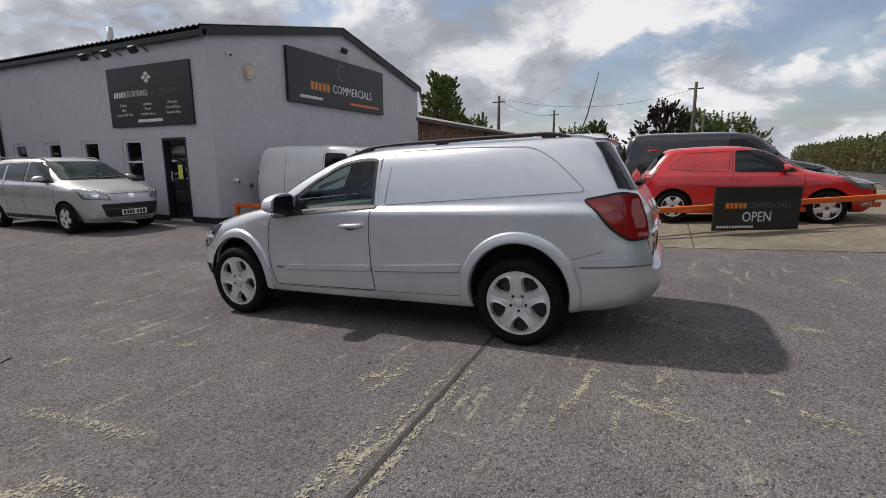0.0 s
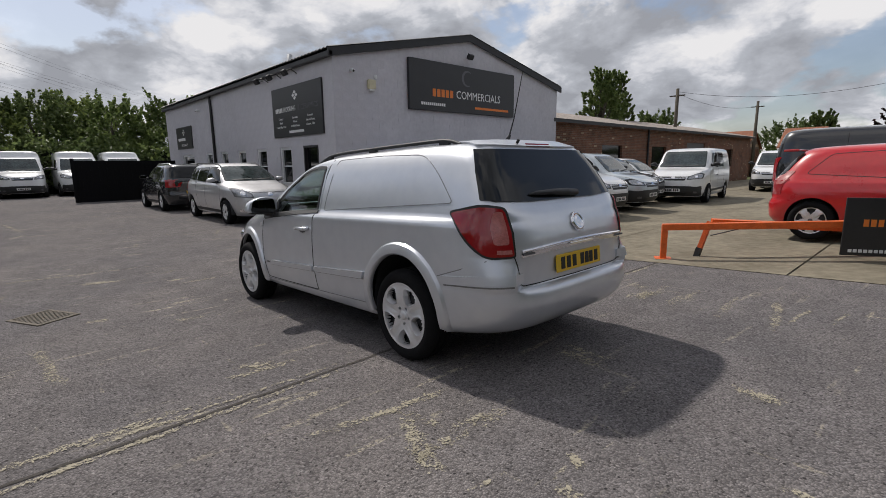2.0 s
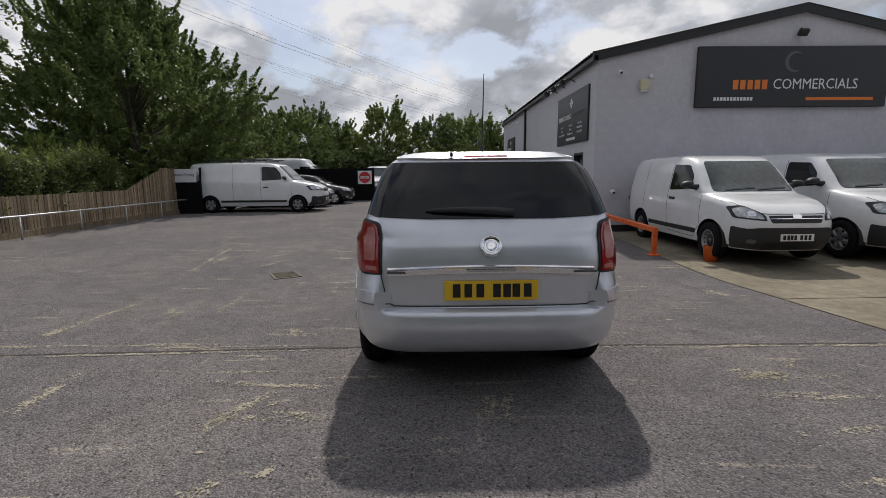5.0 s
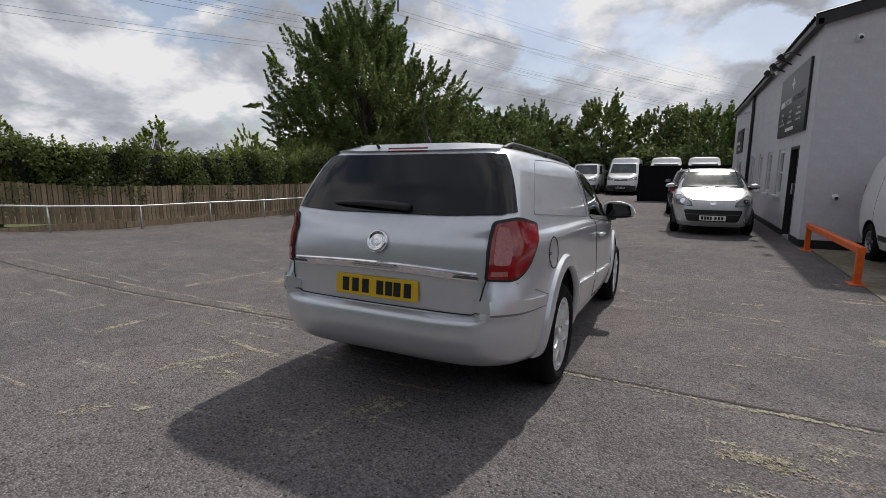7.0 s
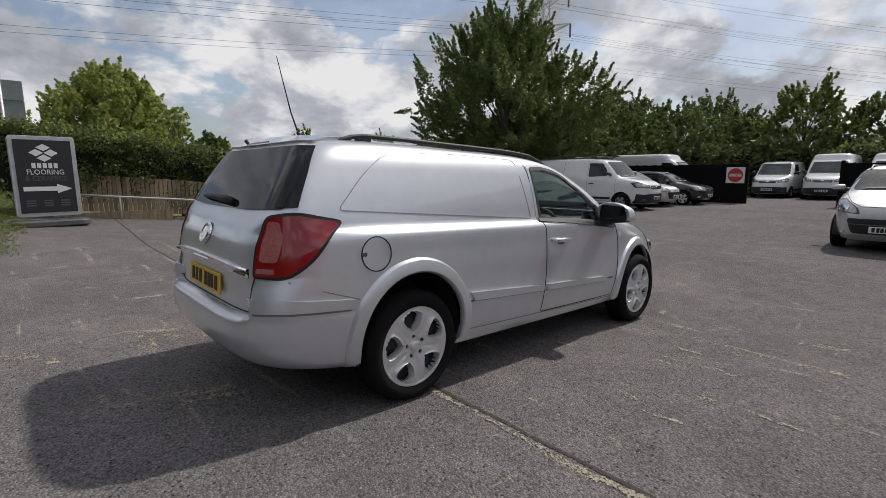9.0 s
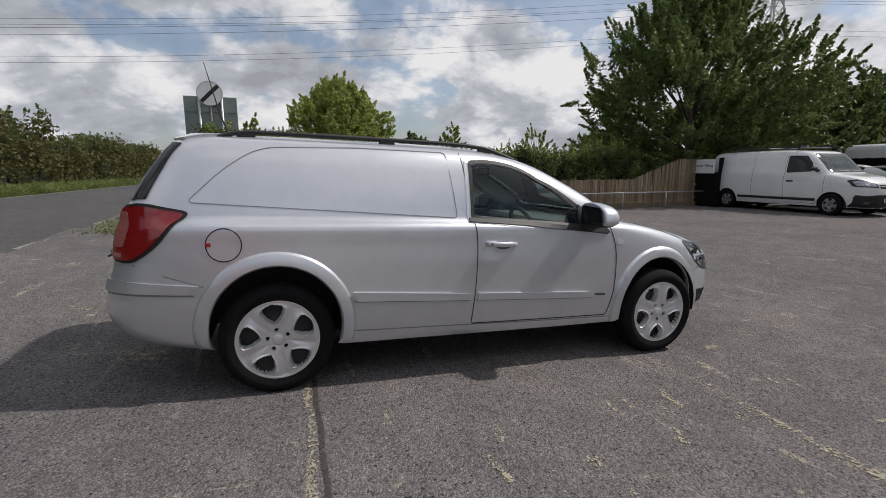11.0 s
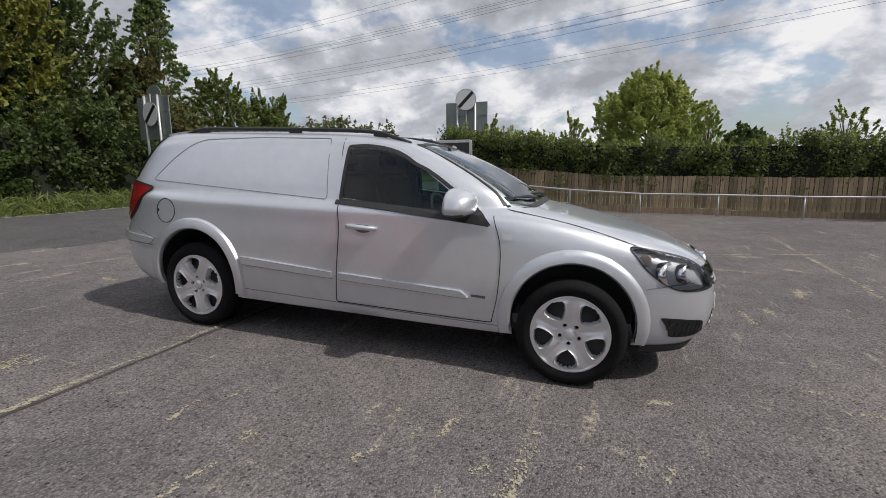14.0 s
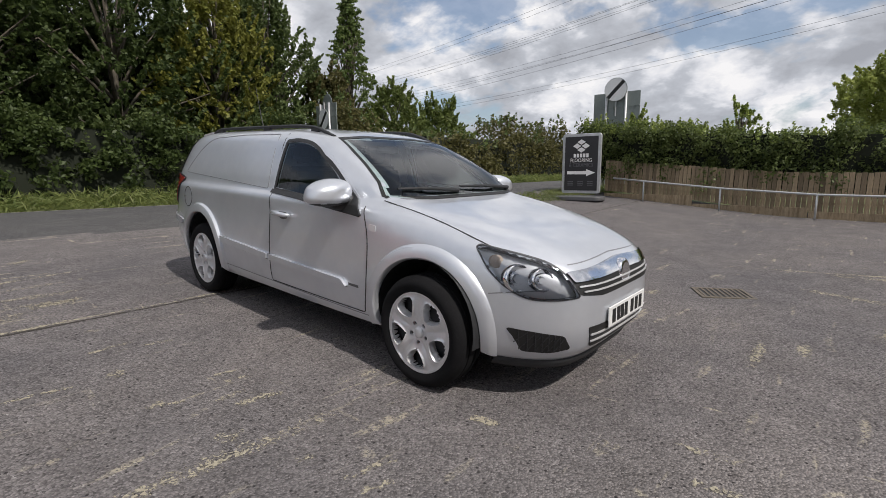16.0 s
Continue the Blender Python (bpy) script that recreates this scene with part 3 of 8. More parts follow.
# concrete forecourt: slabs with open joints, cast in bays
JOINT = mat("forecourt_joint", (0.15, 0.128, 0.092), 0.95, var=0.3, scale=10)
structure("forecourt_base", grid_mesh("forecourt_base", np.arange(-12, 6.9, 0.5), np.arange(-45.72, APRON_Y + 0.01, 0.5), lambda x, y: ground_z(x, y) - 0.012, JOINT, lambda x, y: (x > _rx(y) + ROAD_HALF) & (x < 6.8)), None, "dark soil in the joints of the forecourt", "joint")
forecourt = thing("forecourt", pose(0, 0, 0), "buff concrete forecourt slabs with dark joints", "concrete forecourt", kind="structure")
for i, x0 in enumerate(np.arange(-12.2, 6.7, 3.15)):
    for j, y1 in enumerate(np.arange(APRON_Y, -42, -4.2)):
        x1, y0 = min(x0 + 3.15, 6.74), y1 - 4.2
        edge = float(_rx((y0 + y1) / 2)) + ROAD_HALF
        if x1 < edge:
            continue
        xa = max(x0, edge)
        if x1 - xa < 0.3:
            continue
        me = grid_mesh("slab", np.linspace(xa + 0.012, x1 - 0.012, 8), np.linspace(y0 + 0.012, y1 - 0.012, 9), lambda x, y: ground_z(x, y) + 0.004, CONCRETE)
        part("slab", me, None, forecourt)

# yard joint, drain, worn lines
TARJOINT = bpy.data.materials.new("dark_tar_joint")
WORNLINE = bpy.data.materials.new("flaked_line_paint")


def flaked_paint(m, color, lo, fade=0.30):
    """Paint worn down to the stones: full in the middle of a stroke, broken towards its edges and ends."""
    m.use_nodes = True
    nt = m.node_tree
    N, L = nt.nodes.new, nt.links.new
    p = nt.nodes["Principled BSDF"]
    p.inputs["Roughness"].default_value = 0.9
    p.inputs["Specular IOR Level"].default_value = 0.15
    tc, uv = N("ShaderNodeTexCoord"), N("ShaderNodeSeparateXYZ")
    L(tc.outputs["UV"], uv.inputs[0])

    def calc(op, a, b):
        x = N("ShaderNodeMath"); x.operation = op; x.use_clamp = False
        for sock, v in zip(x.inputs, (a, b)):
            if isinstance(v, bpy.types.NodeSocket):
                L(v, sock)
            else:
                sock.default_value = v
        return x.outputs[0]

    def hump(u):
        return calc("MULTIPLY", calc("MULTIPLY", u, calc("SUBTRACT", 1.0, u)), 4.0)

    def noise_of(scale, detail, rough):
        n = N("ShaderNodeTexNoise")
        n.inputs["Scale"].default_value, n.inputs["Detail"].default_value, n.inputs["Roughness"].default_value = scale, detail, rough
        L(tc.outputs["Object"], n.inputs["Vector"])
        return n.outputs["Fac"]
    body = calc("MULTIPLY", hump(uv.outputs["X"]), calc("POWER", hump(uv.outputs["Y"]), 0.35))
    level = calc("ADD", calc("ADD", noise_of(19, 9, 0.72), calc("MULTIPLY", calc("SUBTRACT", noise_of(2.6, 3, 0.5), 0.5), 0.6)), calc("MULTIPLY", calc("SUBTRACT", body, 1.0), fade))
    stones = N("ShaderNodeTexVoronoi"); stones.inputs["Scale"].default_value = 95
    L(tc.outputs["Object"], stones.inputs["Vector"])
    grey = N("ShaderNodeRGBToBW"); L(stones.outputs["Color"], grey.inputs[0])
    level = calc("ADD", level, calc("MULTIPLY", calc("SUBTRACT", grey.outputs[0], 0.5), 0.36))
    r = N("ShaderNodeValToRGB")
    r.color_ramp.elements[0].position, r.color_ramp.elements[1].position = lo, lo + 0.12
    L(level, r.inputs[0])
    tone = N("ShaderNodeMix"); tone.data_type = "RGBA"
    tone.inputs["A"].default_value, tone.inputs["B"].default_value = (*[c * 0.62 for c in color], 1), (*color, 1)
    L(grey.outputs[0], tone.inputs["Factor"]); L(tone.outputs["Result"], p.inputs["Base Color"])
    t, mx = N("ShaderNodeBsdfTransparent"), N("ShaderNodeMixShader")
    L(calc("MULTIPLY", r.outputs[0], 0.88), mx.inputs[0]); L(t.outputs[0], mx.inputs[1]); L(p.outputs[0], mx.inputs[2])
    L(mx.outputs[0], nt.nodes["Material Output"].inputs[0])


flaked_paint(WORNLINE, (0.43, 0.39, 0.30), 0.425)
flaked_paint(TARJOINT, (0.085, 0.077, 0.070), 0.22, 0.18)


def stroke(bm, a, b, width, lift, rng, wander):
    """A strip on the ground, with the place across and along it as its UV."""
    uv = bm.loops.layers.uv.verify()
    a, b = Vector(a), Vector(b)
    n = max(4, int((b - a).length / 0.12))
    side = Vector((-(b - a).y, (b - a).x)).normalized()
    rows = []
    for i in range(n + 1):
        p = a + (b - a) * i / n + side * rng.uniform(-wander, wander)
        rows.append([bm.verts.new((*(p + side * o), gz(*(p + side * o)) + lift)) for o in (width / 2, -width / 2)])
    for i, (r0, r1) in enumerate(zip(rows, rows[1:])):
        f = bm.faces.new((r0[0], r0[1], r1[1], r1[0]))
        for loop, c in zip(f.loops, ((0, i / n), (1, i / n), (1, (i + 1) / n), (0, (i + 1) / n))):
            loop[uv].uv = c


def ground_marks(name, lines, material, label, lift=0.005, seed=1, wander=0.012):
    rng = random.Random(seed)
    bm = bmesh.new()
    for x0, y0, x1, y1, w in lines:
        stroke(bm, (x0, y0), (x1, y1), w * 1.5, lift, rng, wander)
    bmesh.ops.recalc_face_normals(bm, faces=bm.faces[:])
    return structure(name, bm, material, label, "yard marking")


ground_marks("yard_joint", [(-1.26, -3.7, -1.17, 0.9, 0.020), (-1.17, 0.9, -1.35, 6.5, 0.020), (-1.35, 6.5, -1.2, 11.0, 0.020)], TARJOINT, "dark tar joint across the asphalt", 0.004, 1, 0.004)
ground_marks("joint_edge", [(-1.31, -3.7, -1.22, 0.9, 0.05), (-1.22, 0.9, -1.40, 6.5, 0.05), (-1.13, 2.7, -1.12, 1.2, 0.04)], WORNLINE, "crumbled pale edge of the tar joint", 0.006, 2)
ground_marks("bay_line", [(-1.08, 7.6, -1.04, 1.83, 0.07), (2, 4.2, 5.5, 4.6, 0.07), (4.2, 1.2, 4.6, 6.8, 0.07), (-2.96, -2.36, -3.14, -1.4, 0.08), (-2.62, -2.4, -2.7, -1.5, 0.08), (-2.28, -2.42, -2.24, -1.61, 0.08)], WORNLINE, "flaked yellow bay line on the asphalt", 0.005, 3)
ground_marks("paint_patch", [(-1.86, 1.88, -2.03, 0.91, 0.069), (-2.41, 1.62, -2.43, 0.85, 0.083), (-1.99, 1.35, -2.43, 1.3, 0.06), (-2.78, 1.34, -2.76, 1.62, 0.049), (-3.05, 1.37, -3.24, 1.43, 0.079), (-2.89, 1.08, -3.01, 1.14, 0.051), (-3.19, -0.15, -3.48, -0.08, 0.106), (-2.02, -0.01, -2.53, 0.03, 0.105), (-3.23, -2.2, -3.17, -1.66, 0.037), (-3.48, -2.27, -3.41, -1.76, 0.037), (-3.97, -1.97, -4.1, -1.76, 0.11)], WORNLINE, "patch of flaking yellow paint", 0.005, 4)
ground_marks("hatch_mark", [(1.08, 2.78, -0.04, 2.7, 0.096), (0.35, 3.33, -0.12, 3.12, 0.11), (0.22, 3.12, -0.44, 3.07, 0.089), (-0.13, 3.45, -0.28, 3.35, 0.058), (1.77, 2.42, 1.76, 2.18, 0.11), (3.63, 2.24, 3.45, 1.62, 0.11), (1.14, 1.74, 0.98, 1.26, 0.11), (-0.58, 1.79, -0.73, 1.52, 0.107), (-0.77, 1.91, -0.8, 1.31, 0.082)], WORNLINE, "worn stroke of yellow hatching", 0.005, 5)
ground_marks("bay_number", [(-1.06, 3.93, 0.8, 3.83, 0.11), (-2.36, 2.8, -1.57, 2.88, 0.11), (-2.62, 1.62, -2, 1.34, 0.11), (-2.33, 1.37, -2.4, 0.94, 0.062), (-3.2, 1.38, -2.99, 1.29, 0.091), (-3.84, 0.71, -3.59, 0.71, 0.066), (-2.59, 0.09, -2.28, 0.05, 0.063), (-2.52, -0.07, -2.04, -0.13, 0.071), (-1.81, -1.7, -1.78, -1.93, 0.054), (-1.8, -1.97, -1.82, -2.09, 0.055), (-1.65, -2.19, -1.64, -2.33, 0.074), (-1.93, -1.64, -1.93, -2.51, 0.081), (-2.19, -1.76, -2.22, -2.11, 0.053)], WORNLINE, "worn yellow strokes of an old bay marking", 0.005, 6)
ground_marks("far_bay_line", [(10.43, 2.53, 14.22, 3.03, 0.09), (9.29, 2.82, 9.96, 2.53, 0.09), (13.84, 2.44, 13.84, 2.25, 0.08), (11.93, 3.14, 12.51, 3.17, 0.08), (6.21, 1.12, 6.6, 1.06, 0.09), (6.63, -0.37, 7.51, -0.77, 0.08)], WORNLINE, "flaked yellow bay line further along the yard", 0.005, 9)
ground_marks("yard_crack", [(7.64, 0.46, 7.7, -0.58, 0.02), (7.7, -0.58, 8.15, -1.62, 0.02)], TARJOINT, "dark crack in the asphalt", 0.004, 10, 0.03)
ground_marks("worn_stroke", [(-1.98, -2.22, -1.93, -1.91, 0.11), (-1.85, -2.16, -1.89, -1.7, 0.11), (-1.76, -2.3, -1.7, -2.1, 0.11), (-0.44, -2.05, -0.48, -1.75, 0.043), (-0.36, -1.75, -0.33, -1.55, 0.057), (-0.03, -2.02, 0.04, -1.94, 0.097), (-0.03, -2.56, 0.01, -2.17, 0.038), (0.54, -2, 0.63, -1.83, 0.053), (0.43, -1.6, 0.5, -1.4, 0.043), (0.57, -1.61, 0.58, -1.44, 0.043), (0.73, -1.79, 0.75, -1.54, 0.045), (0.86, -1.7, 0.9, -1.42, 0.069), (1.06, -1.88, 1.18, -1.79, 0.11)], WORNLINE, "short worn stroke of yellow paint", 0.005, 7)
ground_marks("broken_line", [(1.76, -1.71, 1.82, -1.41, 0.053), (1.89, -1.67, 1.93, -1.51, 0.04), (1.49, -1.73, 1.56, -1.64, 0.044), (1.86, -0.9, 2.02, -0.89, 0.054), (2.7, -0.5, 3.02, -0.52, 0.066), (2.83, -0.76, 3.17, -0.77, 0.064), (2.83, 1.32, 2.87, 0.66, 0.064), (3.07, 1.36, 3.1, 1.01, 0.077), (3.54, 1.33, 3.75, 1.01, 0.11), (2.85, 3.33, 3.6, 2.95, 0.11), (3.08, 4.23, 3.97, 4.18, 0.11), (3.84, 3.34, 4.12, 3.04, 0.11), (1.3, -1.36, 1.22, -2.55, 0.11), (1.86, -2.06, 1.95, -2.53, 0.11), (1.04, -3.11, 0.28, -3.31, 0.11)], WORNLINE, "broken yellow line on the asphalt", 0.005, 8)

# ---- white block-built unit ----
BX0, BX1, BY0, BY1, EAVE, APEX = 6.95, 22.8, -13.35, -3.62, 4.20, 5.26
unit = thing("commercial_unit", pose(0, 0, 0), "single-storey pale grey painted block building with a low dark roof", "building", kind="")
WALL_T = 0.25
openings = [(7.88, 0.05, 8.72, 1.99)] + [(x0, 0.88, x1, 1.98) for x0, x1 in ((9.50, 10.26), (11.26, 12.02), (13.0, 13.74), (14.76, 15.48), (16.5, 17.24))] + [(18.9, 0.05, 20.6, 1.96)]


def pierced_wall(x0, x1, z0, z1, holes, place):
    """One wall mesh with real openings: a grid of cells, the holes left out, both faces and all reveals joined."""
    xs = sorted({x0, x1, *[h[0] for h in holes], *[h[2] for h in holes]})
    zs = sorted({z0, z1, *[h[1] for h in holes], *[h[3] for h in holes]})
    bm = bmesh.new()
    grid = {(i, j, k): bm.verts.new(place(x, z, k)) for i, x in enumerate(xs) for j, z in enumerate(zs) for k in (0, 1)}
    solid = {(i, j) for i in range(len(xs) - 1) for j in range(len(zs) - 1) if not any(h[0] <= xs[i] + 1e-6 and xs[i + 1] <= h[2] + 1e-6 and h[1] <= zs[j] + 1e-6 and zs[j + 1] <= h[3] + 1e-6 for h in holes)}
    for i, j in solid:
        for k in (0, 1):
            bm.faces.new([grid[i + a, j + b, k] for a, b in ((0, 0), (1, 0), (1, 1), (0, 1))])
        for (di, dj), e in (((-1, 0), ((0, 0), (0, 1))), ((1, 0), ((1, 0), (1, 1))), ((0, -1), ((0, 0), (1, 0))), ((0, 1), ((0, 1), (1, 1)))):
            if (i + di, j + dj) not in solid:
                (a, b), (c, d) = e
                bm.faces.new((grid[i + a, j + b, 0], grid[i + c, j + d, 0], grid[i + c, j + d, 1], grid[i + a, j + b, 1]))
    bmesh.ops.recalc_face_normals(bm, faces=bm.faces[:])
    return bm


part("side_wall", pierced_wall(BX0, BX1, -0.2, EAVE, openings, lambda x, z, k: (x, BY1 - WALL_T * k, z)), RENDER_GREY, unit, "pale grey painted block wall")
gable = bmesh.new()
g = [(BY1 - WALL_T, -0.2), (BY1 - WALL_T, EAVE), ((BY0 + BY1) / 2, APEX), (BY0, EAVE), (BY0, -0.2)]
a = [gable.verts.new((BX0, y, z)) for y, z in g]
b = [gable.verts.new((BX0 + WALL_T, y, z)) for y, z in g]
gable.faces.new(a); gable.faces.new(b[::-1])
for i in range(5):
    gable.faces.new((a[i], b[i], b[(i + 1) % 5], a[(i + 1) % 5]))
bmesh.ops.recalc_face_normals(gable, faces=gable.faces[:])
part("gable_wall", gable, RENDER_GREY, unit, "pale grey painted gable wall")
part("back_wall", boxes((BX1 - WALL_T, BY0, -0.2, BX1, BY1 - WALL_T, EAVE), (BX0 + WALL_T, BY0, -0.2, BX1 - WALL_T, BY0 + WALL_T, EAVE)), RENDER_GREY, unit)
part("inner_floor", boxes((BX0 + WALL_T, BY0 + WALL_T, -0.2, BX1 - WALL_T, BY1 - WALL_T, 0.05)), PLASTIC, unit)
part("plinth", boxes((BX0 - 0.012, BY0, -0.1, BX0 - 0.001, BY1 + 0.012, 0.14), *[(a0, BY1 + 0.001, -0.1, a1, BY1 + 0.012, 0.14) for a0, a1 in ((BX0, 7.88), (8.72, 18.9), (20.6, BX1))]), BLACKTRIM, unit, "black painted plinth")
# roof: two corrugated slopes, black verge trim
for s in (1, -1):
    bm = bmesh.new()
    xs = np.arange(BX0 - 0.12, BX1 + 0.2, 0.0475)
    ymid, yend = (BY0 + BY1) / 2, (BY1 + 0.16 if s > 0 else BY0 - 0.16)
    zend = EAVE - 0.16 * (APEX - EAVE) / ((BY1 - BY0) / 2)
    rows = []
    for i, x in enumerate(xs):
        dz = 0.022 * math.sin(i * math.pi / 2)
        rows.append([bm.verts.new((x, yy, zz + dz)) for yy, zz in ((ymid, APEX + 0.10), (yend, zend + 0.12))])
    for r0, r1 in zip(rows, rows[1:]):
        bm.faces.new((r0[0], r0[1], r1[1], r1[0]))
    part("roof_slope", bm, ROOFSHEET, unit, "dark corrugated roof sheets", smooth=60)
    v = bmesh.new()
    pts = [(ymid, APEX), (yend, zend)]
    c = [v.verts.new((x, y, z + dz)) for x in (BX0 - 0.10, BX0 - 0.06) for (y, z), dz in ((pts[0], 0.10), (pts[1], 0.10), (pts[1], -0.10), (pts[0], -0.10))]
    v.faces.new(c[:4]); v.faces.new(c[4:][::-1])
    for i in range(4):
        v.faces.new((c[i], c[4 + i], c[4 + (i + 1) % 4], c[(i + 1) % 4]))
    bmesh.ops.recalc_face_normals(v, faces=v.faces[:])
    part("verge_board", v, BLACKTRIM, unit, "black verge board")
part("gutter", boxes((BX0 - 0.10, BY1 + 0.02, EAVE - 0.12, BX1 + 0.1, BY1 + 0.14, EAVE + 0.02), bevel=0.02), BLACKTRIM, unit, "black gutter")
part("downpipe", tube([(16.02, BY1 + 0.08, EAVE - 0.08), (16.02, BY1 + 0.06, 3.6), (16.02, BY1 + 0.06, 0.1)], 0.05, 10), BLACKTRIM, unit, "black downpipe", smooth=40)
part("flue", tube([(14.06, -6.0, 4.6), (14.06, -6.0, 5.62)], 0.10, 14), GALV, unit, "grey roof flue", smooth=40)
door = part("door", boxes((7.91, BY1 - 0.14, 0.06, 8.69, BY1 - 0.09, 1.96), bevel=0.005), BLACKP, unit, "black glazed entrance door")
part("door_frame", boxes((7.88, BY1 - 0.16, 0.05, 7.93, BY1 + 0.01, 1.99), (8.67, BY1 - 0.16, 0.05, 8.72, BY1 + 0.01, 1.99), (7.93, BY1 - 0.16, 1.93, 8.67, BY1 + 0.01, 1.99)), BLACKTRIM, door)
part("door_glass", boxes((8.02, BY1 - 0.088, 0.75, 8.58, BY1 - 0.082, 1.85)), TINT, door)
part("door_notice", boxes((8.20, BY1 - 0.081, 1.02, 8.36, BY1 - 0.078, 1.36)), mat("yellow_notice", (0.75, 0.68, 0.12), 0.6), door, "yellow notice on the door")
part("door_handle", boxes((8.56, BY1 - 0.081, 0.95, 8.60, BY1 - 0.05, 1.2), bevel=0.01), GALV, door)
for x0, z0, x1, z1 in openings[1:]:
    win = part("window", boxes((x0, BY1 - 0.10, z0, x0 + 0.075, BY1 - 0.03, z1), (x1 - 0.075, BY1 - 0.10, z0, x1, BY1 - 0.03, z1), (x0 + 0.075, BY1 - 0.10, z0, x1 - 0.075, BY1 - 0.03, z0 + 0.075), (x0 + 0.075, BY1 - 0.10, z1 - 0.075, x1 - 0.075, BY1 - 0.03, z1), (x0 + 0.075, BY1 - 0.115, (z0 + z1) / 2 - 0.02, x1 - 0.075, BY1 - 0.055, (z0 + z1) / 2 + 0.02)), UPVC, unit, "white framed window with dark glass")
    for c0, c1 in ((z0 + 0.05, (z0 + z1) / 2 - 0.02), ((z0 + z1) / 2 + 0.02, z1 - 0.05)):
        part("pane", boxes((x0 + 0.05, BY1 - 0.095, c0, x1 - 0.05, BY1 - 0.085, c1)), TINT, win)
    if z0 > 0.5:
        part("window_sill", boxes((x0 - 0.05, BY1 - 0.05, z0 - 0.05, x1 + 0.05, BY1 + 0.06, z0), bevel=0.008), UPVC, win)

# ---- signs on the unit ----
def sign_words(parent, text, size, x, y, z, material, along="x", width=None, lift=0.0):
    me = words(text, size, material)
    if width:
        w = max(v.co.x for v in me.vertices) - min(v.co.x for v in me.vertices)
        for v in me.vertices:
            v.co.x *= width / w
    rot = pose(0, 0, 0, 90, 0, 180) if along == "x" else pose(0, 0, 0, 90, 0, -90)
    return part("lettering", me, None, parent, m=Matrix.Translation((x, y, z)) @ rot)


def name_bars(parent, along, u0, u1, z0, z1, at_, material, count=5):
    """A trade name drawn as upright bars."""
    w = (u1 - u0) / count
    for i in range(count):
        a, b = u0 + w * i, u0 + w * (i + 0.72)
        spec = (at_ - 0.002, a, z0, at_ + 0.002, b, z1) if along == "y" else (a, at_ - 0.002, z0, b, at_ + 0.002, z1)
        part("name_bar", boxes(spec), material, parent)


def tiles_logo(parent, c, s, rot, material):
    """Four diamond tiles stepped upon one another."""
    for dx, dz in ((0, 0.36), (-0.42, 0.0), (0.42, 0.0), (0, -0.36)):
        bm = bmesh.new()
        bm.faces.new([bm.verts.new((dx * s + a * s, 0, dz * s + b * s)) for a, b in ((-0.40, 0), (0, -0.17 - 0.08), (0.40, 0), (0, 0.25))])
        part("tile_mark", bm, material, parent, m=Matrix.Translation(c) @ rot)


gs = thing("company_sign", pose(6.89, -8.30, 3.69), "charcoal company sign with white and orange lettering on the gable", "sign")
part("board", boxes((-0.05, -2.32, -0.70, 0.05, 2.32, 0.70), bevel=0.01), SIGNBLACK, gs)
X = -0.053
for text, size, y, z, material, w in (("COMMERCIALS", 0.34, -0.55, -0.18, SIGNWHITE, 2.05),):
    sign_words(gs, text, size, X, y, z, material, "y", w)
name_bars(gs, "y", 0.62, 1.50, -0.29, -0.07, X, SIGNORANGE)
name_bars(gs, "y", 0.95, 1.92, -0.55, -0.47, X, SIGNWHITE, 12)
part("web_bar", boxes((X - 0.002, -2.0, -0.55, X + 0.002, -0.35, -0.48)), SIGNORANGE, gs)
cres = bmesh.new()
r0 = [(0.24 * math.cos(t), 0.24 * math.sin(t)) for t in np.linspace(0.9, 5.2, 20)]
r1 = [(0.05 + 0.20 * math.cos(t), 0.20 * math.sin(t)) for t in np.linspace(5.1, 1.0, 20)]
cres.faces.new([cres.verts.new((X - 0.001, -p, 0.34 + q)) for p, q in r0 + r1])
part("crescent", cres, SIGNGREY, gs)

fs = thing("flooring_sign", pose(8.97, BY1 + 0.03, 2.97), "charcoal shop sign with white lettering on the side wall", "sign")
part("board", boxes((-1.50, -0.025, -0.70, 1.50, 0.025, 0.70), bevel=0.006), SIGNBLACK, fs)
Y = 0.028
tiles_logo(fs, (0.0, Y, 0.42), 0.22, pose(0, 0, 0), SIGNWHITE)
name_bars(fs, "x", 0.82, 1.30, 0.0, 0.13, Y, SIGNWHITE)
sign_words(fs, "FLOORING", 0.2, 0.38, Y, 0.065, SIGNWHITE, "x", 0.76)
sign_words(fs, "& CERAMICS", 0.2, -0.72, Y, 0.065, SIGNGREY, "x", 1.15)
for col, texts in ((0.95, ("Carpets", "Vinyl", "Luxury Vinyl Tiles")), (0.05, ("Laminate", "Wood", "Artificial Grass")), (-0.85, ("Porcelain", "Natural Stone", "Ceramic Tiles"))):
    for k, tx in enumerate(texts):
        me = sign_words(fs, tx, 0.088, col, Y, -0.18 - 0.115 * k, SIGNWHITE, "x")
part("number_bar", boxes((-0.45, Y - 0.001, -0.60, 0.45, Y + 0.001, -0.53)), SIGNWHITE, fs)
ss = thing("entrance_sign", pose(20.0, BY1 + 0.02, 2.72), "small charcoal wall sign with a white mark", "sign")
part("board", boxes((-1.15, -0.02, -0.48, 1.15, 0.02, 0.48), bevel=0.006), SIGNBLACK, ss)
tiles_logo(ss, (0.0, 0.024, 0.24), 0.24, pose(0, 0, 0), SIGNWHITE)
part("name_bar", boxes((-0.2, 0.021, -0.12, 0.9, 0.023, 0.0)), SIGNWHITE, ss)
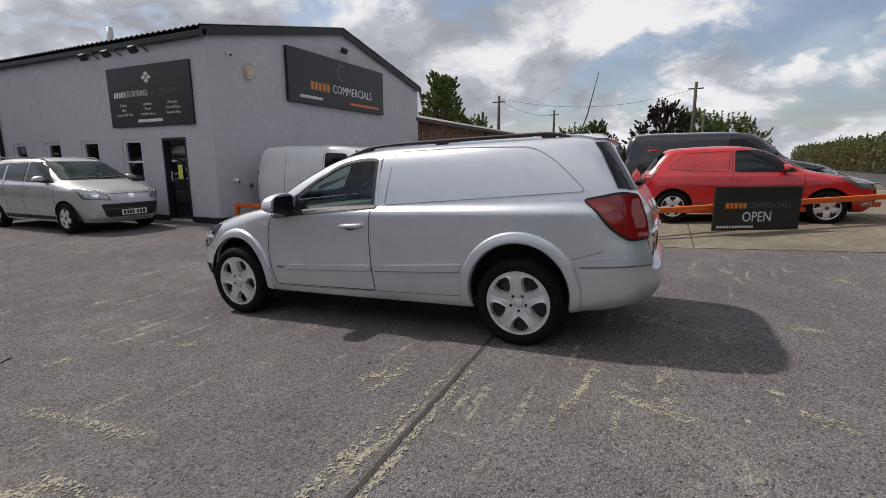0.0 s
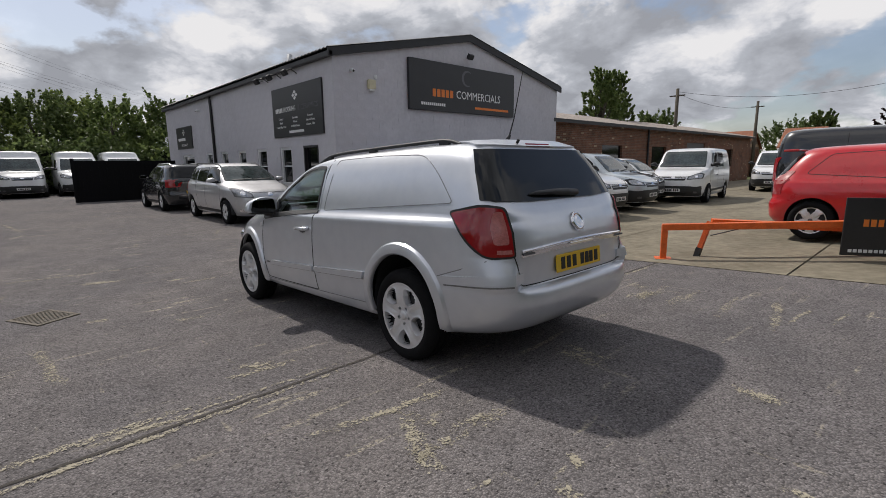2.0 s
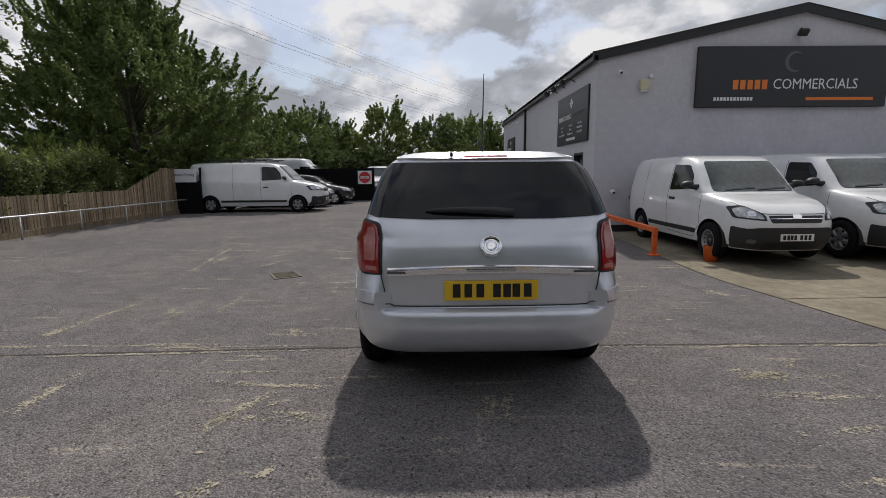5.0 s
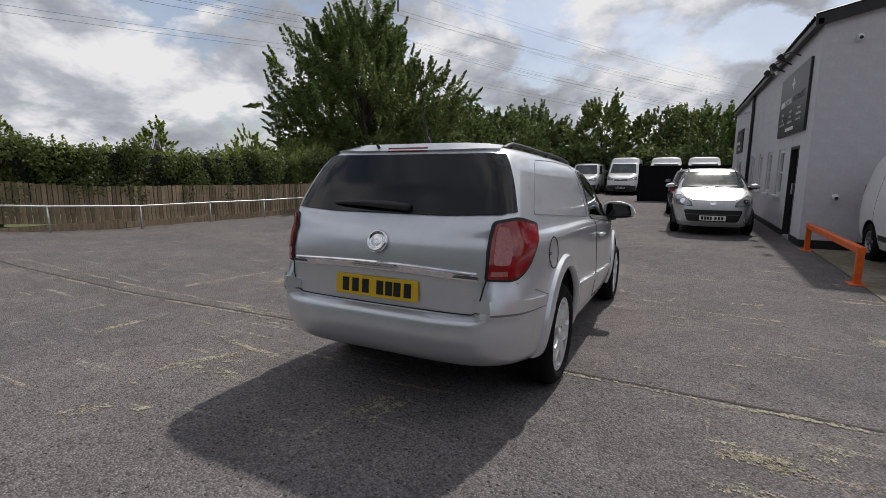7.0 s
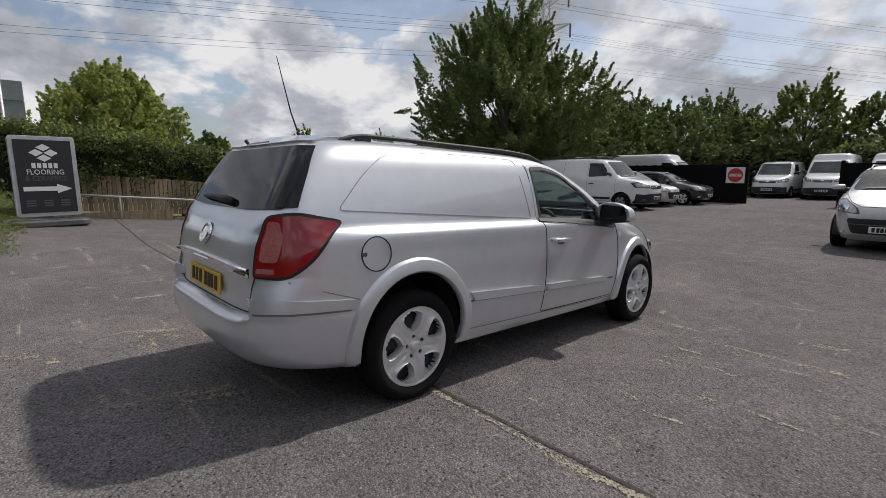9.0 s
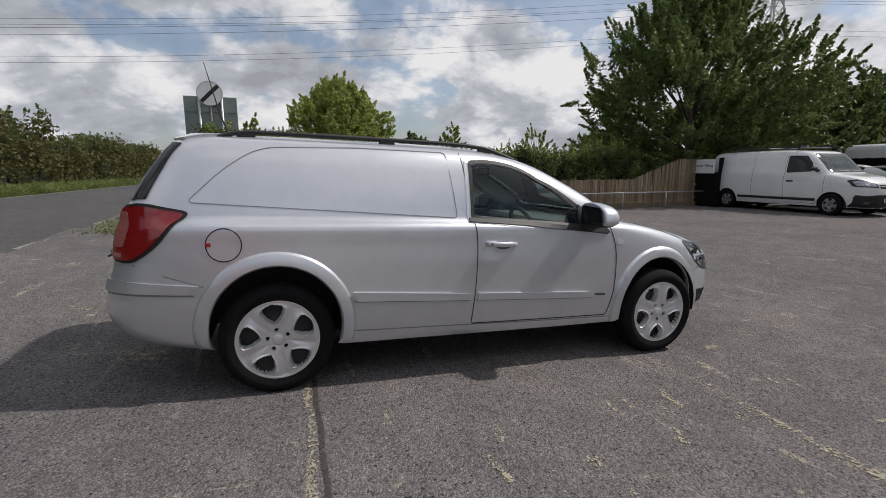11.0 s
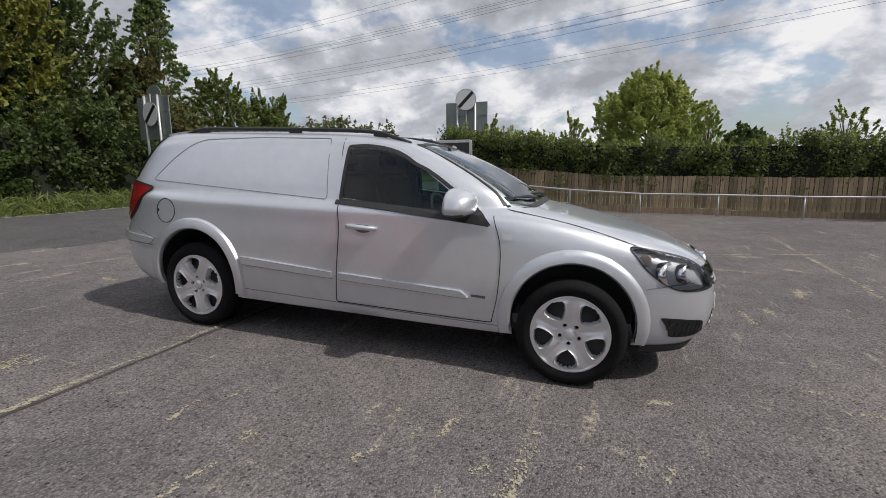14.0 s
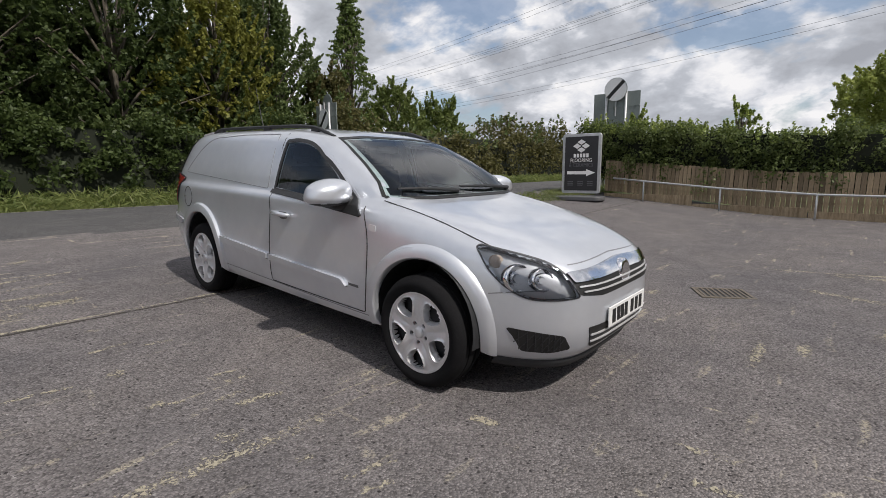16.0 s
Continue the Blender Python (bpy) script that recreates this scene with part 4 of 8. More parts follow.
sign_words(ss, "ENTRANCE", 0.16, 0.0, 0.023, -0.32, SIGNWHITE, "x", 0.9)


# ---- small fixtures of the unit ----
def flood_lamp(m, label, arm=0.35):
    ob = thing("sign_lamp", m, label, "lamp", "lamps over the sign")
    part("arm", tube([(0, 0, 0), (0, arm * 0.5, 0.10), (0, arm, 0.04)], 0.016, 8), BLACKTRIM, ob)
    h = part("head", boxes((-0.11, -0.05, -0.08, 0.11, 0.05, 0.08), bevel=0.015), BLACKTRIM, ob, m=pose(0, arm + 0.02, -0.02, -35, 0, 0))
    part("lens", boxes((-0.09, -0.054, -0.06, 0.09, -0.051, 0.06)), CLEARLAMP, h)
    return ob


for x in (10.75, 9.85, 8.85):
    flood_lamp(pose(x, BY1, 3.95), "black spotlight on an arm above the shop sign")
flood_lamp(pose(6.92, -8.39, 4.70, 0, 0, 90), "black floodlight above the company sign", 0.12)


def wall_box(name, x, y, z, s, material, label, cat, d=(1, 0)):
    ob = thing(name, pose(x, y, z), label, cat)
    part("housing", boxes((-s[0] / 2, -s[1] / 2, -s[2] / 2, s[0] / 2, s[1] / 2, s[2] / 2), bevel=0.02, segs=2), material, ob)
    return ob


CREAM = mat("cream_plastic", (0.62, 0.57, 0.40), 0.5, var=0.1)
ab = wall_box("alarm_box", 6.90, -4.74, 3.53, (0.10, 0.24, 0.24), CREAM, "cream alarm box on the gable", "alarm box")
part("strobe", boxes((-0.04, -0.09, -0.17, 0.04, 0.09, -0.12), bevel=0.015), UPVC, ab)
wall_box("sensor", 6.92, -4.89, 3.74, (0.06, 0.10, 0.10), UPVC, "small white sensor on the gable", "sensor")


def dome_camera(m):
    ob = thing("security_camera", m, "small white security camera on the wall", "camera")
    part("bracket", tube([(0, 0, 0), (0, 0.08, 0)], 0.04, 12), UPVC, ob)
    part("housing", tube([(0, 0.08, 0.0), (0, 0.16, -0.03)], [0.05, 0.045], 14), UPVC, ob, smooth=40)
    part("lens", tube([(0, 0.161, -0.03), (0, 0.166, -0.032)], 0.03, 12), INK, ob)


dome_camera(pose(6.95, -4.13, 3.82, 0, 0, 90))
dome_camera(pose(11.15, BY1, 4.02))
dome_camera(pose(6.95, -4.08, 0.99, 0, 0, 90))
dome_camera(pose(17.6, BY1, 3.7))
wall_box("junction_box", 6.92, -4.56, 0.84, (0.05, 0.10, 0.12), GREYPLASTIC, "small grey junction box low on the gable", "junction box")

# ---- brick shed behind ----
shed = thing("brick_shed", pose(0, 0, 0), "long low red-brick shed with a corrugated roof", "shed")
SX, SY1, SY0 = 7.3, -13.6, -40.0
shed_holes = [(-24.6, 1.0, -22.8, 2.2), (-19.5, 0.9, -17.6, 2.2), (-30.5, 0.0, -27.5, 2.5), (-36, 1.0, -34, 2.2)]
part("brick_wall", pierced_wall(SY0, SY1, -0.2, 3.15, shed_holes, lambda y, z, k: (SX + 0.25 * k, y, z)), BRICK, shed, "red brick wall with pale bricks")
part("end_wall", boxes((SX, SY1, -0.2, SX + 8, SY1 + 0.25, 3.15)), BRICK, shed)
for y0, z0, y1, z1 in shed_holes:
    w = part("window", boxes((SX + 0.10, y0, z0, SX + 0.14, y1, z1)), GREYPLASTIC if z0 < 0.5 else TINT, shed, "grey shuttered opening")
rs = bmesh.new()
rows = []
for i, y in enumerate(np.arange(SY0 - 0.3, SY1 + 0.5, 0.15)):
    rows.append([rs.verts.new((x, y, z + 0.03 * math.sin(i * math.pi / 2))) for x, z in ((SX - 0.35, 3.12), (SX + 4.5, 4.15), (SX + 9.4, 3.1))])
for r0, r1 in zip(rows, rows[1:]):
    for i in range(2):
        rs.faces.new((r0[i], r1[i], r1[i + 1], r0[i + 1]))
part("roof", rs, mat("weathered_sheet_roof", (0.30, 0.26, 0.23), 0.85, var=0.3, scale=1.5), shed, "weathered brown sheet roof", smooth=50)
part("fascia", boxes((SX - 0.36, SY0, 3.0, SX - 0.32, SY1 + 0.4, 3.14)), BLACKTRIM, shed)
part("downpipe", tube([(SX - 0.06, -22.2, 3.05), (SX - 0.06, -22.2, 0)], 0.05, 8), BLACKTRIM, shed)



def cottage(name, x0, x1, y0, y1, eave, ridge, label, chimney=False):
    """A small far building: walls, two tiled slopes, a door, a window, and a chimney where it has one."""
    z = gz((x0 + x1) / 2, y1) - 0.1
    ob = thing(name, pose(0, 0, z), label, "building")
    part("wall", boxes((x0, y0, 0, x1, y1, eave)), BRICK, ob)
    ym = (y0 + y1) / 2
    for yb in (y0 - 0.25, y1 + 0.25):
        bm = bmesh.new()
        rows = []
        for i, x in enumerate(np.arange(x0 - 0.2, x1 + 0.25, 0.15)):
            dz = 0.02 * (i % 2)
            rows.append([bm.verts.new((x, yb + (ym - yb) * t, eave - 0.05 + (ridge - eave + 0.05) * t + dz)) for t in (0, 0.25, 0.5, 0.75, 1)])
        for r0, r1 in zip(rows, rows[1:]):
            for i in range(4):
                bm.faces.new((r0[i], r1[i], r1[i + 1], r0[i + 1]))
        part("roof_slope", bm, TERRACOTTA, ob, "terracotta tiled roof slope")
    for x in (x0, x1 - 0.2):
        part("gable", prism([(y0, eave), (y1, eave), (ym, ridge - 0.05)], 0, 0.2), BRICK, ob, m=Matrix(((0, 0, 1, x), (1, 0, 0, 0), (0, 1, 0, 0), (0, 0, 0, 1))))
    part("window", boxes((x0 + 0.4, y1, 0.9, x0 + 1.2, y1 + 0.04, eave - 0.3)), TINT, ob)
    part("door", boxes((x1 - 1.2, y1, 0.0, x1 - 0.4, y1 + 0.04, min(2.0, eave - 0.2))), BLACKP, ob)
    if chimney:
        part("chimney", boxes((x0 + 0.6, ym - 0.4, ridge - 0.4, x0 + 1.3, ym + 0.4, ridge + 1.2), bevel=0.03), BRICK, ob)


cottage("outbuilding", 9.0, 12.6, -49.5, -45.0, 2.5, 4.1, "small brick outbuilding with a terracotta roof")
cottage("outbuilding", 4.1, 6.7, -50.5, -46.0, 2.5, 4.2, "small brick outbuilding with a terracotta roof")
# ---- vehicles ----
from mathutils.bvhtree import BVHTree


def ring_points(xc, xf, xr, w, nf, nr, count):
    th = np.linspace(0, math.pi, 1600)
    c, s = np.cos(th), np.sin(th)
    f = th <= math.pi / 2
    x = np.where(f, xc + (xf - xc) * np.abs(c) ** (2 / nf), xc - (xc - xr) * np.abs(c) ** (2 / nr))
    y = w * np.abs(s) ** np.where(f, 2 / nf, 2 / nr)
    d = np.r_[0, np.cumsum(np.hypot(np.diff(x), np.diff(y)))]
    u = np.linspace(0, d[-1], count)
    x, y = np.interp(u, d, x), np.interp(u, d, y)
    y[0] = y[-1] = 0
    return x, y


def shell(sp, count=110, levels=64):
    """The closed skin of a car as level rings from the sill to the roof."""
    lo, hi = sp["z"]
    front, rear, width = curve(*sp["front"]), curve(*sp["rear"]), curve(*sp["width"])
    nf, nr = curve(*sp["nf"]), curve(*sp["nr"])
    zs = np.unique(np.r_[np.linspace(lo, hi, levels), hi - (hi - sp["roof"]) * np.linspace(1, 0, 9) ** 2, np.linspace(*sp["hood"], 16)])
    bm = bmesh.new()
    rings = []
    for z in zs:
        x, y = ring_points(sp["xc"], float(front(z)), float(rear(z)), float(width(z)), float(nf(z)), float(nr(z)), count)
        if sp.get("tweak"):
            x = np.array([sp["tweak"](a, b, z) for a, b in zip(x, y)])
        rings.append([bm.verts.new((a, b, z)) for a, b in zip(x, y)] + [bm.verts.new((a, -b, z)) for a, b in zip(x[-2:0:-1], y[-2:0:-1])])
    k = len(rings[0])
    for r0, r1 in zip(rings, rings[1:]):
        for i in range(k):
            bm.faces.new((r0[i], r0[(i + 1) % k], r1[(i + 1) % k], r1[i]))
    top = bm.verts.new((np.mean([v.co.x for v in rings[-1]]), 0, zs[-1] + 0.004))
    for i in range(k):
        bm.faces.new((rings[-1][i], rings[-1][(i + 1) % k], top))
    bm.normal_update()
    return bm


def inside(poly, u, v):
    hit, j = False, len(poly) - 1
    for i in range(len(poly)):
        (a, b), (c, d) = poly[i], poly[j]
        if (b > v) != (d > v) and u < (c - a) * (v - b) / (d - b) + a:
            hit = not hit
        j = i
    return hit


def cut_arches(bm, hubs, radius, lo):
    """Openings for the wheels, their edge drawn to a true circle."""
    dead, edge = [], set()
    for f in bm.faces:
        c = f.calc_center_median()
        for hx, hz in hubs:
            if abs(c.y) > 0.3 and math.hypot(c.x - hx, c.z - hz) < radius and c.z < hz + radius:
                dead.append(f)
    for f in dead:
        edge.update(f.verts)
    bmesh.ops.delete(bm, geom=dead, context="FACES_ONLY")
    for v in edge:
        if v.is_valid and v.link_faces:
            for hx, hz in hubs:
                d = Vector((v.co.x - hx, v.co.z - hz))
                if d.length < radius * 1.3 and abs(v.co.y) > 0.3:
                    d = d.normalized() * radius
                    v.co.x, v.co.z = hx + d.x, hz + d.y
    bmesh.ops.delete(bm, geom=[v for v in bm.verts if not v.link_faces], context="VERTS")


def cut_window(bm, where, poly):
    dead = []
    for f in bm.faces:
        c, n = f.calc_center_median(), f.normal
        if where == "side" and abs(c.y) > 0.35 and inside(poly, c.x, c.z):
            dead.append(f)
        if where == "front" and n.x > 0.15 and c.x > 0 and inside(poly, c.y, c.z):
            dead.append(f)
        if where == "nose" and c.x > 1.0 and n.x > 0.1 and inside(poly, (c.x - abs(c.y)) * 0.70711, c.z):
            dead.append(f)
        if where == "rear" and n.x < -0.15 and c.x < 0 and inside(poly, c.y, c.z):
            dead.append(f)
    bmesh.ops.delete(bm, geom=dead, context="FACES")


def patch(bvh, outline, where, off=0.004, cell=0.07, skirt=0.014):
    """A plate that lies on the skin: outline (x, z) on the sides L and R, (y, z) on front and rear, (x, y) on top."""
    bm = bmesh.new()
    bm.faces.new([bm.verts.new((u, v, 0)) for u, v in outline])
    us, vs = [p[0] for p in outline], [p[1] for p in outline]
    for axis, a, b in ((0, min(us), max(us)), (1, min(vs), max(vs))):
        n = int((b - a) / cell)
        for i in range(1, n + 1):
            c = [0, 0, 0]
            c[axis] = a + (b - a) * i / (n + 1)
            no = [0, 0, 0]
            no[axis] = 1
            bmesh.ops.bisect_plane(bm, geom=bm.verts[:] + bm.edges[:] + bm.faces[:], plane_co=c, plane_no=no, dist=1e-5)
    normal = {}
    for v in bm.verts:
        u, w = v.co.x, v.co.y
        if where in "LR":
            s = 1 if where == "L" else -1
            o, d = Vector((u, 4 * s, w)), Vector((0, -s, 0))
        elif where in ("rearL", "rearR", "noseL", "noseR"):
            sy, sx = (1 if where[-1] == "L" else -1), (-1 if where[0] == "r" else 1)
            d = Vector((-sx, -sy, 0)).normalized()
            o = Vector((0.70711 * u, -sx * sy * 0.70711 * u, w)) - d * 5
        elif where == "front":
            o, d = Vector((8, u, w)), Vector((-1, 0, 0))
        elif where == "rear":
            o, d = Vector((-8, u, w)), Vector((1, 0, 0))
        else:
            o, d = Vector((u, w, 6)), Vector((0, 0, -1))
        hit, n, _, _ = bvh.ray_cast(o, d)
        if hit is None:
            hit, n, _, _ = bvh.find_nearest(Vector((u, 0.7 * (1 if where == "L" else -1), w)) if where in "LR" else o + d * {"front": 6.0, "rear": 6.0, "top": 4.55}.get(where, 2.95))
        if n.dot(d) > 0:
            n = -n
        v.co = hit + n * off
        normal[v] = n.copy()
    bm.normal_update()
    want = {"L": Vector((0, 1, 0)), "R": Vector((0, -1, 0)), "front": Vector((1, 0, 0)), "rear": Vector((-1, 0, 0)), "top": Vector((0, 0, 1)),
            "rearL": Vector((-1, 1, 0)), "rearR": Vector((-1, -1, 0)), "noseL": Vector((1, 1, 0)), "noseR": Vector((1, -1, 0))}[where]
    if sum((f.normal for f in bm.faces), Vector()).dot(want) < 0:
        bmesh.ops.reverse_faces(bm, faces=bm.faces[:])
    if skirt:
        rim = [e for e in bm.edges if e.is_boundary]
        old = {v for e in rim for v in e.verts}
        made = bmesh.ops.extrude_edge_only(bm, edges=rim)["geom"]
        for v in made:
            if isinstance(v, bmesh.types.BMVert):
                near = min(old, key=lambda o: (o.co - v.co).length_squared)
                v.co -= normal[near] * skirt
        bmesh.ops.recalc_face_normals(bm, faces=bm.faces[:])
    return bm


def arch_lip(bvh, hx, hz, r0, r1, side, off=0.03, a0=-0.10, a1=math.pi + 0.10, flare=None):
    """The raised lip round a wheel opening, in five rows from the skin out and in under the arch."""
    bm = bmesh.new()
    rows = []
    n = 40
    for j in range(n + 1):
        a = a0 + (a1 - a0) * j / n
        ca, sa = math.cos(a), math.sin(a)
        row = []
        for r, o in ((r1, 0.0), (r1 - 0.012, off * 0.75), ((r0 + r1) / 2, off), (r0 + 0.004, off), (r0 - 0.006, off * 0.55), (r0 - 0.007, -0.012)):
            x, z = hx + r * ca, hz + r * sa
            hit, nn, _, _ = bvh.ray_cast(Vector((x, 4 * side, max(z, 0.27))), Vector((0, -side, 0)))
            y = hit.y if hit else 0.78 * side
            row.append(bm.verts.new((x, y + o * side, z)))
        rows.append(row)
    for a, b in zip(rows, rows[1:]):
        for i in range(5):
            bm.faces.new((a[i], b[i], b[i + 1], a[i + 1]))
    bmesh.ops.recalc_face_normals(bm, faces=bm.faces[:])
    if sum((f.normal for f in bm.faces), Vector()).y * side < 0:
        bmesh.ops.reverse_faces(bm, faces=bm.faces[:])
    return bm


WHEEL_CACHE = {}
WINDOW_HALF = curve((0.40, 0.0), (0.45, 0.24), (0.54, 0.46), (0.66, 0.57), (0.78, 0.58), (0.86, 0.48), (0.91, 0.0))


def five_spoke(t, off, h):
    """Depth of a five-spoke trim at radius t (0 to 1), off: 0 on a spoke, 1 between two; and whether it is open there."""
    dish = h - 0.034 + 0.034 * math.sin(min(1.0, t * 1.08) * math.pi * 0.60) - 0.010 * t * t
    if t < 0.15:
        dish = h - 0.024
    if t > 0.955:
        dish += 0.003
    w = float(WINDOW_HALF(t)) if 0.40 < t < 0.91 else 0.0
    e = w - (1 - off)
    ridge = 0.007 * math.exp(-(min(0.0, e) / 0.10) ** 2) if w > 0 else 0.0
    hollow = -0.007 * math.exp(-(off / 0.20) ** 2) * min(1.0, max(0.0, t - 0.22) * 5) * min(1.0, max(0.0, 0.97 - t) * 12)
    drop = 0.0 if e <= 0 else 0.034 * min(1.0, e / 0.09) ** 0.75
    return dish + (ridge if e <= 0 else 0.007 - drop) + hollow, e > 0.09 and 0.42 < t < 0.92


def wheel_meshes(radius, width, rim, style, trim_mat):
    """Tyre, trim and drum on the y axis, the outer face towards +y."""
    key = (radius, width, rim, style, trim_mat.name)
    if key in WHEEL_CACHE:
        return WHEEL_CACHE[key]
    h = width / 2
    fine = style == "five"
    prof = [(rim - 0.004, h - 0.012), (rim + 0.012, h - 0.001), (rim + 0.03, h + 0.004), ((rim + radius) / 2, h + 0.008), (radius - 0.025, h - 0.004), (radius - 0.010, h - 0.018), (radius - 0.002, h - 0.035)]
    groove = [(radius, h - 0.045), (radius, 0.034), (radius - 0.007, 0.032), (radius - 0.007, 0.024), (radius, 0.022), (radius, -0.022), (radius - 0.007, -0.024), (radius - 0.007, -0.032), (radius, -0.034), (radius, -h + 0.045)]
    full = prof + groove + [(r, -y) for r, y in prof[::-1]]
    bm = lathe(full, 72 if fine else 40)
    bmesh.ops.recalc_face_normals(bm, faces=bm.faces[:])
    tyre = mesh_of(bm, "tyre", RUBBER, 50)
    # trim: a dished disc with openings between the spokes
    bm = bmesh.new()
    na, nr_ = (300, 60) if fine else (70, 12)
    spokes = {"five": 5, "alloy": 5, "steel": 12, "cover": 7}[style]
    ring = []
    for i in range(nr_ + 1):
        t = i / nr_
        r = 0.004 + (rim - 0.004) * t
        row = []
        for j in range(na):
            a = 2 * math.pi * j / na
            ph = (a * spokes / (2 * math.pi) + 0.75) % 1.0
            off = abs(ph - 0.5) * 2  # 0 in the middle of a spoke, 1 between two
            if style == "steel":
                y = h - 0.03 - 0.035 * math.sin(min(1, t * 1.3) * math.pi) + (0.02 if t > 0.9 else 0)
            elif fine:
                y, _ = five_spoke(t, off, h)
            else:
                y = h - 0.026 + 0.016 * math.sin(t * math.pi) - 0.010 * (1 - t)
                rise = 1 / (1 + math.exp(max(-30, min(30, 4 * (off - 0.42) / 0.10))))
                fade = min(1.0, max(0.0, t - 0.18) * 4) * min(1.0, max(0.0, 0.96 - t) * 8)
                y += (0.015 * rise - 0.0025 * math.exp(-(off / 0.20) ** 2)) * fade
                if t > 0.94:
                    y = h - 0.010 + 0.004 * (1 - t) * 10
                if t < 0.17:
                    y = h - 0.022
            row.append(bm.verts.new((r * math.cos(a), y, r * math.sin(a))))
        ring.append(row)
    for i in range(nr_):
        for j in range(na):
            t = (i + 0.5) / nr_
            a = 2 * math.pi * (j + 0.5) / na
            ph = (a * spokes / (2 * math.pi) + 0.75) % 1.0
            off = abs(ph - 0.5) * 2
            if style == "steel":
                hole = 0.66 < t < 0.8 and off > 0.45
            elif style == "cover":
                hole = 0.55 < t < 0.85 and off > 0.72
            elif fine:
                hole = five_spoke(t, off, h)[1] or math.hypot(t * rim - 0.055, ((a * 5 / (2 * math.pi) + 0.25) % 1.0 - 0.5) * 2 * math.pi / 5 * t * rim) < 0.0115
            else:
                hole = 0.36 < t < 0.885 and off > 0.48 + max(0.0, 0.68 - t) * 1.8
            if not hole:
                bm.faces.new((ring[i][j], ring[i][(j + 1) % na], ring[i + 1][(j + 1) % na], ring[i + 1][j]))
    bmesh.ops.recalc_face_normals(bm, faces=bm.faces[:])
    if sum((f.normal for f in bm.faces), Vector()).y < 0:
        bmesh.ops.reverse_faces(bm, faces=bm.faces[:])
    lip = [e for e in bm.edges if e.is_boundary]
    made = bmesh.ops.extrude_edge_only(bm, edges=lip)["geom"]
    for v in made:
        if isinstance(v, bmesh.types.BMVert):
            v.co.y -= 0.016
    trim = mesh_of(bm, "wheel_trim", trim_mat, 42)
    drum = mesh_of(lathe([(0.0, h - 0.052), (0.12, h - 0.055), (rim - 0.03, h - 0.075), (rim, h - 0.03), (rim, -h + 0.02), (0.02, -h + 0.02)], 40), "drum", PLASTIC, 40)
    cap = mesh_of(lathe([(0.0, h - 0.006), (0.022, h - 0.007), (0.030, h - 0.011), (0.033, h - 0.024)], 28), "hub_cap", GREYPLASTIC if style != "five" else ALLOY, 30)
    WHEEL_CACHE[key] = tyre, trim, drum, cap
    return WHEEL_CACHE[key]


def add_wheels(car, sp):
    w = sp["wheel"]
    for hx, turn in zip((sp["xf"], sp["xr"]), sp.get("turns", ((0, 0), (0, 0)))):
        for s in (1, -1):
            tyre, trim, drum, cap = wheel_meshes(w[0], w[1], w[2], w[3], w[4])
            m = pose(hx, s * sp["track"], w[0] - 0.003, 0, 0, 0 if s > 0 else 180) @ pose(0, 0, 0, 0, turn[0 if s < 0 else 1], 0)
            tyre_ob = part("wheel", tyre, None, car, "black tyre on its wheel", m=m)
            part("wheel_trim", trim, None, tyre_ob, "silver wheel trim" if w[3] != "steel" else "grey steel wheel")
            part("brake_drum", drum, None, tyre_ob)
            part("hub_cap", cap, None, tyre_ob)


def mirror_part(car, sp, side, paint):
    """A door mirror: painted shell, black foot and mirror glass."""
    x, y, z, k = sp["mirror"]
    bm = bmesh.new()
    bmesh.ops.create_uvsphere(bm, u_segments=32, v_segments=24, radius=1)
    for v in bm.verts:
        c = v.co
        px, py, pz = (math.copysign(abs(t) ** 0.66, t) for t in c)
        back = 1.0 if px < 0 else (1 - 0.25 * abs(py))
        v.co = Vector((x + (0.085 * px * back if px > -0.5 else -0.0425) * k, side * (y + (0.112 * py - 0.018 * pz * max(0, py)) * k), z + (0.064 * pz * (1 - 0.20 * max(0, py)) * (1 - 0.18 * max(0, px)) - 0.004 * py) * k))
    for f in bm.faces:
        f.material_index = 1 if f.calc_center_median().z < z - 0.044 * k else 0
    ob = part("mirror_shell", bm, [paint, PLASTIC], car, smooth=40)
    part("mirror_foot", tube([(x - 0.01, side * (y - 0.21 * k), z - 0.06 * k), (x - 0.005, side * (y - 0.13 * k), z - 0.05 * k), (x, side * (y - 0.02 * k), z - 0.045 * k)], [0.062 * k, 0.050 * k, 0.03 * k], 10), PLASTIC, ob, smooth=40)
    g = rounded([(-0.090 * k, -0.050 * k), (0.096 * k, -0.044 * k), (0.074 * k, 0.041 * k), (-0.084 * k, 0.048 * k)], 0.03)
    bm = bmesh.new()
    bm.faces.new([bm.verts.new((x - 0.0475 * k, side * (y + a), z + b)) for a, b in g])
    part("mirror_glass", bm, MIRRORGLASS, ob)


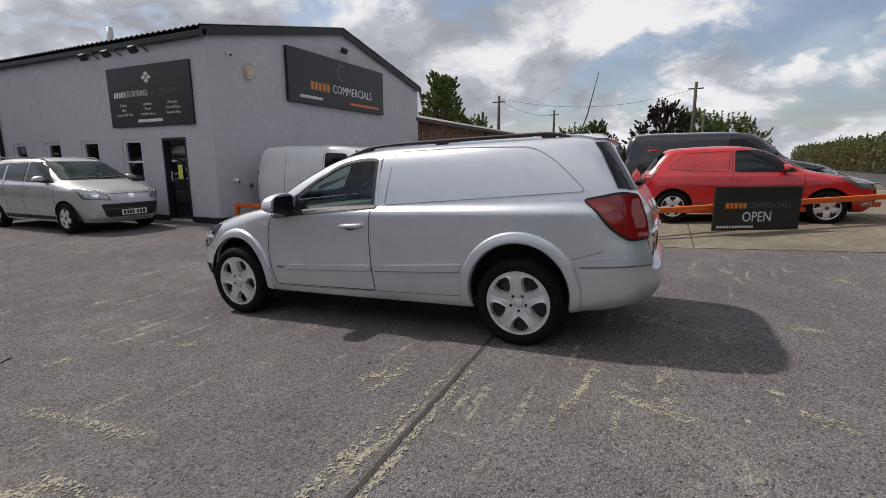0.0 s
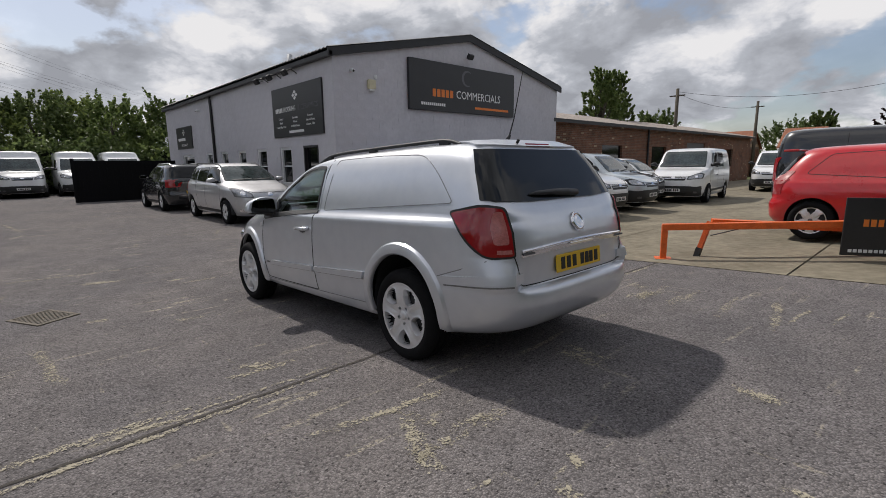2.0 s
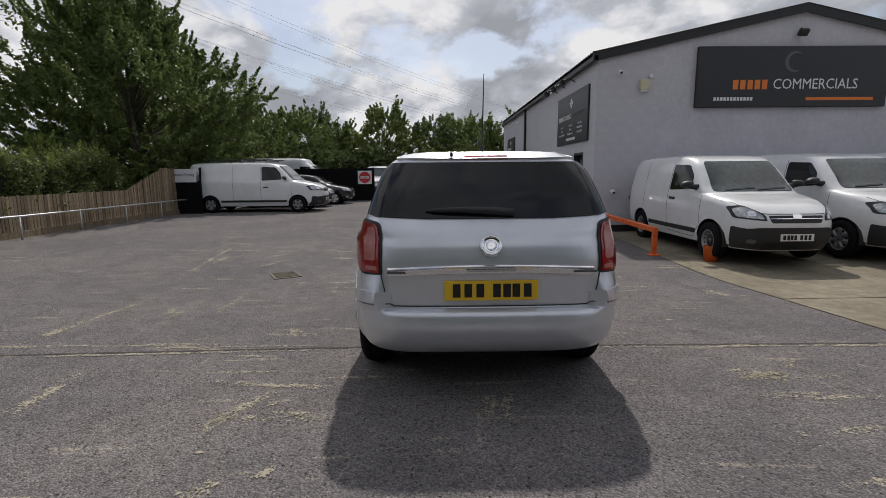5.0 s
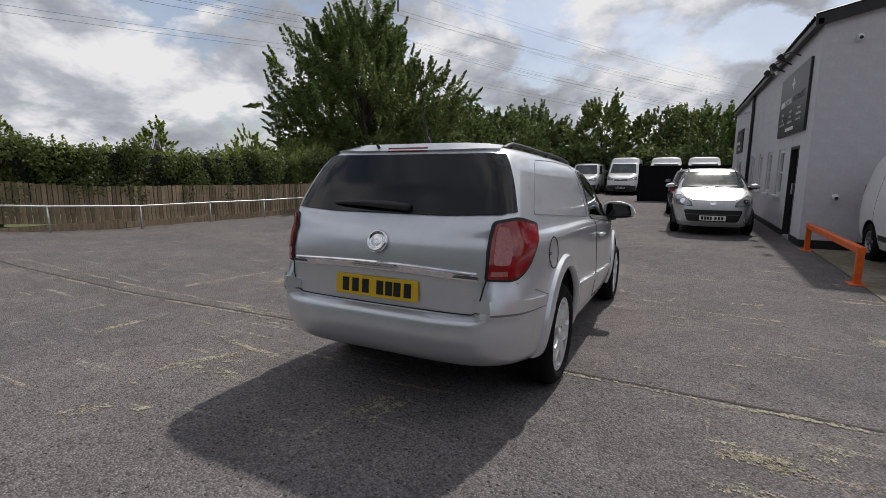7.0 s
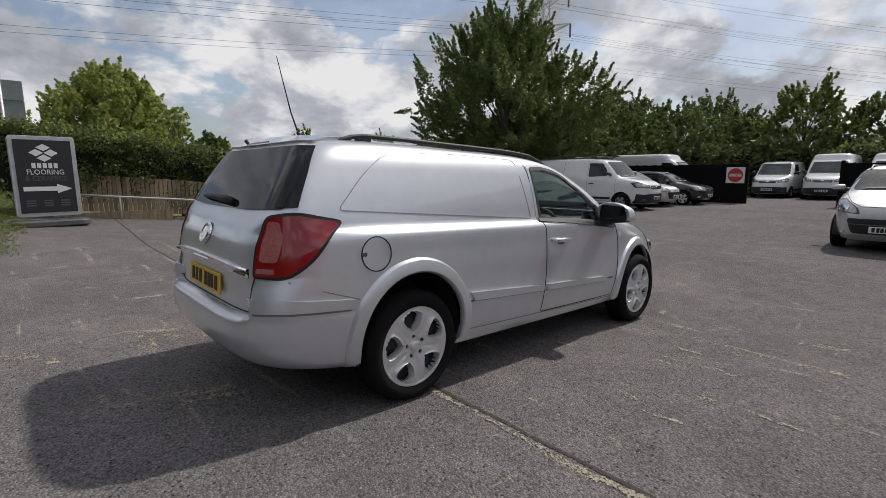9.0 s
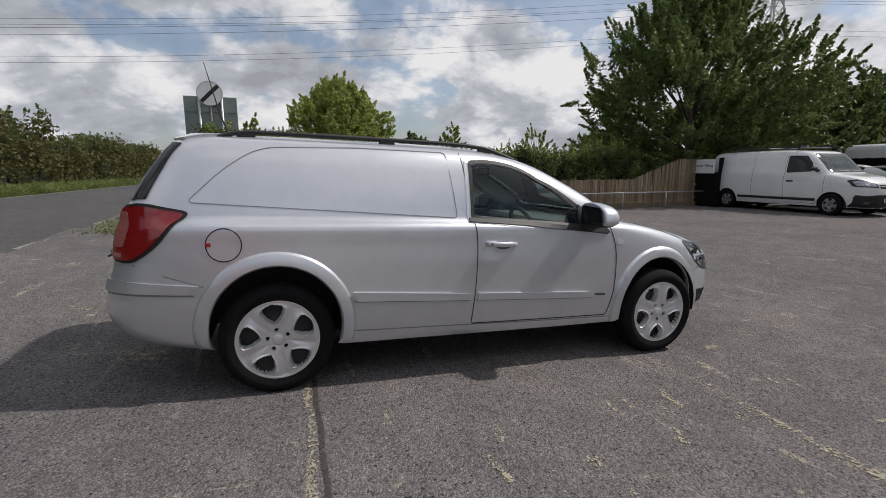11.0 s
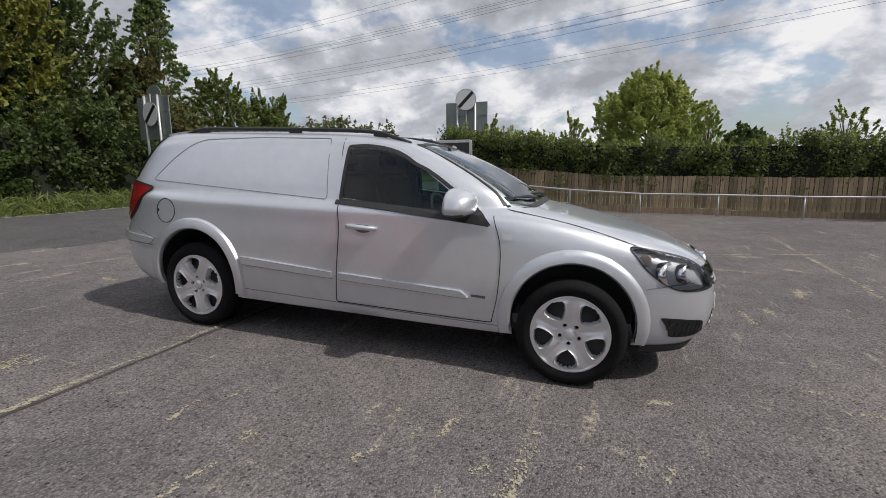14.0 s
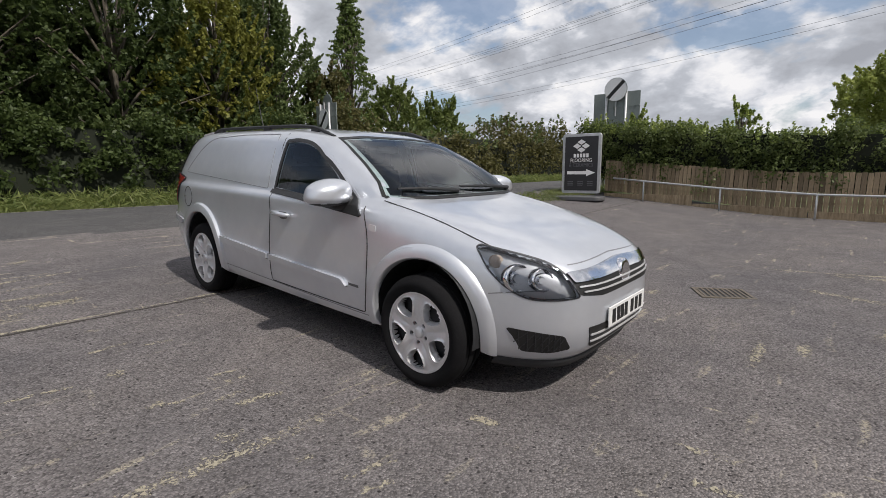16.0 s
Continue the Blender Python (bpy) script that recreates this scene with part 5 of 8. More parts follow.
def plate_bars(car, front, x, y0, z, tilt, label, width=0.52, rows=((-0.2, -0.065), (0.0, 0.175))):
    """A number plate whose characters are plain bars."""
    s = 1 if front else -1
    base = pose(x, y0, z, 0, tilt, 0)
    ob = part("number_plate", boxes((-0.004, -width / 2, -0.055, 0.004, width / 2, 0.055), bevel=0.003), WPLATE if front else YPLATE, car, label, m=base)
    k = width / 0.52
    bars = []
    spots = [-0.2, -0.137, -0.086, -0.03, 0.062, 0.128, 0.192]
    for yy in spots:
        bars.append((s * 0.0035, yy * k - 0.021, -0.037, s * 0.0065, yy * k + 0.021, 0.037))
    for b in bars:
        part("plate_bar", boxes(tuple(min(b[i], b[i + 3]) for i in range(3)) + tuple(max(b[i], b[i + 3]) for i in range(3))), INK, ob)
    return ob


def vehicle(name, sp, m, label, category, group="", count=60, levels=30):
    """A vehicle: skin, arches, wheels, and the plates that lie on its skin."""
    car = thing(name, m, label, category, group)
    bm = shell(sp, count, levels)
    bvh = BVHTree.FromBMesh(bm)
    rise = sp.get("rise", (0.0, 0.0))
    hubs = [(sp["xf"], sp["wheel"][0] + rise[0]), (sp["xr"], sp["wheel"][0] + rise[1])]
    cut_arches(bm, hubs, sp["arch"], sp["z"][0])
    for where, poly in sp.get("cuts", ()):
        cut_window(bm, where, poly)
    body = part("body", bm, sp["paint"], car, sp.get("body_label", ""), smooth=38)
    lo = sp["z"][0]
    part("underbody", boxes((sp["rear"][0][1] + 0.35, -sp["width"][0][1] + 0.10, lo + 0.0, sp["front"][0][1] - 0.55, sp["width"][0][1] - 0.10, lo + 0.05)), PLASTIC, car)
    n = 20
    for hx, hz in hubs:
        for s in (1, -1):
            well = bmesh.new()
            r0 = [[well.verts.new((hx + sp["arch"] * 0.995 * math.cos(math.pi * (1.12 * j / n - 0.06)), s * yy, hz + sp["arch"] * 0.995 * math.sin(math.pi * (1.12 * j / n - 0.06)))) for j in range(n + 1)] for yy in (sp["track"] + 0.06, 0.42)]
            for j in range(n):
                well.faces.new((r0[0][j], r0[0][j + 1], r0[1][j + 1], r0[1][j]))
            well.faces.new(r0[1])
            part("wheel_housing", well, PLASTIC, car)
    add_wheels(car, sp)
    if sp.get("lip"):
        for hx, hz in hubs:
            for s in (1, -1):
                part("wheel_arch_lip", arch_lip(bvh, hx, hz, sp["arch"], sp["lip"][0], s, sp["lip"][1], -0.26, math.pi + 0.26), sp["lip"][2], car, smooth=40)
    if sp.get("mirror"):
        for s in (1, -1):
            mirror_part(car, sp, s, sp.get("mirror_paint", sp["paint"]))
    made = {}
    for pname, where, outline, material, off, *rest in sp["plates"]:
        for w in {"B": ("L", "R"), "rearB": ("rearL", "rearR"), "noseB": ("noseL", "noseR")}.get(where, (where,)):
            plabel = rest[0] if rest else ""
            made[pname, w] = part(pname, patch(bvh, outline, w, off, min(rest[1], 0.05 if material is SEAM else 9) if len(rest) > 1 else 0.09, max(0.014, off + 0.003)), material, car, plabel, smooth=35)
    for front, x, y, z, tilt in sp.get("number_plates", ()):
        plate_bars(car, front, x, y, z, tilt, "white front number plate" if front else "yellow rear number plate")
    return car, bvh, body

# ---- the silver estate van ----
AX_F, AX_R = 1.3515, -1.3515
CAR_SCALE = 1.045
SIDE_WINDOW = rounded(smooth_line([(-0.185, 1.36), (-0.03, 1.368), (0.17, 1.338), (0.38, 1.245), (0.60, 1.105), (0.78, 0.965)], 4) + [(0.83, 0.925), (0.60, 0.945), (-0.19, 1.00)], 0.012, 2)
SCREEN_EDGE = [(-0.66, 1.02), (-0.62, 1.14), (-0.555, 1.29), (-0.50, 1.375), (-0.25, 1.396), (0.25, 1.396), (0.50, 1.375), (0.555, 1.29), (0.62, 1.14), (0.66, 1.02), (0.4, 1.012), (-0.4, 1.012)]
TAIL_WINDOW = rounded([(-0.675, 1.078), (-0.625, 1.25), (-0.555, 1.386), (0.555, 1.386), (0.625, 1.25), (0.675, 1.078), (0.35, 1.062), (-0.35, 1.062)], 0.03, 3)


def inset(poly, d):
    c = Vector((sum(p[0] for p in poly) / len(poly), sum(p[1] for p in poly) / len(poly)))
    return [tuple(Vector(p) + (c - Vector(p)).normalized() * d) for p in poly]


def both(*pts):
    return list(pts) + [(-a, b) for a, b in reversed(pts)]


PANEL = rounded([(-1.80, 1.075), (-1.62, 1.262), (-1.44, 1.385), (-0.90, 1.41), (-0.325, 1.41), (-0.275, 1.005)], [0.04, 0.15, 0.12, 0.05, 0.03, 0.03], 6)
TAIL_LAMP_S = rounded([(-0.745, 1.018), (-0.92, 1.050), (-1.045, 1.030), (-1.08, 0.90), (-1.095, 0.768), (-0.94, 0.768), (-0.858, 0.832), (-0.80, 0.915)], [0.03, 0.04, 0.03, 0.0, 0.02, 0.04, 0.05, 0.05], 5)
HEADLAMP = rounded([(0.672, 0.822), (0.70, 0.832), (0.90, 0.795), (1.02, 0.765), (1.10, 0.715), (1.172, 0.606), (1.04, 0.592), (0.90, 0.592), (0.79, 0.65), (0.72, 0.725)], [0.015, 0.02, 0.05, 0.05, 0.05, 0.02, 0.05, 0.06, 0.05, 0.04], 4)
CORNER_X = curve((0.54, -2.262), (0.60, -2.258), (0.68, -2.235), (0.74, -2.212), (0.77, -2.203), (0.80, -2.205))


def rear_corner(x, y, z):
    """The bumper rises to the lamps at the corners and is stepped back below the tailgate."""
    if x > -1.8 or not 0.54 < z < 0.80:
        return x
    w = min(1.0, max(0.0, (abs(y) - 0.565) / 0.07))
    return x + (float(CORNER_X(z)) - float(REAR_X(z))) * w * min(1.0, (-1.8 - x) / 0.2)


REAR_X = curve((0.48, -2.27), (0.54, -2.262), (0.562, -2.245), (0.574, -2.192), (0.60, -2.19), (0.72, -2.198), (0.80, -2.205))
ASTRA = dict(
    z=(0.25, 1.478), roof=1.40, hood=(0.74, 1.03), xc=-0.7, xf=AX_F, xr=AX_R, track=0.722, arch=0.360,
    front=[(0.2, 2.01), (0.25, 2.08), (0.33, 2.148), (0.46, 2.176), (0.60, 2.17), (0.69, 2.138), (0.75, 2.075), (0.79, 1.995), (0.84, 1.858), (0.885, 1.69), (0.935, 1.45), (0.975, 1.23), (1.005, 1.07), (1.03, 1.01), (1.12, 0.87), (1.25, 0.62), (1.36, 0.36), (1.42, 0.16), (1.45, -0.02), (1.468, -0.2), (1.478, -0.45)],
    rear=[(0.2, -1.80), (0.25, -1.92), (0.285, -2.10), (0.325, -2.19), (0.40, -2.25), (0.48, -2.27), (0.54, -2.262), (0.562, -2.245), (0.574, -2.192), (0.60, -2.19), (0.72, -2.198), (0.80, -2.205), (0.90, -2.19), (0.98, -2.155), (1.06, -2.10), (1.20, -2.02), (1.33, -1.94), (1.40, -1.898), (1.434, -1.875), (1.450, -1.78), (1.468, -1.45), (1.478, -1.0)],
    width=[(0.2, 0.74), (0.235, 0.765), (0.30, 0.795), (0.42, 0.818), (0.55, 0.827), (0.70, 0.822), (0.85, 0.811), (0.935, 0.806), (0.952, 0.801), (0.967, 0.790), (0.990, 0.762), (1.005, 0.752), (1.03, 0.744), (1.10, 0.725), (1.25, 0.675), (1.35, 0.632), (1.41, 0.585), (1.445, 0.52), (1.468, 0.36), (1.478, 0.2)],
    nf=[(0.2, 4.6), (0.70, 4.4), (0.84, 5.0), (0.98, 6.5), (1.1, 9.0), (1.35, 8.0), (1.45, 5.0), (1.48, 3.0)],
    nr=[(0.2, 5.2), (0.56, 5.8), (0.60, 6.2), (0.95, 6.5), (1.05, 12.0), (1.3, 13.0), (1.40, 10.0), (1.45, 5.0), (1.48, 3.0)], tweak=rear_corner,
    wheel=(0.317, 0.200, 0.228, "five", ALLOY), paint=SILVER, lip=(0.436, 0.026, SILVER), rise=(0.050, 0.066), turns=((33, -25), (10, 40)),
    mirror=(0.68, 0.892, 1.040, 1.30), body_label="metallic silver body shell",
    cuts=[("nose", inset(HEADLAMP, 0.008)), ("side", inset(SIDE_WINDOW, 0.006)), ("front", inset(SCREEN_EDGE, 0.03))],
    number_plates=[(False, -2.208, 0.0, 0.672, 3.0), (True, 2.188, 0.0, 0.468, -3.0)],
    plates=[
        ("windscreen", "front", SCREEN_EDGE, SCREEN, 0.003, "large raked windscreen", 0.06),
        ("tailgate_window", "rear", TAIL_WINDOW, TINT, 0.008, "dark tinted rear window", 0.045),
        ("window_wrap", "rearB", [(-0.915, 1.088), (-1.02, 1.082), (-0.985, 1.25), (-0.955, 1.385), (-0.893, 1.385), (-0.898, 1.25)], TINT, 0.0085, "dark glass wrapped round the corner", 0.03),
        ("side_window", "B", inset(SIDE_WINDOW, 0.012), GLASS, 0.002, "clear door window", 0.05),
        # shade along the pressed panel edge, drawn as a grey line
        ("cargo_panel_seam", "B", ribbon(PANEL + PANEL[:1], 0.0045), SEAM_AND_SHADE, 0.0028, "", 0.2),
        ("pillar_seam", "B", ribbon([(-0.225, 1.415), (-0.205, 1.25), (-0.178, 1.01), (-0.165, 0.985)], 0.004), SEAM, 0.0028, "", 0.2),
        ("door_seam", "B", ribbon(smooth_line([(-0.175, 1.0), (-0.155, 0.85), (-0.158, 0.65), (-0.175, 0.34)]) + [(-0.165, 0.328), (0.87, 0.318)] + smooth_line([(0.885, 0.325), (0.918, 0.52), (0.918, 0.78), (0.862, 0.965)]), 0.005), SEAM, 0.0028, "", 0.2),
        ("window_sill_trim", "B", ribbon([(-0.20, 0.993), (0.2, 0.972), (0.60, 0.938), (0.84, 0.915)], 0.026), PLASTIC, 0.009, "black rubber window seal", 0.2),
        ("sill_seam", "B", ribbon([(-0.95, 0.335), (0.0, 0.318), (0.97, 0.30)], 0.005), SEAM_AND_SHADE, 0.0028, "", 0.3)
    ] + [
        ("side_moulding", "B", rounded([(-0.94, 0.575), (-0.915, 0.522), (-0.195, 0.494), (-0.195, 0.536)], 0.006, 2), SILVER, 0.020, "silver rubbing strip", 0.2),
        ("door_moulding", "B", rounded([(-0.15, 0.536), (-0.15, 0.493), (0.74, 0.463), (0.70, 0.505)], [0.006, 0.006, 0.004, 0.04], 4), SILVER, 0.020, "silver rubbing strip", 0.2),
        # grey lines under the strips: the shadow below them, drawn as colour
        ("moulding_gap", "B", ribbon([(-0.93, 0.519), (-0.915, 0.516), (-0.195, 0.488)], 0.007), SEAM_AND_SHADE, 0.004, "", 0.2),
        ("moulding_gap", "B", ribbon([(-0.15, 0.487), (0.74, 0.457)], 0.007), SEAM_AND_SHADE, 0.004, "", 0.2),
        ("insert_gap", "rearB", ribbon([(-0.68, 0.586), (-0.98, 0.595), (-1.135, 0.596)], 0.008), SEAM_AND_SHADE, 0.004, "", 0.05),
        ("side_badge", "B", rounded([(0.925, 0.870), (0.925, 0.833), (0.982, 0.828), (0.982, 0.865)], 0.006), ALLOY, 0.004, "small chrome badge"),
        ("door_badge", "B", [(0.755, 0.487), (0.755, 0.472), (0.845, 0.468), (0.845, 0.484)], GREYPLASTIC, 0.003),
        ("tail_lamp_surround", "rearB", inset(TAIL_LAMP_S, -0.016), INK, 0.009, "", 0.05),
        ("tail_lamp", "rearB", TAIL_LAMP_S, REDLAMP, 0.014, "red tail lamp", 0.05)
    ] + [
        ("reversing_lamp", "rearB", rounded([(-1.035, 1.018), (-0.985, 1.022), (-0.965, 0.93), (-0.985, 0.835), (-1.068, 0.835), (-1.06, 0.90)], 0.018, 3), PINKLAMP, 0.0175, "", 0.05),
        ("lamp_foot", "rearB", [(-1.078, 0.806), (-1.0, 0.806), (-1.0, 0.784), (-1.082, 0.784)], PINKLAMP, 0.0175, "", 0.05),
        ("bumper_seam", "B", ribbon([(-2.06, 0.745), (-1.90, 0.69), (-1.72, 0.635)], 0.006), SEAM_AND_SHADE, 0.0028, "", 0.3),
        ("rear_bumper_insert", "rearB", rounded([(-0.66, 0.640), (-0.98, 0.665), (-1.145, 0.660), (-1.145, 0.604), (-0.98, 0.604), (-0.69, 0.594)], [0.008, 0, 0.004, 0.004, 0, 0.02], 3), SILVER, 0.013, "raised bumper strip", 0.05),
        ("front_bumper_seam", "B", ribbon([(1.74, 0.60), (1.88, 0.625), (2.0, 0.64)], 0.006), SEAM_AND_SHADE, 0.0028, "", 0.3),
        ("bonnet_seam", "front", ribbon([(0.675, 1.0), (0.668, 0.93), (0.66, 0.86), (0.645, 0.82)], 0.006), SEAM, 0.0028, "", 0.1)
    ] + [
        ("bonnet_seam", "front", ribbon([(-0.675, 1.0), (-0.668, 0.93), (-0.66, 0.86), (-0.645, 0.82)], 0.006), SEAM, 0.0028, "", 0.1),
        ("bonnet_edge", "front", ribbon([(-0.45, 0.752), (0.0, 0.765), (0.45, 0.752)], 0.003), SEAM_AND_SHADE, 0.002, "", 0.05),
        ("tailgate_seam", "rear", ribbon(both((0.612, 0.765), (0.598, 0.70), (0.575, 0.60), (0.54, 0.583), (0.0, 0.580)), 0.006), SEAM, 0.003, "", 0.2),
        ("plate_recess", "rear", rounded([(-0.32, 0.765), (-0.30, 0.60), (0.30, 0.60), (0.32, 0.765)], 0.02, 4), SILVER, -0.004, "", 0.1),
        ("high_brake_lamp", "rear", [(-0.13, 1.426), (-0.13, 1.406), (0.13, 1.406), (0.13, 1.426)], REDLAMP, 0.008, "red high brake lamp", 0.05),
        ("headlamp_body", "noseB", inset(HEADLAMP, -0.01), DARKCHROME, -0.034, "grey headlamp body behind clear glass", 0.04),
        ("grille", "front", rounded([(-0.50, 0.722), (-0.465, 0.615), (-0.30, 0.596), (0.30, 0.596), (0.465, 0.615), (0.50, 0.722), (0.0, 0.745)], 0.02, 3), INK, 0.003, "black slatted grille", 0.06)
    ] + [
        ("grille_bar", "front", rounded([(-0.495, 0.720), (-0.478, 0.676), (0.0, 0.684), (0.478, 0.676), (0.495, 0.720), (0.0, 0.742)], 0.008, 2), CHROME, 0.014, "chrome grille bar", 0.06),
        ("grille_slat", "front", ribbon([(-0.46, 0.655), (0.0, 0.652), (0.46, 0.655)], 0.008), ALLOY, 0.010, "", 0.1),
        ("grille_slat", "front", ribbon([(-0.44, 0.630), (0.0, 0.624), (0.44, 0.630)], 0.008), ALLOY, 0.010, "", 0.1),
        ("lower_grille", "front", rounded([(-0.41, 0.445), (0.41, 0.445), (0.355, 0.325), (-0.355, 0.325)], 0.02, 3), INK, 0.004, "", 0.06),
        ("lower_slat", "front", ribbon([(-0.385, 0.402), (0.385, 0.402)], 0.008), ALLOY, 0.012, "", 0.1),
        ("lower_slat", "front", ribbon([(-0.37, 0.363), (0.37, 0.363)], 0.008), ALLOY, 0.012, "", 0.1),
        ("fog_grille", "front", rounded([(0.528, 0.413), (0.478, 0.338), (0.55, 0.316), (0.63, 0.316), (0.682, 0.440)], 0.014, 3), INK, 0.004, "black mesh bumper grille", 0.05)
    ] + [
        ("fog_grille", "front", rounded([(-0.528, 0.413), (-0.478, 0.338), (-0.55, 0.316), (-0.63, 0.316), (-0.682, 0.440)], 0.014, 3), INK, 0.004, "black mesh bumper grille", 0.05),
        ("fuel_flap_seam", "R", ribbon([(-1.618 + 0.088 * math.cos(a), 0.856 + 0.088 * math.sin(a)) for a in np.linspace(0, 2 * math.pi, 33)], 0.006), SEAM, 0.0028, "", 0.3),
        ("fuel_flap_latch", "R", rounded([(-1.705, 0.868), (-1.705, 0.848), (-1.68, 0.848), (-1.68, 0.868)], 0.005), CHROME, 0.005),
    ])


def build_astra():
    car, bvh, body = vehicle("estate_van", ASTRA, pose(0, 0, 0, 0, 2.5, 0) @ Matrix.Scale(CAR_SCALE, 4), "metallic silver estate van with panelled rear sides parked on worn asphalt", "van", count=190, levels=104)

    def on(where, u, v, off=0.0):
        if where in "LR":
            s = 1 if where == "L" else -1
            hit, n, _, _ = bvh.ray_cast(Vector((u, 4 * s, v)), Vector((0, -s, 0)))
        elif where == "rear":
            hit, n, _, _ = bvh.ray_cast(Vector((-6, u, v)), Vector((1, 0, 0)))
        elif where == "front":
            hit, n, _, _ = bvh.ray_cast(Vector((6, u, v)), Vector((-1, 0, 0)))
        else:
            hit, n, _, _ = bvh.ray_cast(Vector((u, v, 4)), Vector((0, 0, -1)))
        return hit + n * off
    # black frame round the door windows
    for w in "LR":
        frame_bm = patch(bvh, ribbon(SIDE_WINDOW + SIDE_WINDOW[:1], 0.044), w, 0.0035, 0.1, 0.02)
        part("window_frame", frame_bm, SILVER, car, "silver door window frame", smooth=30)
        seal = inset(SIDE_WINDOW, 0.019)
        part("window_seal", patch(bvh, ribbon(seal + seal[:1], 0.022), w, 0.0075, 0.1), PLASTIC, car, "thin black window rubber", smooth=30)
        corner = patch(bvh, rounded([(0.60, 0.925), (0.862, 0.907), (0.80, 0.965), (0.62, 1.10)], [0.01, 0.03, 0.02, 0.01], 4), w, 0.016, 0.06, 0.02)
        part("mirror_corner", corner, PLASTIC, car, smooth=30)
    frit = SCREEN_EDGE
    part("screen_edge", patch(bvh, ribbon(frit + frit[:1], 0.014), "front", 0.0045, 0.1), INK, car, "black edge of the windscreen", smooth=30)
    # door handles; a grey patch on the skin gives the shade of each cup
    for w, s in (("L", 1), ("R", -1)):
        c = on(w, 0.02, 0.842)
        cup = patch(bvh, rounded([(-0.06 + 0.02, 0.862), (0.05 + 0.02, 0.862), (0.06 + 0.02, 0.82), (0.0 + 0.02, 0.806), (-0.05 + 0.02, 0.82)], 0.03), w, 0.004, 0.03)
        part("handle_cup_shade", cup, GREYPLASTIC, car, smooth=30)
        pts = [on(w, x, 0.847 - 0.02 * (x + 0.1), o) for x, o in ((-0.095, 0.004), (-0.08, 0.028), (0.0, 0.034), (0.10, 0.030), (0.118, 0.004))]
        hb = tube(pts, [0.013, 0.016, 0.017, 0.015, 0.011], 10)
        part("door_handle", hb, SILVER, car, "silver door handle", smooth=40)
        part("lock_barrel", lathe([(0, 0.0), (0.008, 0.0)], 12), CHROME, car, m=Matrix.Translation(on(w, -0.075, 0.848, 0.046)))
    # roof rails
    for s in (1, -1):
        xs = np.linspace(-1.66, 0.22, 26)
        pts = []
        for i, x in enumerate(xs):
            p = on("top", x, s * 0.50)
            lift = 0.03 * min(1, i / 1.5) if x < -1.5 else 0.03 * min(1.0, (25 - i) / 3)
            pts.append(p + Vector((0, 0, lift - 0.004)))
        rb = tube(pts, 0.013, 8)
        bmesh.ops.scale(rb, vec=(1, 1.1, 1), verts=rb.verts[:])
        for v in rb.verts:
            v.co.y = s * 0.50 + (v.co.y - s * 0.55)
        part("roof_rail", rb, PLASTIC, car, "black roof rail", smooth=50)
        for q in (pts[2], pts[13], pts[-4]):
            part("rail_foot", boxes(*[tuple(Vector(p) - Vector((0.05, 0.014, 0.032))) + tuple(Vector(p) + Vector((0.05, 0.014, 0.002))) for p in (q,)], bevel=0.006), PLASTIC, car)
    # spoiler lip over the rear window
    sp = patch(bvh, rounded([(-0.50, 1.443), (0.50, 1.443), (0.54, 1.408), (-0.54, 1.408)], 0.015), "rear", 0.014, 0.1, 0.03)
    part("rear_spoiler", sp, SILVER, car, smooth=40)
    # aerial
    a = on("top", -1.62, 0.0)
    part("aerial_foot", tube([a - Vector((0, 0, 0.01)), a + Vector((-0.02, 0, 0.03)), a + Vector((-0.035, 0, 0.05))], [0.024, 0.014, 0.009], 12), PLASTIC, car, smooth=40)
    part("aerial", tube([a + Vector((-0.03, 0, 0.045)), a + Vector((-0.075, 0, 0.16)), a + Vector((-0.16, 0, 0.47))], [0.006, 0.0045, 0.0022], 8), PLASTIC, car, "thin black roof aerial")
    # badges: plain shapes
    b = on("rear", 0.0, 0.915, 0.004)
    part("tailgate_badge", lathe([(0.0, 0.012), (0.030, 0.014), (0.044, 0.010), (0.047, 0.014), (0.056, 0.016), (0.062, 0.008), (0.063, 0.0)], 40), CHROME, car, "round chrome badge", smooth=30, m=Matrix.Translation(b) @ pose(0, 0, 0, 0, 0, 90) @ pose(0, 0, 0, 22, 0, 0))
    f = on("front", 0.0, 0.672)
    part("bonnet_badge", lathe([(0.0, 0.012), (0.040, 0.014), (0.060, 0.014), (0.070, 0.006), (0.071, -0.02)], 40), CHROME, car, "round chrome badge", smooth=30, m=Matrix.Translation(f) @ pose(0, 0, 0, 0, 0, -90) @ pose(0, 0, 0, 10, 0, 0))
    # chrome strip across the tailgate, handle, script bars
    bm = bmesh.new()
    rows = []
    for y in np.linspace(-0.572, 0.572, 31):
        p = on("rear", y, 0.79)
        rows.append([bm.verts.new((p.x + dx, y, 0.79 + dz - 0.018 * (y / 0.6) ** 2)) for dx, dz in ((0.01, 0.026), (-0.010, 0.024), (-0.017, 0.018), (-0.016, 0.012), (-0.010, 0.006), (-0.008, -0.020), (0.01, -0.022))])
    for r0, r1 in zip(rows, rows[1:]):
        for i in range(6):
            bm.faces.new((r0[i], r0[i + 1], r1[i + 1], r1[i]))
    bm.faces.new(rows[0]); bm.faces.new(rows[-1][::-1])
    bmesh.ops.recalc_face_normals(bm, faces=bm.faces[:])
    part("tailgate_strip", bm, CHROME, car, "chrome strip above the number plate", smooth=25)
    h = on("rear", 0.0, 0.79)
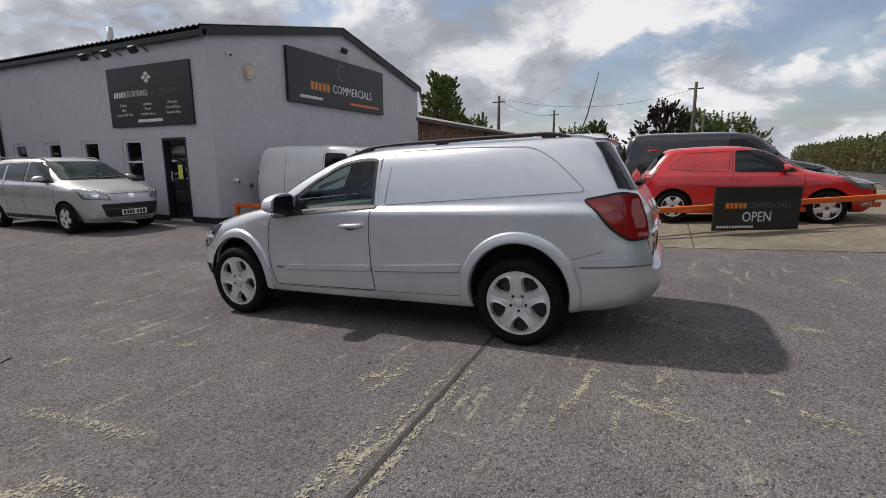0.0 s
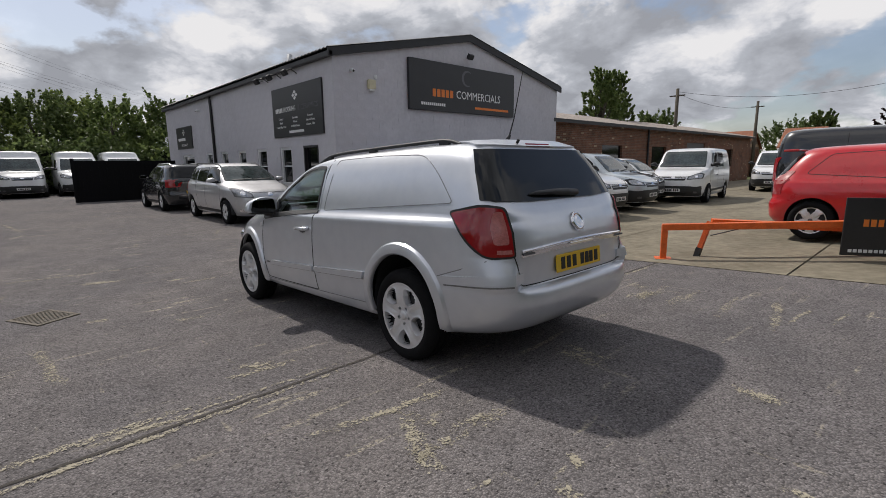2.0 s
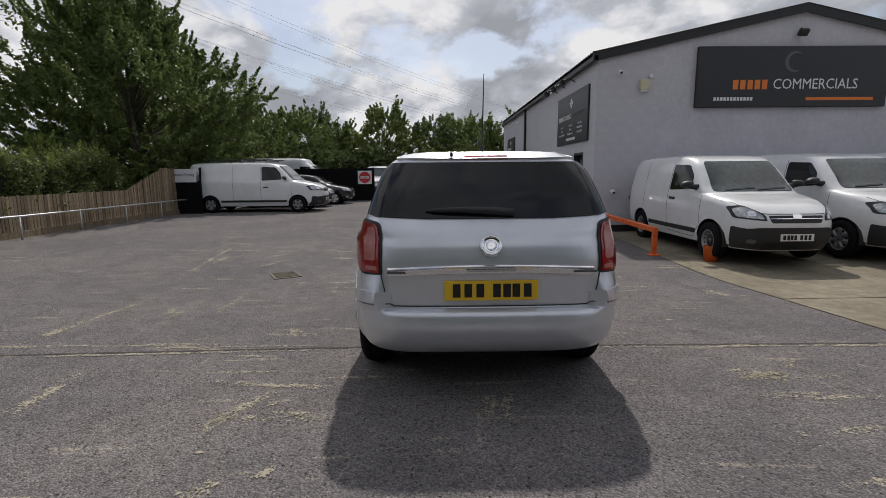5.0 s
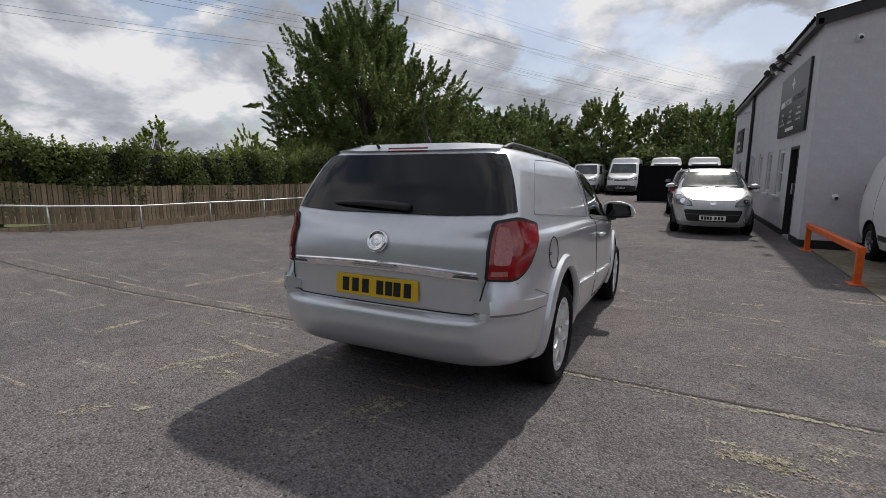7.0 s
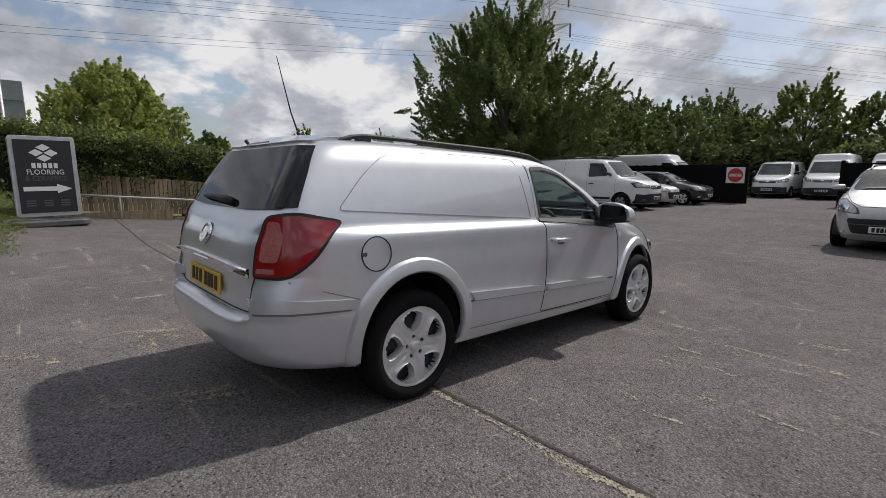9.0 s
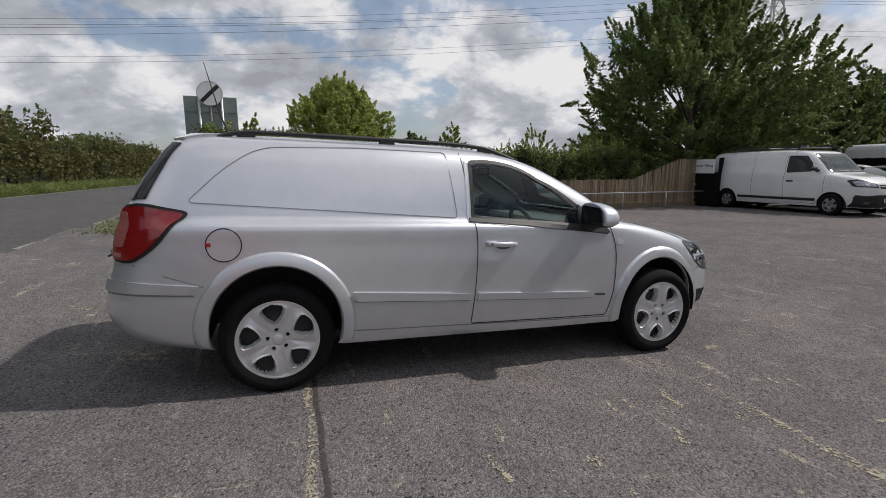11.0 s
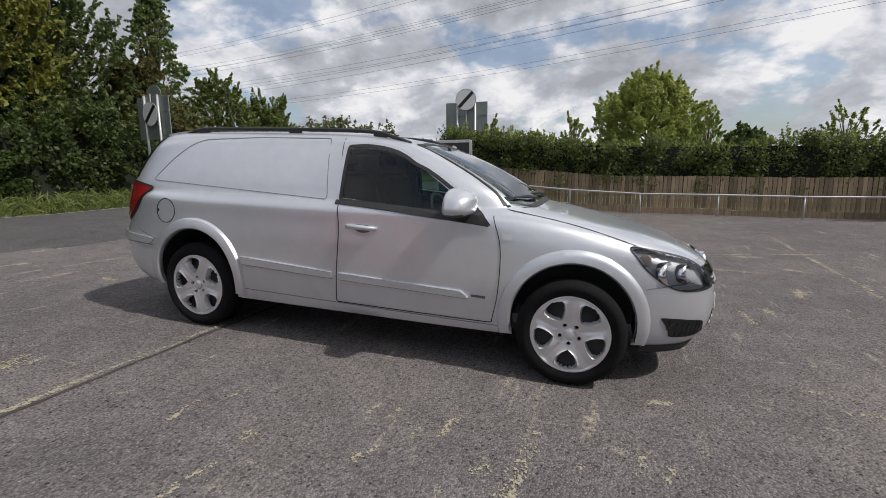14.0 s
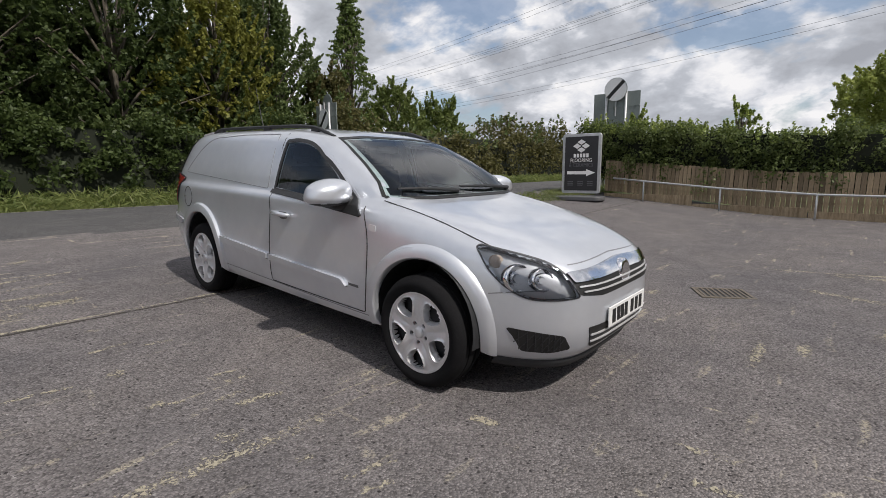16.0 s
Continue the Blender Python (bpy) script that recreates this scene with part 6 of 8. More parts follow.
    part("tailgate_handle", boxes((h.x - 0.030, -0.14, 0.778, h.x - 0.012, 0.14, 0.800), bevel=0.008, segs=2), CHROME, car, "chrome tailgate handle")
    for y0, y1 in ((0.47, 0.575), (-0.585, -0.44)):
        q = on("rear", (y0 + y1) / 2, 0.787)
        part("model_script", boxes((q.x - 0.016, y0, 0.768, q.x - 0.008, y1, 0.780)), GREYPLASTIC, car)
    # rear wiper
    wp = on("rear", -0.02, 1.095, 0.02)
    w2 = on("rear", 0.30, 1.10, 0.024)
    part("rear_wiper", tube([on("rear", -0.14, 1.087, 0.02), wp, (wp + w2) / 2 + Vector((-0.006, 0, 0.004)), w2, on("rear", 0.36, 1.10, 0.015)], [0.022, 0.024, 0.018, 0.013, 0.006], 8), PLASTIC, car, "black rear wiper", smooth=40)
    # rear washer
    part("rear_washer", tube([on("rear", 0.205, 1.432, 0.0), on("rear", 0.205, 1.432, 0.025)], 0.010, 8), INK, car)
    # front wipers
    for y0, y1 in ((0.55, -0.02), (-0.08, -0.58)):
        p0, p1 = on("front", y0, 1.03, 0.02), on("front", y1, 1.055, 0.02)
        part("front_wiper", tube([p0, (p0 + p1) / 2 + Vector((0.012, 0, 0.008)), p1], [0.014, 0.011, 0.006], 8), PLASTIC, car, "black windscreen wiper")
    # headlamp insides: reflector bowls, bulb cup, and clear glass over them
    def on_nose(s, u, z, back):
        d = Vector((-1, -s, 0)).normalized()
        hit, n, _, _ = bvh.ray_cast(Vector((0.70711 * u, -s * 0.70711 * u, z)) - d * 5, d)
        return hit - n * back
    for s in (1, -1):
        for u, z, r, back in ((0.859, 0.688, 0.066, 0.030), (0.978, 0.690, 0.054, 0.028)):
            bowl = lathe([(0.0, -0.02), (r * 0.30, -0.02), (r * 0.34, 0.0), (r * 0.38, -0.022), (r * 0.75, -0.008), (r * 0.97, 0.012), (r * 1.08, 0.013), (r * 1.10, -0.04)], 32)
            part("lamp_bowl", bowl, CHROME, car, "chrome headlamp reflector", smooth=40, m=Matrix.Translation(on_nose(s, u, z, back)) @ pose(0, 0, 0, 0, 0, -90 + s * 24) @ pose(0, 0, 0, 12, 0, 0))
        part("indicator_lamp", lathe([(0.0, 0.012), (0.018, 0.009), (0.026, 0.003), (0.034, 0.003), (0.035, -0.03)], 20), AMBER, car, "amber indicator", smooth=40, m=Matrix.Translation(on_nose(s, 0.763, 0.768, 0.026)) @ pose(0, 0, 0, 0, 0, -90 + s * 40) @ pose(0, 0, 0, 14, 0, 0))
        nose = "noseL" if s > 0 else "noseR"
        part("headlamp_glass", patch(bvh, HEADLAMP, nose, 0.004, 0.04, 0.012), LAMPGLASS, car, "clear headlamp glass", smooth=40)
        part("headlamp_rim", patch(bvh, ribbon(HEADLAMP + HEADLAMP[:1], 0.008), nose, 0.003, 0.05, 0.03), GREYPLASTIC, car, "", smooth=40)
    # front lip, mesh bars of the bumper grilles
    lip = bmesh.new()
    rows = []
    fx, fw = float(curve(*ASTRA["front"])(0.265)), float(curve(*ASTRA["width"])(0.265))
    for k in range(41):
        a = math.pi * (k / 40 - 0.5) * 0.93
        x = -0.7 + (fx + 0.7) * abs(math.cos(a)) ** (2 / 4.6)
        y = math.copysign(fw * abs(math.sin(a)) ** (2 / 4.6), a)
        if x > 1.76:
            rows.append([lip.verts.new((x + dx, y * (1 + dx * 0.6), z)) for dx, z in ((-0.02, 0.270), (-0.004, 0.25), (-0.03, 0.205), (-0.12, 0.195))])
    for a0, a1 in zip(rows, rows[1:]):
        for i in range(3):
            lip.faces.new((a0[i], a0[i + 1], a1[i + 1], a1[i]))
    part("front_lip", lip, PLASTIC, car, "black plastic chin spoiler", smooth=40)
    for s in (1, -1):
        bars = bmesh.new()
        low = curve((0.478, 0.346), (0.55, 0.324), (0.63, 0.324), (0.68, 0.428))
        high = curve((0.478, 0.350), (0.528, 0.407), (0.68, 0.432))
        for k in range(7):
            y = 0.522 + 0.019 * k
            for y0, y1 in ((y, y + 0.02), (y + 0.02, y)):
                tube([on("front", s * y0, float(low(y0)), 0.006), on("front", s * y1, float(high(y1)), 0.006)], 0.0025, 5, bars)
        part("grille_mesh", bars, PLASTIC, car)
    # cabin: floor, bulkhead, dashboard, seats, wheel
    part("cabin_floor", boxes((-0.5, -0.68, 0.30, 1.25, 0.68, 0.36)), INTERIOR, car)
    part("bulkhead", boxes((-0.42, -0.62, 0.36, -0.38, 0.62, 1.33), bevel=0.02), INTERIOR, car)
    part("door_lining", boxes((-0.15, 0.70, 0.36, 0.9, 0.735, 0.93), (-0.15, -0.735, 0.36, 0.9, -0.70, 0.93), bevel=0.01), INTERIOR, car)
    part("dashboard", prism([(0.55, -0.66), (0.52, -0.2), (0.55, 0.66), (0.98, 0.55), (1.08, 0.0), (0.98, -0.55)], 0.62, 0.965, 0.03), INTERIOR, car, "dark dashboard")
    for y in (0.36, -0.36):
        part("seat_cushion", boxes((-0.12, y - 0.24, 0.40, 0.40, y + 0.24, 0.60), bevel=0.06, segs=3), SEAT, car, smooth=60)
        part("seat_backrest", boxes((-0.06, -0.23, 0.0, 0.08, 0.23, 0.62), bevel=0.05, segs=3), SEAT, car, smooth=60, m=pose(-0.16, y, 0.56, 0, -14, 0))
        part("headrest", boxes((-0.05, -0.13, 0.0, 0.05, 0.13, 0.16), bevel=0.04, segs=3), SEAT, car, smooth=60, m=pose(-0.34, y, 1.19, 0, -10, 0))
    sw = bmesh.new()
    ring = [Vector((0, 0.185 * math.cos(a), 0.185 * math.sin(a))) for a in np.linspace(0, 2 * math.pi, 29)]
    tube(ring, 0.016, 8, sw)
    tube([(0, -0.17, 0), (0.02, 0, 0), (0, 0.17, 0)], 0.02, 8, sw)
    tube([(0.02, 0, 0), (0, 0, -0.17)], 0.02, 8, sw)
    part("steering_wheel", sw, PLASTIC, car, "black steering wheel", smooth=60, m=pose(0.42, -0.36, 0.88, 0, -24, 0))
    part("rear_mirror", boxes((-0.01, -0.11, -0.03, 0.02, 0.11, 0.03), bevel=0.01), PLASTIC, car, m=pose(0.22, 0.0, 1.31))
    return car


astra = build_astra()

# ---- the other vehicles ----
def mirrored(poly):
    return [(-a, b) for a, b in poly]


def pair_front(name, poly, material, off, label=""):
    return [(name, "front", poly, material, off, label, 0.06), (name, "front", mirrored(poly), material, off, label, 0.06)]


def pair_rear(name, poly, material, off, label=""):
    return [(name, "rear", poly, material, off, label, 0.06), (name, "rear", mirrored(poly), material, off, label, 0.06)]


def panel_van(paint, wb=2.68, over_f=0.87, over_r=0.85, h=1.81, w=0.90, hood_z=1.02, bumper=PLASTIC, wheel=None, crew=False, lamp_z=0.80):
    """A van: short bonnet, raked screen, blind sides."""
    f, r = wb / 2 + over_f, -wb / 2 - over_r
    k = h / 1.81
    H = hood_z
    ws = f - 0.98
    cowl = H + 0.09
    st = min(h - 0.12, cowl + 0.66)
    sp = dict(
        z=(0.25, h), roof=h - 0.10, hood=(H - 0.2, cowl + 0.02), xc=-0.5, xf=wb / 2, xr=-wb / 2, track=w - 0.115, arch=0.37 if h < 2.2 else 0.40,
        front=[(0.25, f - 0.10), (0.42, f - 0.01), (0.62, f), (H - 0.22, f - 0.05), (H - 0.12, f - 0.17), (H, f - 0.48), (H + 0.05, f - 0.75), (cowl, ws), (cowl + (st - cowl) / 2, ws - 0.37), (st, ws - 0.72), (st + 0.05, ws - 0.86), (h - 0.03, ws - 1.15), (h, ws - 1.7)],
        rear=[(0.25, r + 0.06), (0.5, r), (1.0, r), (h * 0.8, r + 0.05), (h - 0.12, r + 0.12), (h - 0.03, r + 0.26), (h, r + 0.7)],
        width=[(0.25, w - 0.07), (0.4, w - 0.02), (0.75, w), (H, w - 0.015), (h * 0.75, w - 0.07), (h - 0.2, w - 0.12), (h - 0.07, w - 0.19), (h - 0.02, w - 0.33), (h, w - 0.6)],
        nf=[(0.25, 4.6), (0.8, 4.6), (H, 5.5), (cowl + 0.1, 8.5), (h - 0.1, 7.0), (h, 4.0)], nr=[(0.25, 9.0), (1.0, 12.0), (h - 0.1, 9.0), (h, 4.0)],
        wheel=wheel or (0.318, 0.195, 0.19, "steel", STEEL), paint=paint, mirror=(ws - 0.42, w + 0.11, cowl + 0.15, 0.95), mirror_paint=PLASTIC,
        number_plates=[(True, f + 0.018, 0.0, 0.47, -2), (False, r - 0.012, 0.0, 0.75, 2)])
    t = st - 0.03
    p = [("windscreen", "front", rounded([(-w + 0.20, cowl + 0.03), (-w + 0.29, t), (w - 0.29, t), (w - 0.20, cowl + 0.03)], 0.06), VANSCREEN, 0.010, "wide raked windscreen", 0.06),
         ("cab_window", "B", rounded([(ws - 0.55, cowl + 0.06), (ws - 0.60, cowl + 0.30), (ws - 0.80, t - 0.06), (ws - 1.32, t - 0.04), (ws - 1.32, cowl + 0.02)], 0.05), TINT, 0.008, "dark cab window", 0.06),
         ("front_bumper", "front", rounded([(-w + 0.16, 0.27), (w - 0.16, 0.27), (w - 0.14, 0.58), (0.5, 0.62), (-0.5, 0.62), (-w + 0.14, 0.58)], 0.04), bumper, 0.012, "black plastic bumper", 0.08),
         ("bumper_side", "B", rounded([(f - 0.46, 0.27), (f - 0.06, 0.27), (f - 0.06, 0.58), (f - 0.40, 0.62)], 0.03), bumper, 0.011, "", 0.06),
         ("sill_moulding", "B", [(-wb / 2 + 0.42, 0.48), (wb / 2 - 0.42, 0.48), (wb / 2 - 0.42, 0.40), (-wb / 2 + 0.42, 0.40)], PLASTIC, 0.012, "black side moulding", 0.2)]
    p += [("door_seam", "B", ribbon([(ws - 1.36, t), (ws - 1.38, 0.9), (ws - 1.34, 0.34), (ws - 0.42, 0.32), (ws - 0.20, 0.55), (ws - 0.20, cowl - 0.04)], 0.008), SEAM, 0.002, "", 0.3),
         ("load_door_seam", "B", ribbon([(ws - 2.45, t), (ws - 2.45, 0.36)], 0.008), SEAM, 0.002, "", 0.3),
         ("door_handle", "B", rounded([(ws - 1.28, 1.0), (ws - 1.08, 1.0), (ws - 1.08, 0.955), (ws - 1.28, 0.955)], 0.015), PLASTIC, 0.02),
         ("grille", "front", rounded([(-0.42, H - 0.22), (-0.38, H - 0.33), (0.38, H - 0.33), (0.42, H - 0.22)], 0.03), INK, 0.006, "dark grille", 0.06),
         ("grille_bar", "front", ribbon([(-0.40, H - 0.265), (0.40, H - 0.265)], 0.012), CHROME, 0.014, "", 0.06),
         ("badge", "front", rounded([(-0.07, H - 0.20), (-0.07, H - 0.26), (0.07, H - 0.26), (0.07, H - 0.20)], 0.03), CHROME, 0.02, "", 0.06)]
    p += pair_front("headlamp", rounded([(0.44, H - 0.30), (0.47, H - 0.205), (w - 0.24, H - 0.075), (w - 0.11, H - 0.10), (w - 0.13, H - 0.27)], 0.03), PLASTIC, 0.010, "dark headlamp with a clear lens")
    p += pair_front("lamp_lens", rounded([(0.475, H - 0.28), (0.50, H - 0.215), (w - 0.25, H - 0.10), (w - 0.14, H - 0.13), (w - 0.155, H - 0.25)], 0.03), CLEARLENS, 0.016)
    p += pair_front("lamp_bulb", rounded([(w - 0.33, H - 0.235), (w - 0.33, H - 0.165), (w - 0.25, H - 0.165), (w - 0.25, H - 0.235)], 0.03), CHROME, 0.021)
    p += pair_front("fog_lamp", rounded([(w - 0.34, 0.43), (w - 0.34, 0.37), (w - 0.25, 0.37), (w - 0.25, 0.43)], 0.025), GREYPLASTIC, 0.020)
    p += [("bonnet_seam", "front", ribbon([(-w + 0.17, H - 0.02), (-w + 0.30, H - 0.17), (-0.42, H - 0.195), (0.42, H - 0.195), (w - 0.30, H - 0.17), (w - 0.17, H - 0.02)], 0.007), SEAM, 0.003, "", 0.06),
          ("front_wiper", "front", ribbon([(-0.50, cowl + 0.045), (0.02, cowl + 0.075)], 0.018), PLASTIC, 0.022, "", 0.1), ("front_wiper", "front", ribbon([(0.06, cowl + 0.045), (0.56, cowl + 0.075)], 0.018), PLASTIC, 0.022, "", 0.1),
          ("lower_intake", "front", rounded([(-0.46, 0.40), (-0.40, 0.31), (0.40, 0.31), (0.46, 0.40)], 0.03), INK, 0.016, "", 0.08)]
    p += pair_rear("tail_lamp", rounded([(w - 0.17, 0.75), (w - 0.06, 0.75), (w - 0.08, 1.25), (w - 0.17, 1.22)], 0.02), REDLAMP, 0.008, "red tail lamp")
    if crew:
        p += [("crew_window", "B", rounded([(ws - 1.42, cowl + 0.04), (ws - 1.44, t - 0.04), (ws - 2.35, t - 0.04), (ws - 2.35, cowl + 0.04)], 0.05), TINT, 0.008, "dark rear cab window", 0.06)]
    sp["plates"] = p
    return sp


def hatchback(paint, wb=2.5, over_f=0.80, over_r=0.66, h=1.47, w=0.86, blind=False, wheel=None, tall=0.0, grille_mat=INK):
    """A small car: bonnet, raked screen, sloped tailgate."""
    f, r = wb / 2 + over_f, -wb / 2 - over_r
    b = 0.93 + tall
    sp = dict(
        z=(0.22, h), roof=h - 0.08, hood=(b - 0.22, b + 0.06), xc=-0.45, xf=wb / 2, xr=-wb / 2, track=w - 0.12, arch=0.355,
        front=[(0.22, f - 0.12), (0.35, f - 0.02), (0.52, f), (b - 0.24, f - 0.04), (b - 0.15, f - 0.16), (b - 0.05, f - 0.60), (b + 0.02, f - 0.98), (b + 0.06, f - 1.10), (h - 0.30, f - 1.45), (h - 0.12, f - 1.80), (h - 0.05, f - 2.0), (h - 0.01, f - 2.3), (h, f - 2.5)],
        rear=[(0.22, r + 0.10), (0.35, r + 0.01), (0.55, r), (0.64, r + 0.04), (b - 0.02, r + 0.05), (b + 0.10, r + 0.14), (h - 0.12, r + 0.40), (h - 0.04, r + 0.52), (h - 0.01, r + 0.95), (h, r + 1.3)],
        width=[(0.22, w - 0.09), (0.32, w - 0.05), (0.5, w - 0.01), (0.7, w), (b - 0.05, w - 0.03), (b + 0.03, w - 0.07), (h - 0.25, w - 0.17), (h - 0.10, w - 0.25), (h - 0.03, w - 0.36), (h - 0.005, w - 0.55), (h, w - 0.65)],
        nf=[(0.22, 4.4), (0.7, 4.4), (b, 6.0), (b + 0.15, 8.5), (h - 0.08, 7.0), (h, 3.5)], nr=[(0.22, 5.5), (0.9, 5.5), (h - 0.1, 5.5), (h, 3.5)],
        wheel=wheel or (0.305, 0.195, 0.20, "alloy", ALLOY), paint=paint, mirror=(f - 1.48, w + 0.05, b + 0.10, 0.95),
        number_plates=[(True, f + 0.018, 0.0, 0.42, -2), (False, r + 0.02, 0.0, 0.62, 2)])
    t = h - 0.11
    x0, x1 = r + 0.52, f - 1.28
    p = [("windscreen", "front", rounded([(-w + 0.20, b + 0.07), (-w + 0.30, h - 0.10), (w - 0.30, h - 0.10), (w - 0.20, b + 0.07)], 0.05), VANSCREEN, 0.010, "raked windscreen", 0.05),
         ("rear_window", "rear", rounded([(-w + 0.22, b + 0.08), (-w + 0.32, h - 0.12), (w - 0.32, h - 0.12), (w - 0.22, b + 0.08)], 0.05), TINT, 0.010, "dark rear window", 0.05),
         ("front_window", "B", rounded([(x1 + 0.02, b + 0.02), (x1 - 0.52, t), (x1 - 0.98, t), (x1 - 0.98, b + 0.03)], 0.04), TINT, 0.008, "dark door window", 0.05),
         ("door_seam", "B", ribbon([(x1 - 1.03, t + 0.02), (x1 - 1.02, 0.8), (x1 - 0.98, 0.34), (x1 + 0.02, 0.32), (x1 + 0.12, 0.55), (x1 + 0.12, b)], 0.008), SEAM, 0.002, "", 0.3),
         ("door_handle", "B", rounded([(x1 - 0.95, b - 0.09), (x1 - 0.76, b - 0.09), (x1 - 0.76, b - 0.13), (x1 - 0.95, b - 0.13)], 0.012), paint, 0.02),
         ("grille", "front", rounded([(-0.58, 0.60), (-0.50, 0.34), (0.50, 0.34), (0.58, 0.60)], 0.06), grille_mat, 0.006, "dark lower grille", 0.06),
         ("badge", "front", rounded([(-0.06, b - 0.21), (-0.06, b - 0.29), (0.06, b - 0.29), (0.06, b - 0.21)], 0.03), CHROME, 0.012, "", 0.06),
         ("sill", "B", [(-wb / 2 + 0.40, 0.34), (wb / 2 - 0.40, 0.34), (wb / 2 - 0.40, 0.26), (-wb / 2 + 0.40, 0.26)], PLASTIC, 0.004, "", 0.3)]
    if not blind:
        p += [("rear_side_window", "B", rounded([(x1 - 1.06, b + 0.03), (x1 - 1.06, t), (x0 + 0.32, t - 0.03), (x0 + 0.02, b + 0.10)], 0.04), TINT, 0.008, "dark rear door window", 0.05),
              ("door_pillar", "B", ribbon([(x1 - 1.86, b + 0.0), (x1 - 1.84, t + 0.01)], 0.06), paint, 0.010, "", 0.1),
              ("rear_door_seam", "B", ribbon([(x1 - 1.84, t), (x1 - 1.86, b), (x1 - 1.72, 0.62), (x1 - 1.60, 0.34)], 0.008), SEAM, 0.002, "", 0.3)]
    else:
        q = rounded([(x1 - 1.08, b + 0.03), (x1 - 1.06, t), (x0 + 0.32, t - 0.03), (x0 + 0.02, b + 0.10)], 0.06)
        p += [("blanked_window_seam", "B", ribbon(q + q[:1], 0.008), SEAM, 0.002, "", 0.3)]
    p += pair_front("headlamp", rounded([(0.40, b - 0.33), (0.44, b - 0.22), (w - 0.22, b - 0.08), (w - 0.10, b - 0.10), (w - 0.13, b - 0.30)], 0.03), GREYPLASTIC, 0.008, "dark headlamp with a clear lens")
    p += pair_front("lamp_lens", rounded([(0.43, b - 0.315), (0.465, b - 0.225), (w - 0.22, b - 0.10), (w - 0.125, b - 0.125), (w - 0.15, b - 0.285)], 0.03), CLEARLENS, 0.014)
    p += pair_front("lamp_bulb", rounded([(w - 0.31, b - 0.26), (w - 0.31, b - 0.175), (w - 0.22, b - 0.175), (w - 0.22, b - 0.26)], 0.04), CHROME, 0.019)
    p += pair_front("fog_lamp", rounded([(0.60, 0.40), (0.60, 0.33), (0.67, 0.33), (0.67, 0.40)], 0.03), CHROME, 0.012)
    p += [("grille_bar", "front", ribbon([(-0.53, 0.50), (0.53, 0.50)], 0.014), GREYPLASTIC, 0.016, "", 0.08), ("bonnet_seam", "front", ribbon([(-w + 0.16, b - 0.01), (-w + 0.32, b - 0.13), (-0.40, b - 0.20), (0.40, b - 0.20), (w - 0.32, b - 0.13), (w - 0.16, b - 0.01)], 0.007), SEAM, 0.003, "", 0.06),
          ("front_wiper", "front", ribbon([(-0.50, b + 0.085), (0.02, b + 0.105)], 0.016), PLASTIC, 0.02, "", 0.1), ("front_wiper", "front", ribbon([(0.06, b + 0.085), (0.52, b + 0.105)], 0.016), PLASTIC, 0.02, "", 0.1)]
    p += [("tail_lamp", "B", rounded([(r + 0.08, b + 0.14), (r + 0.40, b + 0.15), (r + 0.24, b - 0.06), (r + 0.06, b - 0.08)] if blind else [(r + 0.05, b + 0.04), (r + 0.17, b + 0.02), (r + 0.17, b - 0.20), (r + 0.05, b - 0.22)], 0.03), PINKLAMP if blind else REDLAMP, 0.008, "red tail lamp", 0.05)]
    p += pair_rear("tail_lamp", rounded([(w - 0.26, b + 0.04), (w - 0.11, b + 0.02), (w - 0.09, b - 0.22), (w - 0.24, b - 0.22)], 0.02), REDLAMP, 0.008, "red tail lamp")
    sp["plates"] = p
    return sp


def at(x, y, yaw, pitch=0.0):
    return pose(x, y, gz(x, y), 0, 0, yaw) @ pose(0, 0, 0, 0, pitch, 0)


def roof_rails(car, x0, x1, y, z, material=PLASTIC):
    for s in (1, -1):
        part("roof_rail", tube([(x0, s * y, z - 0.03), (x0 + 0.12, s * y, z + 0.03), (x1 - 0.25, s * y, z + 0.02), (x1, s * y, z - 0.06)], 0.018, 6), material, car, "roof rail")


# vans backed up to the gable
ROW = "vans parked against the gable"
small = panel_van(WHITE)
vehicle("panel_van", small, at(4.42, -5.22, 180), "white compact panel van with a black bumper parked by the gable", "van", ROW)
conn = panel_van(WHITE, h=1.84, hood_z=1.06, wheel=(0.32, 0.205, 0.20, "cover", STEEL))
vehicle("panel_van", conn, at(4.46, -7.50, 181), "white panel van with black lower bumper beside another van", "van", ROW)
vehicle("panel_van", conn, at(4.40, -9.44, 180), "white panel van with black lower bumper beside another van", "van", ROW)
vehicle("panel_van", panel_van(PALEBLUE, h=1.78, hood_z=1.03, bumper=PLASTIC), at(4.50, -11.62, 181), "pale silver panel van at the end of the row", "van", ROW)
dark = hatchback(BLACKP, wb=2.65, h=1.66, w=0.90, tall=0.10)
vehicle("dark_car", dark, at(5.15, -13.9, 180), "black family car parked by the brick shed", "car")
vehicle("white_car", hatchback(WHITE, wb=2.6, h=1.6, tall=0.06), at(5.5, -16.3, 180), "white car parked by the brick shed", "car")
big = panel_van(WHITE, wb=2.93, over_f=1.02, over_r=1.0, h=1.98, w=0.99, hood_z=1.14, crew=True, wheel=(0.335, 0.215, 0.20, "cover", STEEL))
vehicle("crew_van", big, at(3.25, -17.2, 97), "white crew van with black bumper on the concrete forecourt", "van", "crew vans")
vehicle("crew_van", big, at(2.25, -26.2, 95), "white crew van further back on the forecourt", "van", "crew vans")
